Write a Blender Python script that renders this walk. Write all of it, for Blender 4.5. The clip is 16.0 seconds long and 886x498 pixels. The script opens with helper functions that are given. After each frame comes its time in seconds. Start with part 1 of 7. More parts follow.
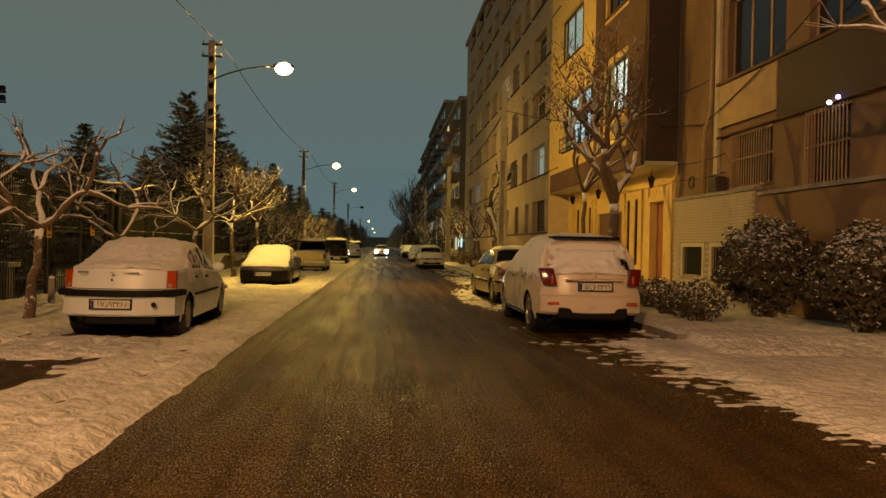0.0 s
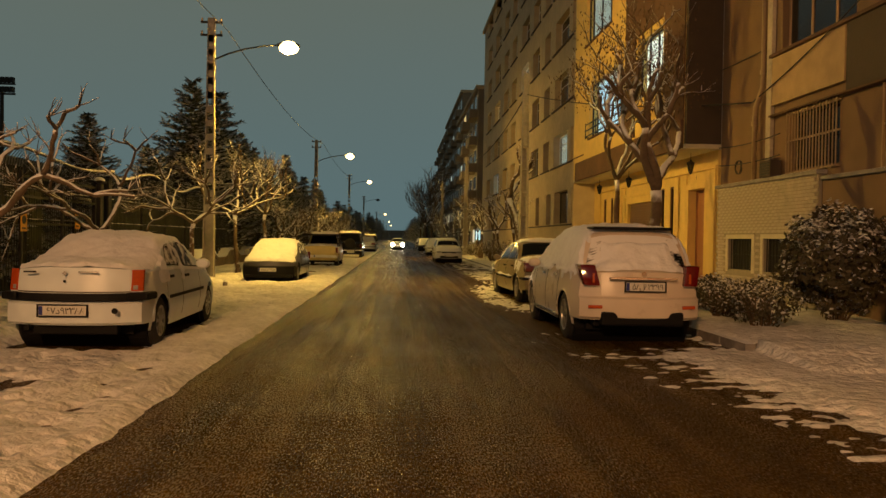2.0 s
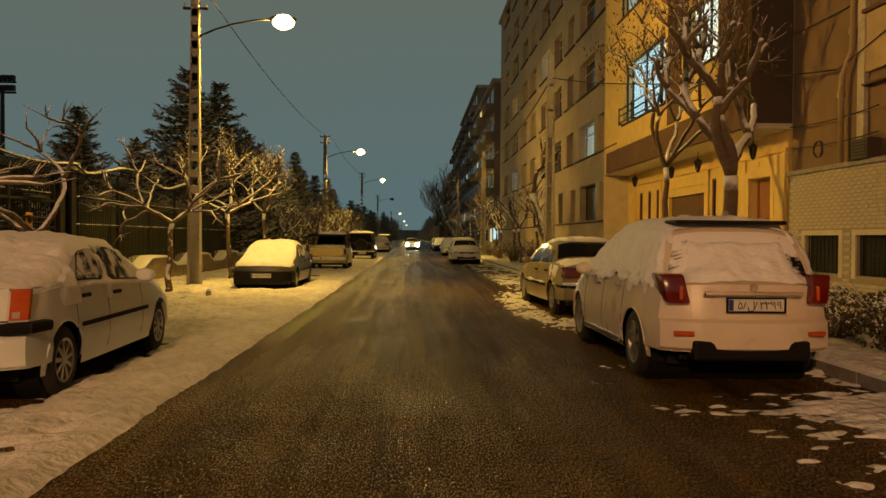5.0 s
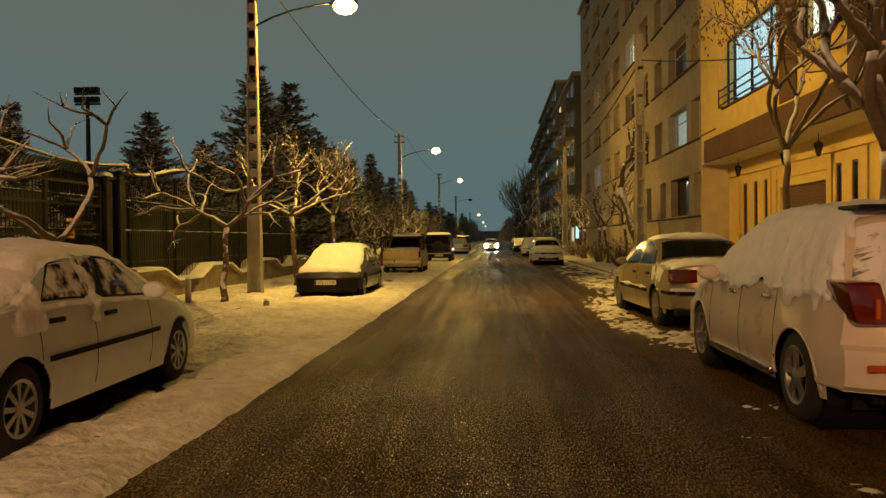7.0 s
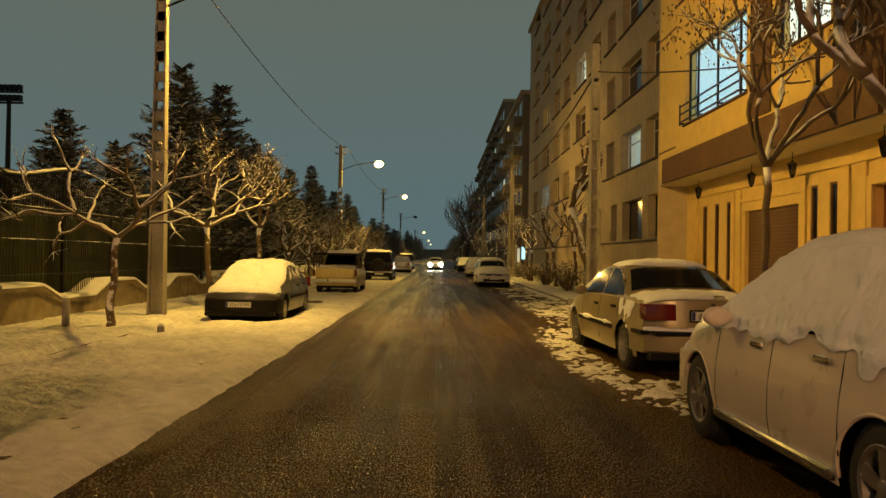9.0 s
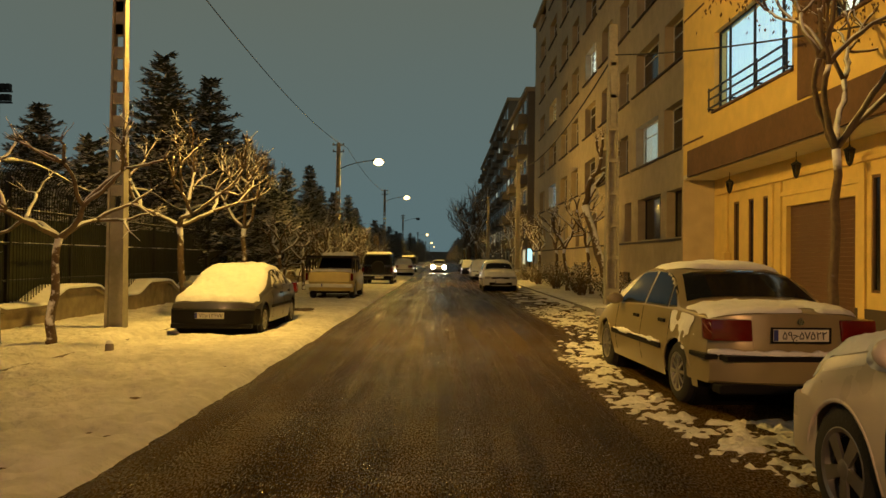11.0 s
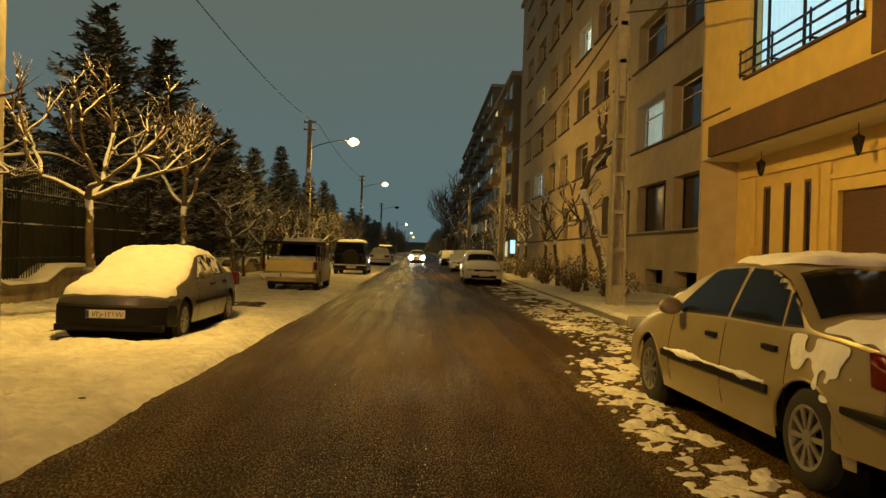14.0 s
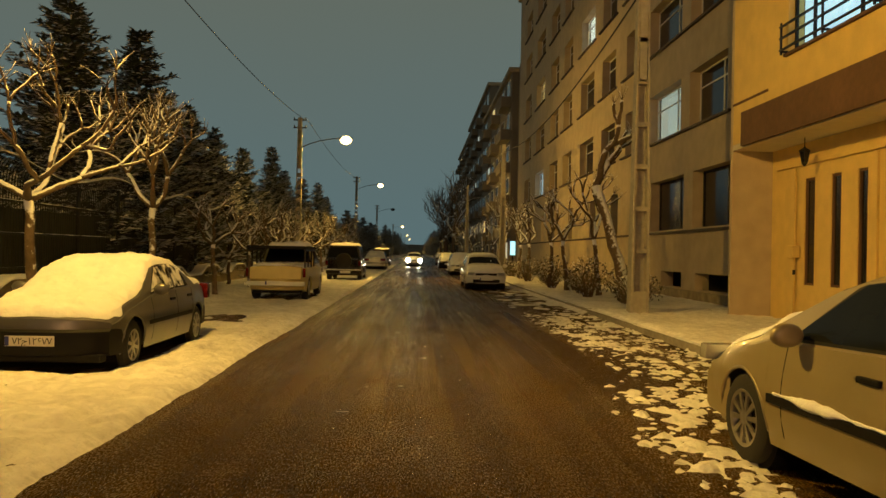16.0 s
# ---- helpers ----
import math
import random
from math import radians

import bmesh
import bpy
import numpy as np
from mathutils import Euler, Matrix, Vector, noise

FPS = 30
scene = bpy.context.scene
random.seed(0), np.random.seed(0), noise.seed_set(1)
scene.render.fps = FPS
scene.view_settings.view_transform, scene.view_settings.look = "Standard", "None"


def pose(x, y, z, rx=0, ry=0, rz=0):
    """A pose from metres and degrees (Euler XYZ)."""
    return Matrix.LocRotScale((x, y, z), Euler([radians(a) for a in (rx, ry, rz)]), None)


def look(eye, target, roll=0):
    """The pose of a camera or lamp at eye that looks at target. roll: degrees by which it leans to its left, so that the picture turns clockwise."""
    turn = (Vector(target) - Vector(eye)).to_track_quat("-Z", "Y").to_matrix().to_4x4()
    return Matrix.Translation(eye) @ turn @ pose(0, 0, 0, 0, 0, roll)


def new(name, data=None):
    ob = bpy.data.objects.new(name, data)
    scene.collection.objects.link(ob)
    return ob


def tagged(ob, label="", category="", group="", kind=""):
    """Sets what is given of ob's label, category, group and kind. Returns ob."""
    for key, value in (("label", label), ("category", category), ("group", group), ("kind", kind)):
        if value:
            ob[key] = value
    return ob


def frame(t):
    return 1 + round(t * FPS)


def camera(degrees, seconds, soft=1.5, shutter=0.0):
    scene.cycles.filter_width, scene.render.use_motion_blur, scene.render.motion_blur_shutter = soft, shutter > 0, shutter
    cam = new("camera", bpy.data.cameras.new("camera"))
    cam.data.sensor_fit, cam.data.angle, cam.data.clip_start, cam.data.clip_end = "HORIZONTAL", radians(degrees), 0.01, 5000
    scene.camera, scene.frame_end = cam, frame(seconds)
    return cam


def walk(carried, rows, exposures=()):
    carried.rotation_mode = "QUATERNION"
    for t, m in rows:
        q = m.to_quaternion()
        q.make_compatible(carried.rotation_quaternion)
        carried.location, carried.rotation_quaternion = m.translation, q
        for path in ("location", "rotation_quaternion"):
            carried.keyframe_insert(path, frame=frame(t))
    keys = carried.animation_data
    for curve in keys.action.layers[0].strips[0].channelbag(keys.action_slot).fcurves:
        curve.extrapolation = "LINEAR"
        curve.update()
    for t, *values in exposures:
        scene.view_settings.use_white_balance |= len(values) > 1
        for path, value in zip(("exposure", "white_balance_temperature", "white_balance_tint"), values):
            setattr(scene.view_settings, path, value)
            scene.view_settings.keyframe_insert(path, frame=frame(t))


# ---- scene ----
cam = camera(59.4, 16.0)
PATH = [
    (0, (0.439, -1.257, 1.387), (0.599, 0.736, 1.38), 1.2),
    (0.5, (0.481, -0.773, 1.4), (0.641, 1.22, 1.385), 0.8),
    (1, (0.49, -0.318, 1.399), (0.62, 1.678, 1.376), 1.1),
    (1.5, (0.5, 0.2, 1.41), (0.624, 2.195, 1.381), 1.0),
    (2, (0.546, 0.662, 1.386), (0.663, 2.658, 1.36), 1.0),
    (2.5, (0.577, 1.128, 1.382), (0.684, 3.125, 1.36), 0.8),
    (3, (0.588, 1.567, 1.379), (0.699, 3.564, 1.349), 0.6),
    (3.5, (0.689, 2.108, 1.399), (0.787, 4.105, 1.355), 0.5),
    (5.8, (0.622, 4.441, 1.393), (0.663, 6.44, 1.376), 0.6),
    (6, (0.626, 4.642, 1.391), (0.594, 6.641, 1.375), 0.5),
    (6.5, (0.651, 5.114, 1.376), (0.543, 7.111, 1.347), -0.1),
    (7, (0.692, 5.671, 1.382), (0.564, 7.667, 1.357), -0.6),
    (7.5, (0.781, 6.221, 1.371), (0.678, 8.218, 1.341), 0.1),
    (8, (0.862, 6.866, 1.424), (0.89, 8.865, 1.405), 0.6),
    (8.5, (0.823, 7.329, 1.403), (0.865, 9.328, 1.389), 1.2),
    (9, (0.796, 7.91, 1.426), (0.809, 9.91, 1.447), 0.9),
    (11.5, (0.823, 10.624, 1.423), (0.828, 12.623, 1.45), 0.6),
    (12, (0.832, 11.153, 1.395), (0.868, 13.153, 1.416), 0.6),
    (12.5, (0.805, 11.741, 1.343), (0.858, 13.74, 1.354), 0.9),
    (13, (0.869, 12.289, 1.41), (0.922, 14.288, 1.411), 1.0),
    (13.5, (0.844, 12.883, 1.376), (0.912, 14.881, 1.374), 1.2),
    (14, (0.88, 13.442, 1.366), (0.938, 15.441, 1.371), 1.8),
    (14.5, (0.88, 13.946, 1.372), (0.926, 15.946, 1.368), 1.6),
    (15, (0.928, 14.512, 1.387), (0.97, 16.512, 1.391), 2.0),
    (15.5, (0.858, 15.095, 1.386), (0.907, 17.094, 1.392), 1.6),
    (16, (0.824, 15.492, 1.409), (0.891, 17.491, 1.419), 1.1),
]
walk(cam, [(t, look(eye, target, roll)) for t, eye, target, roll in PATH])

# ---- world and lamps ----
world = bpy.data.worlds.new("night_sky")
scene.world = world
world.use_nodes = True
wn = world.node_tree
wn.nodes.clear()
w_out = wn.nodes.new("ShaderNodeOutputWorld")
w_bg = wn.nodes.new("ShaderNodeBackground")
w_ramp = wn.nodes.new("ShaderNodeValToRGB")
w_geo = wn.nodes.new("ShaderNodeTexCoord")
w_sep = wn.nodes.new("ShaderNodeSeparateXYZ")
w_noise = wn.nodes.new("ShaderNodeTexNoise")
w_noise.inputs["Scale"].default_value = 2.2
w_noise.inputs["Detail"].default_value = 3.0
w_mad = wn.nodes.new("ShaderNodeMath")
w_mad.operation = "MULTIPLY_ADD"
w_mad.inputs[1].default_value = 0.12
wn.links.new(w_geo.outputs["Generated"], w_sep.inputs[0])
wn.links.new(w_geo.outputs["Generated"], w_noise.inputs["Vector"])
wn.links.new(w_noise.outputs["Fac"], w_mad.inputs[0])
wn.links.new(w_sep.outputs["Z"], w_mad.inputs[2])
wn.links.new(w_mad.outputs[0], w_ramp.inputs[0])
ramp = w_ramp.color_ramp
ramp.elements[0].position, ramp.elements[0].color = 0.05, (0.058, 0.094, 0.100, 1)
ramp.elements[1].position, ramp.elements[1].color = 0.95, (0.016, 0.012, 0.006, 1)
mid = ramp.elements.new(0.38)
mid.color = (0.072, 0.086, 0.072, 1)
high = ramp.elements.new(0.62)
high.color = (0.028, 0.024, 0.014, 1)
w_bg.inputs["Strength"].default_value = 1.68
wn.links.new(w_ramp.outputs[0], w_bg.inputs["Color"])
wn.links.new(w_bg.outputs[0], w_out.inputs["Surface"])

SODIUM = (1.0, 0.575, 0.095)
LAMP_POLES = [(24.3, 7.85, 7.05), (54.3, 8.0, 6.95), (90.5, 8.6, 7.8), (205.0, 8.2, 7.6), (300.0, 8.2, 7.6), (390.0, 8.2, 7.6)]
DARK_POLE = (129.0, 8.2, 7.6)


def street_light(x, y, z, watts, color, throw):
    """The lamp's own glow, and the beam that its tilted head throws across the street."""
    data = bpy.data.lights.new("street_light", "POINT")
    data.energy, data.color, data.shadow_soft_size = watts, color, 0.14
    ob = new("street_light", data)
    ob.matrix_world = pose(x, y, z)
    beam = bpy.data.lights.new("street_beam", "SPOT")
    beam.energy, beam.color, beam.spot_size, beam.spot_blend, beam.shadow_soft_size = throw, color, radians(120), 0.7, 0.14
    ob = new("street_beam", beam)
    ob.matrix_world = look((x, y, z), (x + 10, y, z - 3.0))


for ly, ph, lz in LAMP_POLES:
    street_light(-2.85, ly, lz - 0.22, 2050 if ly < 60 else 1700, SODIUM, 3700)
# the lamp that the walk has already passed
street_light(-2.75, -7.0, 7.0, 6300, (1.0, 0.48, 0.18), 5600)

# ---- materials ----
def mat_new(name, color, rough=0.6, metal=0.0, var=0.25, scale=8.0, bump=0.2, bump_scale=40.0, rough_var=0.1, spec=0.5, coat=0.0):
    """A painted or mineral surface: colour varied at two scales, roughness varied, fine relief."""
    m = bpy.data.materials.new(name)
    m.use_nodes = True
    nt = m.node_tree
    b = nt.nodes["Principled BSDF"]
    tc = nt.nodes.new("ShaderNodeTexCoord")
    n1 = nt.nodes.new("ShaderNodeTexNoise")
    n1.inputs["Scale"].default_value, n1.inputs["Detail"].default_value = scale * 0.15, 6.0
    n2 = nt.nodes.new("ShaderNodeTexNoise")
    n2.inputs["Scale"].default_value, n2.inputs["Detail"].default_value = scale, 5.0
    add = nt.nodes.new("ShaderNodeMath")
    add.operation = "ADD"
    mp = nt.nodes.new("ShaderNodeMapRange")
    mp.inputs["From Min"].default_value, mp.inputs["From Max"].default_value = 0.6, 1.4
    mp.inputs["To Min"].default_value, mp.inputs["To Max"].default_value = 1.0 - var, 1.0 + var * 0.6
    mul = nt.nodes.new("ShaderNodeMix")
    mul.data_type, mul.blend_type = "RGBA", "MULTIPLY"
    mul.inputs["Factor"].default_value = 1.0
    mul.inputs["A"].default_value = (*color, 1)
    for n in (n1, n2):
        nt.links.new(tc.outputs["Object"], n.inputs["Vector"])
    nt.links.new(n1.outputs["Fac"], add.inputs[0])
    nt.links.new(n2.outputs["Fac"], add.inputs[1])
    nt.links.new(add.outputs[0], mp.inputs["Value"])
    nt.links.new(mp.outputs[0], mul.inputs["B"])
    nt.links.new(mul.outputs["Result"], b.inputs["Base Color"])
    rr = nt.nodes.new("ShaderNodeMapRange")
    rr.inputs["To Min"].default_value, rr.inputs["To Max"].default_value = max(0.02, rough - rough_var), min(1.0, rough + rough_var)
    nt.links.new(n2.outputs["Fac"], rr.inputs["Value"])
    nt.links.new(rr.outputs[0], b.inputs["Roughness"])
    b.inputs["Metallic"].default_value = metal
    b.inputs["Specular IOR Level"].default_value = spec
    b.inputs["Coat Weight"].default_value = coat
    if bump > 0:
        n3 = nt.nodes.new("ShaderNodeTexNoise")
        n3.inputs["Scale"].default_value, n3.inputs["Detail"].default_value = bump_scale, 4.0
        nt.links.new(tc.outputs["Object"], n3.inputs["Vector"])
        bp = nt.nodes.new("ShaderNodeBump")
        bp.inputs["Strength"].default_value, bp.inputs["Distance"].default_value = bump, 0.02
        nt.links.new(n3.outputs["Fac"], bp.inputs["Height"])
        nt.links.new(bp.outputs[0], b.inputs["Normal"])
    return m


def add_snow(m, low=0.35, high=0.6, patch=7.0, keep=0.5, color=(0.86, 0.87, 0.9)):
    """Lays snow on the faces of m that look up, broken by noise."""
    nt = m.node_tree
    out = nt.nodes["Material Output"]
    base = nt.nodes["Principled BSDF"]
    geo = nt.nodes.new("ShaderNodeNewGeometry")
    sep = nt.nodes.new("ShaderNodeSeparateXYZ")
    nt.links.new(geo.outputs["Normal"], sep.inputs[0])
    nz = nt.nodes.new("ShaderNodeTexNoise")
    nz.inputs["Scale"].default_value, nz.inputs["Detail"].default_value = patch, 4.0
    nt.links.new(geo.outputs["Position"], nz.inputs["Vector"])
    mad = nt.nodes.new("ShaderNodeMath")
    mad.operation = "MULTIPLY_ADD"
    mad.inputs[1].default_value = keep * 2
    nt.links.new(nz.outputs["Fac"], mad.inputs[0])
    nt.links.new(sep.outputs["Z"], mad.inputs[2])
    mp = nt.nodes.new("ShaderNodeMapRange")
    mp.inputs["From Min"].default_value, mp.inputs["From Max"].default_value = low + keep, high + keep
    nt.links.new(mad.outputs[0], mp.inputs["Value"])
    sn = nt.nodes.new("ShaderNodeBsdfPrincipled")
    sn.inputs["Base Color"].default_value = (*color, 1)
    sn.inputs["Roughness"].default_value = 0.75
    mix = nt.nodes.new("ShaderNodeMixShader")
    nt.links.new(mp.outputs[0], mix.inputs[0])
    nt.links.new(base.outputs[0], mix.inputs[1])
    nt.links.new(sn.outputs[0], mix.inputs[2])
    nt.links.new(mix.outputs[0], out.inputs["Surface"])
    return m


def mat_emit(name, color, strength):
    m = bpy.data.materials.new(name)
    m.use_nodes = True
    b = m.node_tree.nodes["Principled BSDF"]
    b.inputs["Base Color"].default_value = (*color, 1)
    b.inputs["Emission Color"].default_value = (*color, 1)
    b.inputs["Emission Strength"].default_value = strength
    return m


def mat_asphalt():
    """Worn wet asphalt: streaks that tyres drew along the street, coarse grit, damp and drier stretches."""
    m = mat_new("wet_asphalt", (0.082, 0.050, 0.0110), 0.42, 0, 0.5, 24.0, 0, 0, 0.1, 0.15)
    nt = m.node_tree
    b = nt.nodes["Principled BSDF"]
    tc = nt.nodes.new("ShaderNodeTexCoord")

    def streaks(sx, sy, detail):
        mp = nt.nodes.new("ShaderNodeMapping")
        mp.inputs["Scale"].default_value = (sx, sy, 1)
        nt.links.new(tc.outputs["Object"], mp.inputs["Vector"])
        n = nt.nodes.new("ShaderNodeTexNoise")
        n.inputs["Scale"].default_value, n.inputs["Detail"].default_value = 1.0, detail
        nt.links.new(mp.outputs[0], n.inputs["Vector"])
        return n

    fine, grit, lanes = streaks(110, 17, 6.0), streaks(95, 26, 4.0), streaks(3.2, 0.10, 4.0)
    vo = nt.nodes.new("ShaderNodeTexVoronoi")
    vm = nt.nodes.new("ShaderNodeMapping")
    vm.inputs["Scale"].default_value = (62, 21, 1)
    nt.links.new(tc.outputs["Object"], vm.inputs["Vector"])
    nt.links.new(vm.outputs[0], vo.inputs["Vector"])
    vo.inputs["Scale"].default_value = 1.0
    h = nt.nodes.new("ShaderNodeMath")
    h.operation = "ADD"
    nt.links.new(fine.outputs["Fac"], h.inputs[0])
    nt.links.new(vo.outputs["Distance"], h.inputs[1])
    bp = nt.nodes.new("ShaderNodeBump")
    bp.inputs["Strength"].default_value, bp.inputs["Distance"].default_value = 1.0, 0.0105
    nt.links.new(h.outputs[0], bp.inputs["Height"])
    nt.links.new(bp.outputs[0], b.inputs["Normal"])
    wet = nt.nodes.new("ShaderNodeMath")
    wet.operation = "ADD"
    nt.links.new(lanes.outputs["Fac"], wet.inputs[0])
    nt.links.new(grit.outputs["Fac"], wet.inputs[1])
    rr = nt.nodes.new("ShaderNodeMapRange")
    rr.inputs["From Min"].default_value, rr.inputs["From Max"].default_value = 0.6, 1.4
    rr.inputs["To Min"].default_value, rr.inputs["To Max"].default_value = 0.18, 0.34
    nt.links.new(wet.outputs[0], rr.inputs["Value"])
    nt.links.new(rr.outputs[0], b.inputs["Roughness"])
    # grit of mixed tone, drawn out along the tyre tracks
    mix_in = b.inputs["Base Color"].links[0].from_socket
    for src, lo, hi in ((fine, 0.62, 1.4), (lanes, 0.72, 1.22)):
        tone = nt.nodes.new("ShaderNodeMapRange")
        tone.inputs["From Min"].default_value, tone.inputs["From Max"].default_value = 0.36, 0.64
        tone.inputs["To Min"].default_value, tone.inputs["To Max"].default_value = lo, hi
        nt.links.new(src.outputs["Fac"], tone.inputs["Value"])
        ml = nt.nodes.new("ShaderNodeMix")
        ml.data_type, ml.blend_type = "RGBA", "MULTIPLY"
        ml.inputs["Factor"].default_value = 1.0
        nt.links.new(mix_in, ml.inputs["A"])
        nt.links.new(tone.outputs[0], ml.inputs["B"])
        mix_in = ml.outputs["Result"]
    nt.links.new(mix_in, b.inputs["Base Color"])
    # only the wet tops of the grit glint, in damp patches
    damp = streaks(1.1, 0.55, 3.0)
    gl = nt.nodes.new("ShaderNodeMath")
    gl.operation = "MULTIPLY_ADD"
    gl.inputs[1].default_value = 0.12
    nt.links.new(damp.outputs["Fac"], gl.inputs[0])
    nt.links.new(grit.outputs["Fac"], gl.inputs[2])
    gs = nt.nodes.new("ShaderNodeMapRange")
    gs.inputs["From Min"].default_value, gs.inputs["From Max"].default_value = 0.558, 0.73
    gs.inputs["To Min"].default_value, gs.inputs["To Max"].default_value = 0.0, 1.0
    nt.links.new(gl.outputs[0], gs.inputs["Value"])
    nt.links.new(gs.outputs[0], b.inputs["Specular IOR Level"])
    # amber painted into the reflections, to hold back the blue of the sky
    b.inputs["Specular Tint"].default_value = (1.0, 0.70, 0.32, 1)
    return m


def mat_snow(name="trodden_snow", color=(0.90, 0.90, 0.90), dirt=0.34, relief=0.085):
    m = mat_new(name, color, 0.7, 0, dirt, 6.0, 0.9, 9.0, 0.12)
    b = m.node_tree.nodes["Principled BSDF"]
    for n in m.node_tree.nodes:
        if n.type == "BUMP":
            n.inputs["Distance"].default_value = relief
    return m


def mat_glass_dark(name="car_glass", frost=0.0):
    m = mat_new(name, (0.012, 0.014, 0.015), 0.08, 0, 0.2, 5, 0, 0, 0.04, 0.16)
    if frost > 0:
        add_snow(m, 1.0 - frost - 0.5, 1.0 - frost - 0.38, 5.0, 0.5)
    return m


def mat_plain_glass(name="window_glass"):
    m = bpy.data.materials.new(name)
    m.use_nodes = True
    b = m.node_tree.nodes["Principled BSDF"]
    b.inputs["Base Color"].default_value = (0.9, 0.95, 0.95, 1)
    b.inputs["Transmission Weight"].default_value = 1.0
    b.inputs["Roughness"].default_value = 0.03
    b.inputs["IOR"].default_value = 1.45
    return m


ASPHALT = mat_asphalt()
SNOW = mat_snow()
SNOW_CAR = mat_snow("fresh_snow", (0.90, 0.92, 0.97), 0.10, 0.03)
CONCRETE = mat_new("concrete", (0.30, 0.28, 0.25), 0.85, 0, 0.35, 6, 0.4, 35)
POLE_MAT = mat_new("pole_concrete", (0.34, 0.32, 0.28), 0.85, 0, 0.3, 8, 0.4, 40)
KERB_MAT = add_snow(mat_new("kerb_concrete", (0.26, 0.24, 0.22), 0.85, 0, 0.4, 8, 0.5, 30), 0.6, 0.75, 4.0, 0.4)
CREAM = mat_new("cream_render", (0.66, 0.48, 0.16), 0.8, 0, 0.18, 3, 0.25, 30)
GREY_RENDER = mat_new("grey_render", (0.46, 0.38, 0.26), 0.9, 0, 0.22, 2.5, 0.35, 50)
BROWN_BRICK = mat_new("brown_brick_cladding", (0.115, 0.062, 0.034), 0.85, 0, 0.4, 7, 0.4, 30)
BROWN_WALL = mat_new("brown_render", (0.20, 0.13, 0.075), 0.9, 0, 0.25, 2.0, 0.3, 40)
ORANGE_WALL = mat_new("tan_panel", (0.42, 0.30, 0.17), 0.85, 0, 0.3, 3.0, 0.3, 40)
# dark stone of sills and plinth; also paints shade on two walls
DARK_STONE_AND_SHADE = mat_new("dark_stone_and_shade", (0.055, 0.038, 0.026), 0.75, 0, 0.3, 4, 0.3, 25)
BUFF_BRICK = mat_new("buff_brick", (0.48, 0.42, 0.33), 0.9, 0, 0.3, 9, 0.4, 45)
MORTAR = mat_new("mortar", (0.30, 0.26, 0.2), 0.95, 0, 0.2, 8, 0.4, 60)
SOFFIT = mat_new("soffit_render", (0.55, 0.50, 0.38), 0.85, 0, 0.15, 4, 0.2, 30)
SHUTTER = mat_new("brown_shutter", (0.13, 0.065, 0.03), 0.55, 0.2, 0.2, 6, 0.1, 60)
WOOD_DOOR = mat_new("wood_door", (0.30, 0.13, 0.06), 0.5, 0, 0.2, 5, 0.1, 40)
IRON = mat_new("black_iron", (0.022, 0.022, 0.022), 0.5, 0.6, 0.3, 10, 0.15, 60)
IRON_SNOW = add_snow(mat_new("fence_iron", (0.03, 0.035, 0.03), 0.55, 0.5, 0.3, 10, 0.1, 60), 0.55, 0.8, 9.0, 0.35)
# near-black colour that stands in for the shade inside rooms
UNLIT_BACKING = mat_new("unlit_room_backing", (0.012, 0.011, 0.010), 0.9, 0, 0.2, 3, 0, 0)
GLASS = mat_plain_glass()
DARK_GLASS = mat_new("dark_window_glass", (0.012, 0.012, 0.014), 0.12, 0, 0.2, 3, 0, 0, 0.05, 0.6)
WHITE_FRAME = mat_new("white_frame", (0.62, 0.62, 0.58), 0.5, 0, 0.1, 6, 0.05, 40)
SNOW_STRIP = mat_new("rail_snow", (0.80, 0.80, 0.82), 0.7, 0, 0.3, 12, 0.4, 30)
HEDGE_BACK = mat_new("green_mesh_sheet", (0.020, 0.024, 0.012), 0.95, 0, 0.5, 4, 0.5, 25)
SCREEN_GREEN = mat_new("green_screen_cloth", (0.030, 0.034, 0.015), 0.9, 0, 0.35, 2.5, 0.3, 70)
LOW_WALL = mat_new("low_wall_render", (0.30, 0.25, 0.16), 0.9, 0, 0.55, 4, 0.5, 25)
BARK = add_snow(mat_new("plane_bark", (0.14, 0.10, 0.06), 0.85, 0, 0.5, 16, 0.8, 40), 0.10, 0.24, 12.0, 0.45)
BARK_DARK = add_snow(mat_new("dark_bark", (0.14, 0.10, 0.062), 0.9, 0, 0.4, 16, 0.7, 40), 0.15, 0.5, 7.0, 0.3)
NEEDLES = add_snow(mat_new("conifer_needles", (0.036, 0.048, 0.030), 0.8, 0, 0.5, 5, 0, 0), 0.55, 1.0, 3.5, 0.4)
LEAF_BUSH = add_snow(mat_new("bush_leaves", (0.06, 0.05, 0.022), 0.6, 0, 0.5, 6, 0, 0), 0.55, 0.85, 5.0, 0.45)
LEAF_DRY = mat_new("dry_leaves", (0.13, 0.075, 0.03), 0.7, 0, 0.5, 7, 0, 0)
TWIG = add_snow(mat_new("twigs", (0.15, 0.10, 0.055), 0.85, 0, 0.4, 14, 0.3, 40), 0.3, 0.7, 8.0, 0.35)
TYRE = mat_new("tyre_rubber", (0.018, 0.018, 0.018), 0.85, 0, 0.3, 10, 0.2, 60)
RIM = mat_new("alloy", (0.42, 0.42, 0.42), 0.35, 0.85, 0.2, 12, 0.05, 60)
CHROME = mat_new("chrome", (0.75, 0.75, 0.75), 0.12, 1.0, 0.1, 8, 0, 0, 0.05)
PLASTIC = mat_new("black_plastic", (0.009, 0.009, 0.010), 0.6, 0, 0.2, 10, 0.1, 80, 0.1, 0.15)
CAR_GLASS = mat_glass_dark()
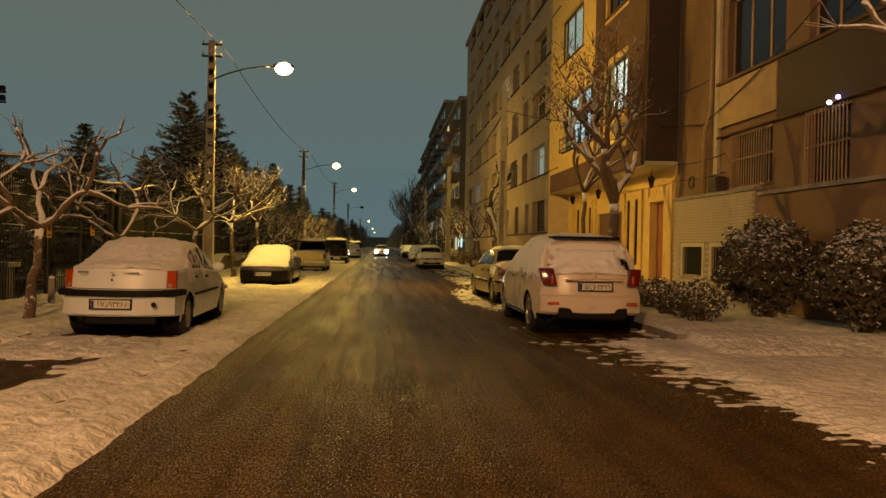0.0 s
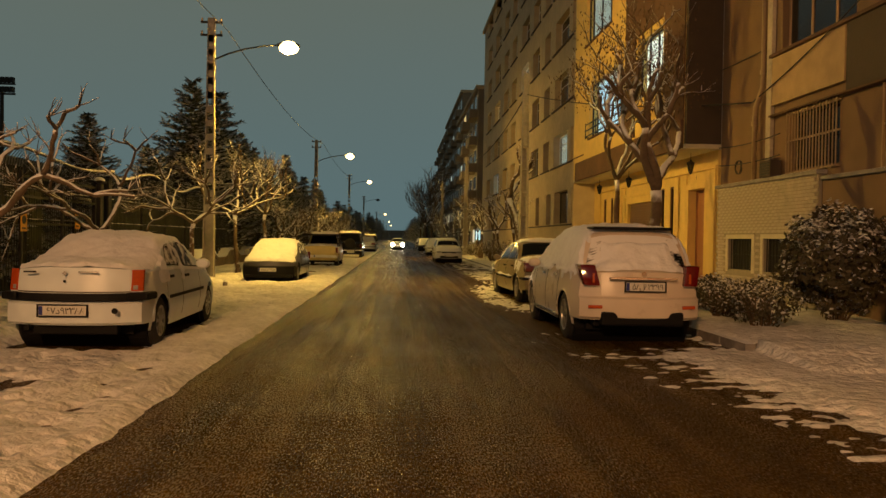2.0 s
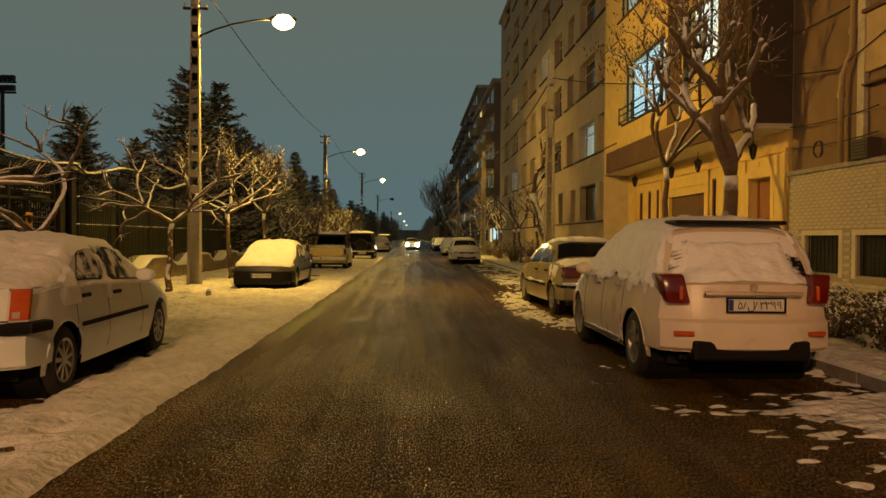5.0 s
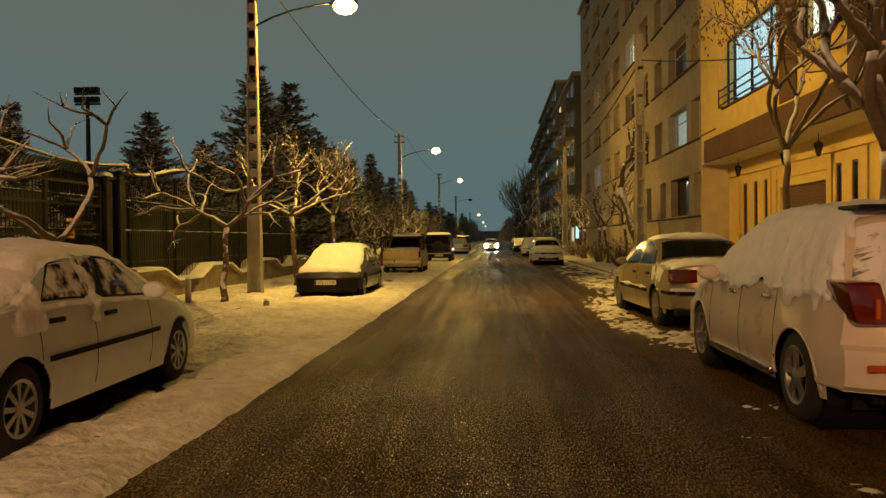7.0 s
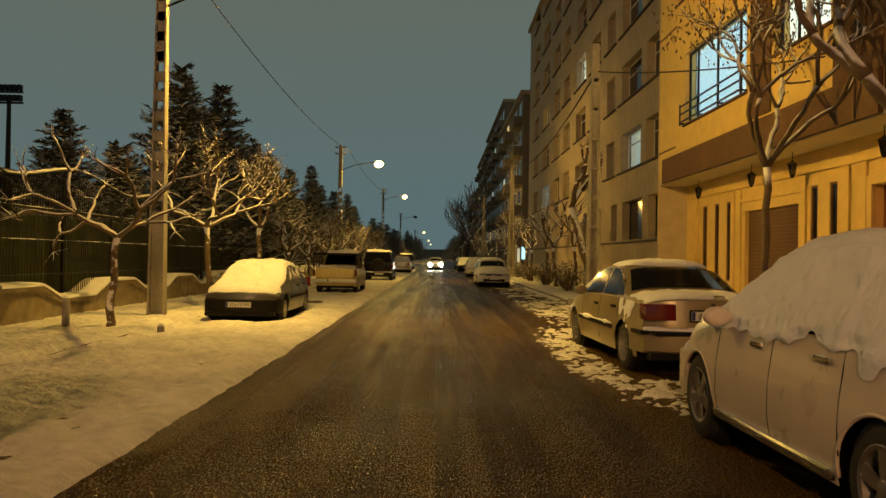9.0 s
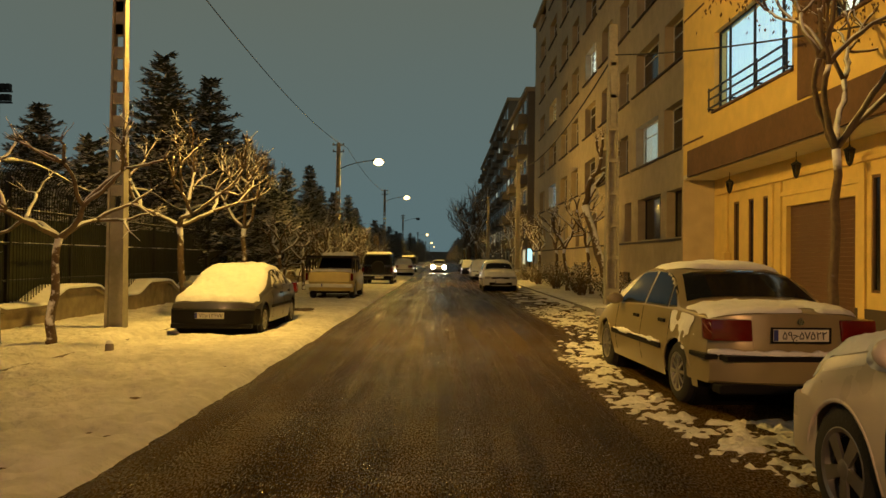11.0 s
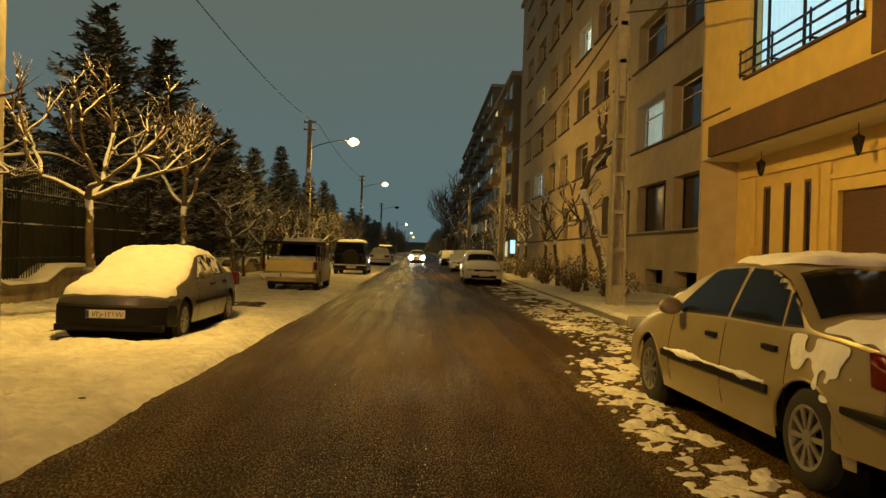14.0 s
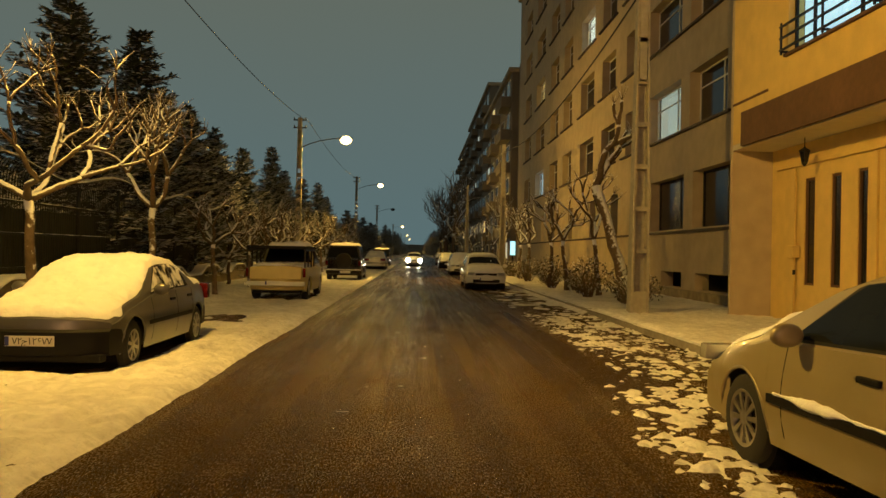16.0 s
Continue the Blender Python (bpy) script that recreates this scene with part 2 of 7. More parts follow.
CAR_GLASS_FROST = mat_glass_dark("snowy_car_glass", 0.17)
TAIL_RED = mat_new("red_lens", (0.13, 0.005, 0.004), 0.10, 0, 0.2, 20, 0, 0, 0.05, 0.6, 0.6)
TAIL_ORANGE = mat_new("orange_lens", (0.50, 0.075, 0.012), 0.15, 0, 0.2, 20, 0, 0, 0.05, 0.6, 0.6)
LENS = mat_new("clear_lens", (0.45, 0.46, 0.46), 0.1, 0.3, 0.2, 20, 0, 0, 0.05, 0.6, 0.8)
PLATE = mat_new("plate_white", (0.66, 0.66, 0.62), 0.5, 0, 0.1, 10, 0, 0)
PLATE_INK = mat_new("plate_ink", (0.012, 0.012, 0.012), 0.6, 0, 0.1, 10, 0, 0)
PLATE_BLUE = mat_new("plate_blue", (0.015, 0.03, 0.22), 0.5, 0, 0.1, 10, 0, 0)
SODIUM_GLOW = mat_emit("sodium_lamp_glass", (1.0, 0.72, 0.30), 6.0)
LAMP_SHELL = mat_new("lamp_shell", (0.25, 0.25, 0.24), 0.5, 0.5, 0.2, 8, 0, 0)
CABLE_MAT = mat_new("black_cable", (0.02, 0.018, 0.016), 0.7, 0, 0.2, 8, 0, 0)
PIPE = mat_new("painted_pipe", (0.30, 0.21, 0.12), 0.55, 0.1, 0.25, 9, 0.1, 50)
SIGN_YELLOW = mat_new("yellow_sign", (0.65, 0.32, 0.02), 0.5, 0, 0.15, 9, 0, 0)

# ---- building tools ----
def part(name, bm, material, parent=None, label="", smooth=None):
    """Links a bmesh as one mesh object under a thing or a part."""
    me = bpy.data.meshes.new(name)
    if smooth is not None:
        bm.normal_update()
        for f in bm.faces:
            f.smooth = True
        for e in bm.edges:
            if len(e.link_faces) == 2 and e.calc_face_angle(0) > radians(smooth):
                e.smooth = False
    bm.to_mesh(me)
    bm.free()
    me.materials.append(material)
    ob = new(name, me)
    if parent is not None:
        ob.parent = parent
    if label:
        ob["label"] = label
    return ob


def mesh_part(name, verts, faces, material, parent=None, smooth=False, label=""):
    me = bpy.data.meshes.new(name)
    me.from_pydata([tuple(v) for v in verts], [], [tuple(f) for f in faces])
    me.materials.append(material)
    if smooth:
        me.polygons.foreach_set("use_smooth", [True] * len(me.polygons))
    me.update()
    ob = new(name, me)
    if parent is not None:
        ob.parent = parent
    if label:
        ob["label"] = label
    return ob


def same_mesh(name, me, parent, m):
    ob = new(name, me)
    ob.parent = parent
    ob.matrix_basis = m
    return ob


def thing(name, m, label, category, group="", kind=""):
    ob = new(name)
    ob.matrix_world = m
    return tagged(ob, label, category, group, kind)


def add_box(bm, x0, x1, y0, y1, z0, z1, bevel=0.0):
    r = bmesh.ops.create_cube(bm, size=1.0, matrix=Matrix.LocRotScale(((x0 + x1) / 2, (y0 + y1) / 2, (z0 + z1) / 2), None, (abs(x1 - x0), abs(y1 - y0), abs(z1 - z0))))
    if bevel:
        es = list({e for v in r["verts"] for e in v.link_edges})
        bmesh.ops.bevel(bm, geom=es, offset=bevel, segments=2, affect="EDGES", profile=0.6)
    return bm


def box(x0, x1, y0, y1, z0, z1, bevel=0.0):
    return add_box(bmesh.new(), x0, x1, y0, y1, z0, z1, bevel)


def lathe(profile, sides=24, axis="X"):
    """A solid turned round an axis from (along, radius) pairs, closed at both ends."""
    bm = bmesh.new()
    rings = []
    for a, r in profile:
        ring = []
        for i in range(sides):
            t = 2 * math.pi * i / sides
            p = (a, r * math.cos(t), r * math.sin(t)) if axis == "X" else (r * math.cos(t), r * math.sin(t), a)
            ring.append(bm.verts.new(p))
        rings.append(ring)
    for r0, r1 in zip(rings, rings[1:]):
        for i in range(sides):
            bm.faces.new((r0[i], r0[(i + 1) % sides], r1[(i + 1) % sides], r1[i]))
    bm.faces.new(rings[0][::-1])
    bm.faces.new(rings[-1])
    bmesh.ops.recalc_face_normals(bm, faces=bm.faces[:])
    return bm


def tubes(lines, sides=6):
    """Vertices and faces of tapered tubes along polylines of (point, radius)."""
    vs, fs = [], []
    for line in lines:
        n = len(line)
        start = len(vs)
        prev = None
        for i, (p, r) in enumerate(line):
            a = Vector(line[max(0, i - 1)][0])
            b = Vector(line[min(n - 1, i + 1)][0])
            d = (b - a)
            d = d.normalized() if d.length > 1e-6 else Vector((0, 0, 1))
            if prev is None:
                u = d.orthogonal().normalized()
            else:
                u = (prev - d * prev.dot(d))
                u = u.normalized() if u.length > 1e-6 else d.orthogonal().normalized()
            prev = u
            v = d.cross(u)
            for k in range(sides):
                t = 2 * math.pi * k / sides
                vs.append(Vector(p) + (u * math.cos(t) + v * math.sin(t)) * r)
        for i in range(n - 1):
            for k in range(sides):
                k2 = (k + 1) % sides
                fs.append((start + i * sides + k, start + i * sides + k2, start + (i + 1) * sides + k2, start + (i + 1) * sides + k))
        fs.append(tuple(start + k for k in range(sides))[::-1])
        fs.append(tuple(start + (n - 1) * sides + k for k in range(sides)))
    return vs, fs


def tube_part(name, lines, material, parent, sides=8, smooth=True):
    vs, fs = tubes(lines, sides)
    return mesh_part(name, vs, fs, material, parent, smooth)


def height_field(name, x0, x1, y0, y1, step, fn, material, label, category, kind="stuff", step_y=None):
    """A lumpy sheet over a rectangle; fn(x, y) gives its height, or None where it has no snow."""
    sy = step_y or step
    nx, ny = int((x1 - x0) / step) + 1, int((y1 - y0) / sy) + 1
    vs, idx, fs = [], {}, []
    for j in range(ny):
        for i in range(nx):
            x, y = x0 + i * step, y0 + j * sy
            z = fn(x, y)
            if z is not None:
                idx[i, j] = len(vs)
                vs.append((x, y, z))
    for j in range(ny - 1):
        for i in range(nx - 1):
            q = [(i, j), (i + 1, j), (i + 1, j + 1), (i, j + 1)]
            if all(k in idx for k in q):
                fs.append([idx[k] for k in q])
    ob = mesh_part(name, vs, fs, material, None, True)
    return tagged(ob, label, category, "", kind)


def fbm(x, y, s, seed=0.0, octaves=4):
    return noise.fractal(Vector((x * s, y * s, seed)), 1.0, 2.0, octaves)


def wall_x(name, x, y0, y1, z0, z1, holes, thick, material, label="", reveal=None):
    """A wall along y whose street face stands at x, with openings (y0, y1, z0, z1) cut through its thickness."""
    ys = sorted({y0, y1, *[h[0] for h in holes], *[h[1] for h in holes]})
    zs = sorted({z0, z1, *[h[2] for h in holes], *[h[3] for h in holes]})
    bm = bmesh.new()
    for xx in (x, x + thick):
        for a, b in zip(ys, ys[1:]):
            for c, d in zip(zs, zs[1:]):
                my, mz = (a + b) / 2, (c + d) / 2
                if any(h[0] < my < h[1] and h[2] < mz < h[3] for h in holes):
                    continue
                bm.faces.new([bm.verts.new(p) for p in ((xx, a, c), (xx, b, c), (xx, b, d), (xx, a, d))])
    for a, b, c, d in [*holes, (y0, y1, z0, z1)]:
        for p, q in (((a, c), (b, c)), ((b, c), (b, d)), ((b, d), (a, d)), ((a, d), (a, c))):
            bm.faces.new([bm.verts.new(v) for v in ((x, *p), (x, *q), (x + thick, *q), (x + thick, *p))])
    bmesh.ops.remove_doubles(bm, verts=bm.verts[:], dist=0.0005)
    bmesh.ops.recalc_face_normals(bm, faces=bm.faces[:])
    ob = part(name, bm, material)
    return tagged(ob, label or "rendered street wall", "wall", "", "structure")

# ---- ground, road, pavements ----
def sheet(name, x0, x1, y0, y1, z, material, label, category, nx=1, ny=1):
    vs = [(x0 + (x1 - x0) * i / nx, y0 + (y1 - y0) * j / ny, z) for j in range(ny + 1) for i in range(nx + 1)]
    fs = [(j * (nx + 1) + i, j * (nx + 1) + i + 1, (j + 1) * (nx + 1) + i + 1, (j + 1) * (nx + 1) + i) for j in range(ny) for i in range(nx)]
    return tagged(mesh_part(name, vs, fs, material), label, category, "", "structure")


KERB_X = 4.95
FACADE_B, GROUND_B, FACADE_C, WALL_A, FACADE_A = 7.75, 8.65, 9.05, 8.50, 8.66
FENCE_X = -7.0
GROUND_MAT = mat_new("winter_ground", (0.62, 0.62, 0.63), 0.9, 0, 0.4, 0.8, 0.3, 6)
sheet("ground", -900, 900, -300, 1500, -0.06, GROUND_MAT, "snow-dusted winter ground round the street", "ground")
sheet("road", -4.4, KERB_X, -40, 520, 0.0, ASPHALT, "wet dark asphalt road with melting snow", "road", 4, 40)

# kerb stones of the house side, as real steps
pavement_bm = box(KERB_X + 0.14, 9.0, 10.2, 140, -0.05, 0.12)
tagged(part("pavement", pavement_bm, CONCRETE), "concrete pavement under snow before the houses", "pavement", "", "structure")
kerb = thing("kerb", pose(0, 0, 0), "snow-capped concrete kerb along the house side", "kerb", "", "structure")
kb = box(-0.07, 0.07, -0.39, 0.39, -0.1, 0.13, 0.015)
kerb_first = part("kerb_stone", kb, KERB_MAT, kerb)
kerb_first.matrix_basis = pose(KERB_X + 0.07, 10.6, 0)
for i in range(1, 90):
    same_mesh("kerb_stone", kerb_first.data, kerb, pose(KERB_X + 0.07 + random.uniform(-0.008, 0.008), 10.6 + i * 0.8, random.uniform(-0.012, 0.006), 0, 0, random.uniform(-0.5, 0.5)))

# kerb stones of the fence side, almost buried
kerb_l = thing("kerb", pose(0, 0, 0), "low concrete kerb nearly buried in snow by the fence", "kerb", "", "structure")
for i in range(80):
    same_mesh("kerb_stone", kerb_first.data, kerb_l, pose(-4.45, -4 + i * 0.8, -0.075 + random.uniform(-0.01, 0.01), 0, 0, random.uniform(-0.6, 0.6)))


def lerp(a, b, t):
    return a + (b - a) * t


def smooth01(v):
    v = max(0.0, min(1.0, v))
    return v * v * (3 - 2 * v)


DENTS = {}


def dent_cell(cx, cy, seed):
    key = (cx, cy, seed)
    if key not in DENTS:
        r = random.Random(cx * 7919 + cy * 104729 + seed)
        cell = []
        for _ in range(r.choice((0, 1, 1, 2))):
            a = r.uniform(-0.6, 0.6)
            cell.append(((cx + r.random()) * 0.42, (cy + r.random()) * 0.42, math.cos(a), math.sin(a), r.uniform(0.4, 1.0), r.uniform(0.05, 0.09), r.uniform(0.08, 0.17)))
        DENTS[key] = cell
    return DENTS[key]


def dent(x, y, seed):
    """Trodden hollows: rounded pits scattered through the snow."""
    d = 0.0
    cx, cy = math.floor(x / 0.42), math.floor(y / 0.42)
    for i in (-1, 0, 1):
        for j in (-1, 0, 1):
            for px, py, ca, sa, k, wu, wv in dent_cell(cx + i, cy + j, seed):
                ux, uy = x - px, y - py
                u, v = ux * ca + uy * sa, -ux * sa + uy * ca
                d = max(d, math.exp(-(u / wu) ** 2 - (v / wv) ** 2) * k)
    return d


UNDER_CARS = [(-4.05, -2.5, 9.9, 13.9, 0.9), (-4.05, -2.55, 24.1, 28.2, 0.9), (-3.9, -2.3, 37.3, 41.4, 0.9), (-3.6, -2.0, 52.5, 56.5, 0.8)]
BARE = [(-4.4, -2.9, 5.2, 7.9, 0.8), (-3.6, -2.5, 30.5, 32.2, 0.55)]


def inside(x, y, boxes, soft):
    w = 0.0
    for x0, x1, y0, y1, k in boxes:
        d = min(x - x0, x1 - x, y - y0, y1 - y)
        w = max(w, k * smooth01((d + soft) / (2 * soft)))
    return w


def snow_left(x, y):
    edge = -1.36 + 0.05 * fbm(0.3, y, 0.35, 3.0) + 0.02 * fbm(0.1, y, 2.2, 9.0)
    rise = smooth01((edge - x + 0.03) / 0.24)
    h = -0.014 + 0.072 * rise + (0.03 * fbm(x, y, 0.8, 1.0) + 0.022 * fbm(x, y, 4.0, 2.0) + 0.018 * fbm(x, y, 9.0, 6.0)) * rise
    if x > -4.4:
        h -= 0.105 * dent(x, y, 11) * smooth01((edge - 0.12 - x) / 0.5)
    else:
        h += 0.075 * smooth01((-4.4 - x) / 0.15) - 0.03 * dent(x, y, 5)
    h -= 0.11 * inside(x, y, UNDER_CARS, 0.22) + (0.19 * inside(x, y, BARE, 0.4) * (0.75 + 0.6 * fbm(x, y, 2.2, 7.0)))
    return h


height_field("snow_ground", -7.2, -1.1, -36, -3.95, 0.15, snow_left, SNOW, "trodden white snow over the parking strip and pavement", "snow", "stuff", 0.3)
height_field("snow_ground", -7.2, -1.1, -4, 32, 0.05, snow_left, SNOW, "trodden white snow over the parking strip and pavement", "snow", "stuff")
height_field("snow_ground", -7.2, -1.1, 31.95, 130, 0.15, snow_left, SNOW, "trodden white snow over the parking strip and pavement", "snow", "stuff", 0.3)

UNDER_RIGHT = [(3.05, 4.6, 10.7, 14.9, 1.0), (3.25, 4.95, 17.2, 21.6, 1.0), (2.75, 4.4, 45.7, 49.4, 1.0)]


def snow_right(x, y):
    n1, n2, n3 = fbm(x * 0.75, y, 1.3, 21.0), fbm(x, y * 0.8, 3.6, 5.0), fbm(x * 1.0, y * 0.35, 2.0, 31.0)
    if y < 10.3 or x < KERB_X + 0.05:
        # thin slush: thicker beside the kerb, broken into plates on the carriageway
        edge = 2.55 + 0.12 * math.sin(y * 0.9)
        if y < 16.0:
            edge = (min(3.7, 2.5 + max(0.0, 11.0 - y) * 0.24) - 0.2 * max(0.0, 6.0 - y)) if y < 12.0 else lerp(2.5, 3.1, smooth01((y - 12.0) / 1.0)) - 0.5 * smooth01((y - 14.8) / 1.2)
        elif y > 23:
            edge = 2.7 + min(0.5, (y - 23) * 0.2)
        c = (x - edge)
        cover = -0.033 + 0.038 * smooth01((c + 0.12) / 0.4) + 0.020 * n1 + 0.026 * n2 + 0.050 * fbm(x, y * 0.75, 10.0, 12.0) - 0.035 * dent(x, y, 3)
        if y < 12.0:
            cover = -0.026 + 0.030 * smooth01(c / 1.9) + 0.032 * fbm(x * 0.45, y * 1.5, 2.2, 21.0) + 0.032 * fbm(x * 0.7, y * 1.6, 7.0, 12.0) - 0.03 * dent(x, y, 3)
        if y > 23.5:
            cover += 0.020 * n3 - 0.008 - 0.006 * smooth01((4.2 - x) / 1.0)
        if y < 10.2:
            cover += 0.075 * smooth01((x - 3.7) / 1.2) + 0.012 + (0.13 * smooth01((y - 8.6) / 1.6) if x > KERB_X + 0.1 else 0.0)
        if x < edge - 0.12:
            cover = min(cover, -0.01)
        if y < 4.5:
            cover -= 0.02 * (4.5 - y)
        cover -= 0.09 * inside(x, y, UNDER_RIGHT, 0.18)
        return max(-0.02, min(0.05 if y < 8.6 or x < KERB_X + 0.1 else 0.19, cover))
    base = 0.12
    h = base + 0.05 + 0.03 * n1 + 0.012 * n2 - 0.035 * dent(x, y, 77)
    ramp_in = smooth01((x - KERB_X - 0.02) / 0.18)
    return max(-0.02, h * ramp_in + (1 - ramp_in) * 0.08)


height_field("snow_ground", 4.2, 8.64, -36, 2.5, 0.15, lambda x, y: 0.06 + 0.03 * fbm(x, y, 1.3, 21.0) - 0.1 * smooth01((4.9 - x) / 0.6), SNOW, "patchy melting snow on the pavement and gutter", "snow", "stuff", 0.3)
height_field("snow_ground", 1.9, 8.64, 2.5, 34, 0.045, snow_right, SNOW, "patchy melting snow on the pavement and gutter", "snow", "stuff", 0.05)
height_field("snow_ground", 2.6, 9.02, 34, 120, 0.2, snow_right, SNOW, "patchy melting snow on the pavement and gutter", "snow", "stuff", 0.3)


# thin snow lines that tyres left on the carriageway
def snow_lane(x, y):
    v = 0.007 * fbm(x * 0.55, y * 1.6, 1.1, 41.0) + 0.010 * fbm(x * 1.2, y * 2.0, 4.0, 44.0) - 0.0085
    return max(-0.01, min(0.006, v - 0.006 * abs(x - 0.3) / 1.6 - (0.004 if y < 20 else 0.0)))


height_field("snow_ground", -1.2, 2.9, 20, 75, 0.09, snow_lane, SNOW, "thin broken film of snow along the lane", "snow", "stuff", 0.09)


# patched seams across the carriageway, a little proud of it
def seam_field(y0, half, x0, x1):
    def fn(x, y):
        e = smooth01((x - x0) / 0.5) * smooth01((x1 - x) / 0.5)
        v = math.exp(-((y - y0 - 0.06 * fbm(x, 0, 0.9, y0)) / half) ** 2)
        return -0.006 + e * v * (0.022 + 0.008 * fbm(x, y, 3.0, 2.0))
    return fn


for y0, half, x0, x1 in ((6.7, 0.28, -1.0, 1.3), (9.65, 0.25, -1.0, 1.4), (12.3, 0.34, -0.9, 1.2), (15.0, 0.2, -1.1, 1.6), (17.7, 0.3, -0.8, 1.2), (20.2, 0.26, -1.0, 1.4), (24.2, 0.3, -1.0, 1.5), (30.2, 0.3, -1.0, 1.5)):
    tagged(height_field("road_seam", x0, x1, y0 - 0.7, y0 + 0.7, 0.06, seam_field(y0, half, x0, x1), ASPHALT, "raised tar seam across the road", "road", "structure"), "raised tar seam across the road", "road", "", "structure")


# ---- windows and doors of the houses ----
def window_unit(name, x, y0, y1, z0, z1, bars, material_pane, frame_mat, label, depth=0.06, parent=None, rails=()):
    """A framed window whose outer face stands at x; bars are the inner uprights as fractions, rails the cross bars."""
    w = thing(name, pose(0, 0, 0), label, "window", "", "structure")
    f = 0.05
    for a, b, c, d in ((y0, y1, z0, z0 + f), (y0, y1, z1 - f, z1), (y0, y0 + f, z0 + f, z1 - f), (y1 - f, y1, z0 + f, z1 - f)):
        part("window_frame", box(x, x + depth, a, b, c, d), frame_mat, w)
    for u in bars:
        yy = y0 + (y1 - y0) * u
        part("mullion", box(x + 0.003, x + depth - 0.003, yy - 0.025, yy + 0.025, z0 + f, z1 - f), frame_mat, w)
    for u in rails:
        zz = z0 + (z1 - z0) * u
        part("mullion", box(x + 0.006, x + depth - 0.006, y0 + f, y1 - f, zz - 0.02, zz + 0.02), frame_mat, w)
    part("pane", box(x + depth * 0.5, x + depth * 0.5 + 0.008, y0 + f, y1 - f, z0 + f, z1 - f), material_pane, w)
    return w


def curtain_sheet(name, x, y0, y1, z0, z1, material, label, kind_label="curtain"):
    """A hanging curtain with folds behind a window."""
    n = max(12, int((y1 - y0) / 0.035))
    vs, fs = [], []
    for i in range(n + 1):
        y = y0 + (y1 - y0) * i / n
        dx = 0.035 * math.sin(y * 34 + 1.5 * math.sin(y * 7))
        vs += [(x + dx, y, z0), (x + dx, y, z1)]
        if i:
            k = 2 * i
            fs.append((k - 2, k, k + 1, k - 1))
    return tagged(mesh_part(name, vs, fs, material, None, True), label, kind_label)


# curtains and far panes glow themselves, standing in for lamps in the rooms
LIT_BLUE = mat_emit("daylight_glow_curtain", (0.50, 0.74, 0.85), 1.15)
LIT_WHITE = mat_emit("bright_curtain", (0.85, 0.90, 0.78), 1.3)
LIT_PALE = mat_emit("pale_curtain", (0.62, 0.70, 0.60), 0.55)
LIT_WARM = mat_emit("warm_curtain", (0.90, 0.66, 0.26), 0.8)
LIT_HALL = mat_emit("lit_stair_hall", (1.0, 0.86, 0.50), 3.0)

# house B: upper storeys project over a recessed cream ground floor
B0, B1, B_TOP = 20.0, 32.4, 13.6
b_windows = [(21.7, 24.0, 5.75, 7.40, LIT_WHITE), (25.5, 29.9, 5.30, 7.30, LIT_BLUE), (27.0, 30.6, 8.95, 10.75, LIT_PALE), (21.7, 24.0, 9.0, 10.7, None), (21.7, 24.0, 12.0, 13.3, None), (27.0, 30.6, 12.0, 13.3, None)]
wall_x("wall_b_upper", FACADE_B, B0, B1, 3.9, B_TOP, [w[:4] for w in b_windows], 0.3, CREAM, "cream rendered upper storeys of a street house")
# end wall turned from the lamp; its shade is painted with the dark colour
tagged(part("wall_b_end", box(FACADE_B + 0.004, FACADE_A - 0.004, B0 - 0.14, B0 - 0.004, 3.9, B_TOP), DARK_STONE_AND_SHADE), "end wall of the projecting storeys, coloured dark for its unlit side", "wall", "", "structure")
tagged(part("wall_b_far_end", box(FACADE_B + 0.004, GROUND_B + 3, B1 + 0.004, B1 + 0.14, 0.1, B_TOP), GREY_RENDER), "grey rendered end wall of the house", "wall", "", "structure")
tagged(part("roof_b", box(FACADE_B - 0.1, GROUND_B + 8, B0 - 0.2, B1 + 0.2, B_TOP, B_TOP + 0.25), GREY_RENDER), "flat roof slab of the cream house", "roof", "", "structure")
tagged(part("ceiling_overhang", box(FACADE_B, GROUND_B + 0.4, B0 - 0.1, B1, 3.78, 3.896), SOFFIT), "pale soffit under the projecting storeys", "soffit", "", "structure")
tagged(part("trim", box(FACADE_B - 0.09, FACADE_B - 0.004, B0 + 0.02, B1 - 0.6, 3.80, 4.52, 0.01), BROWN_BRICK), "brown brick-faced balcony band over the garage", "trim", "", "structure")
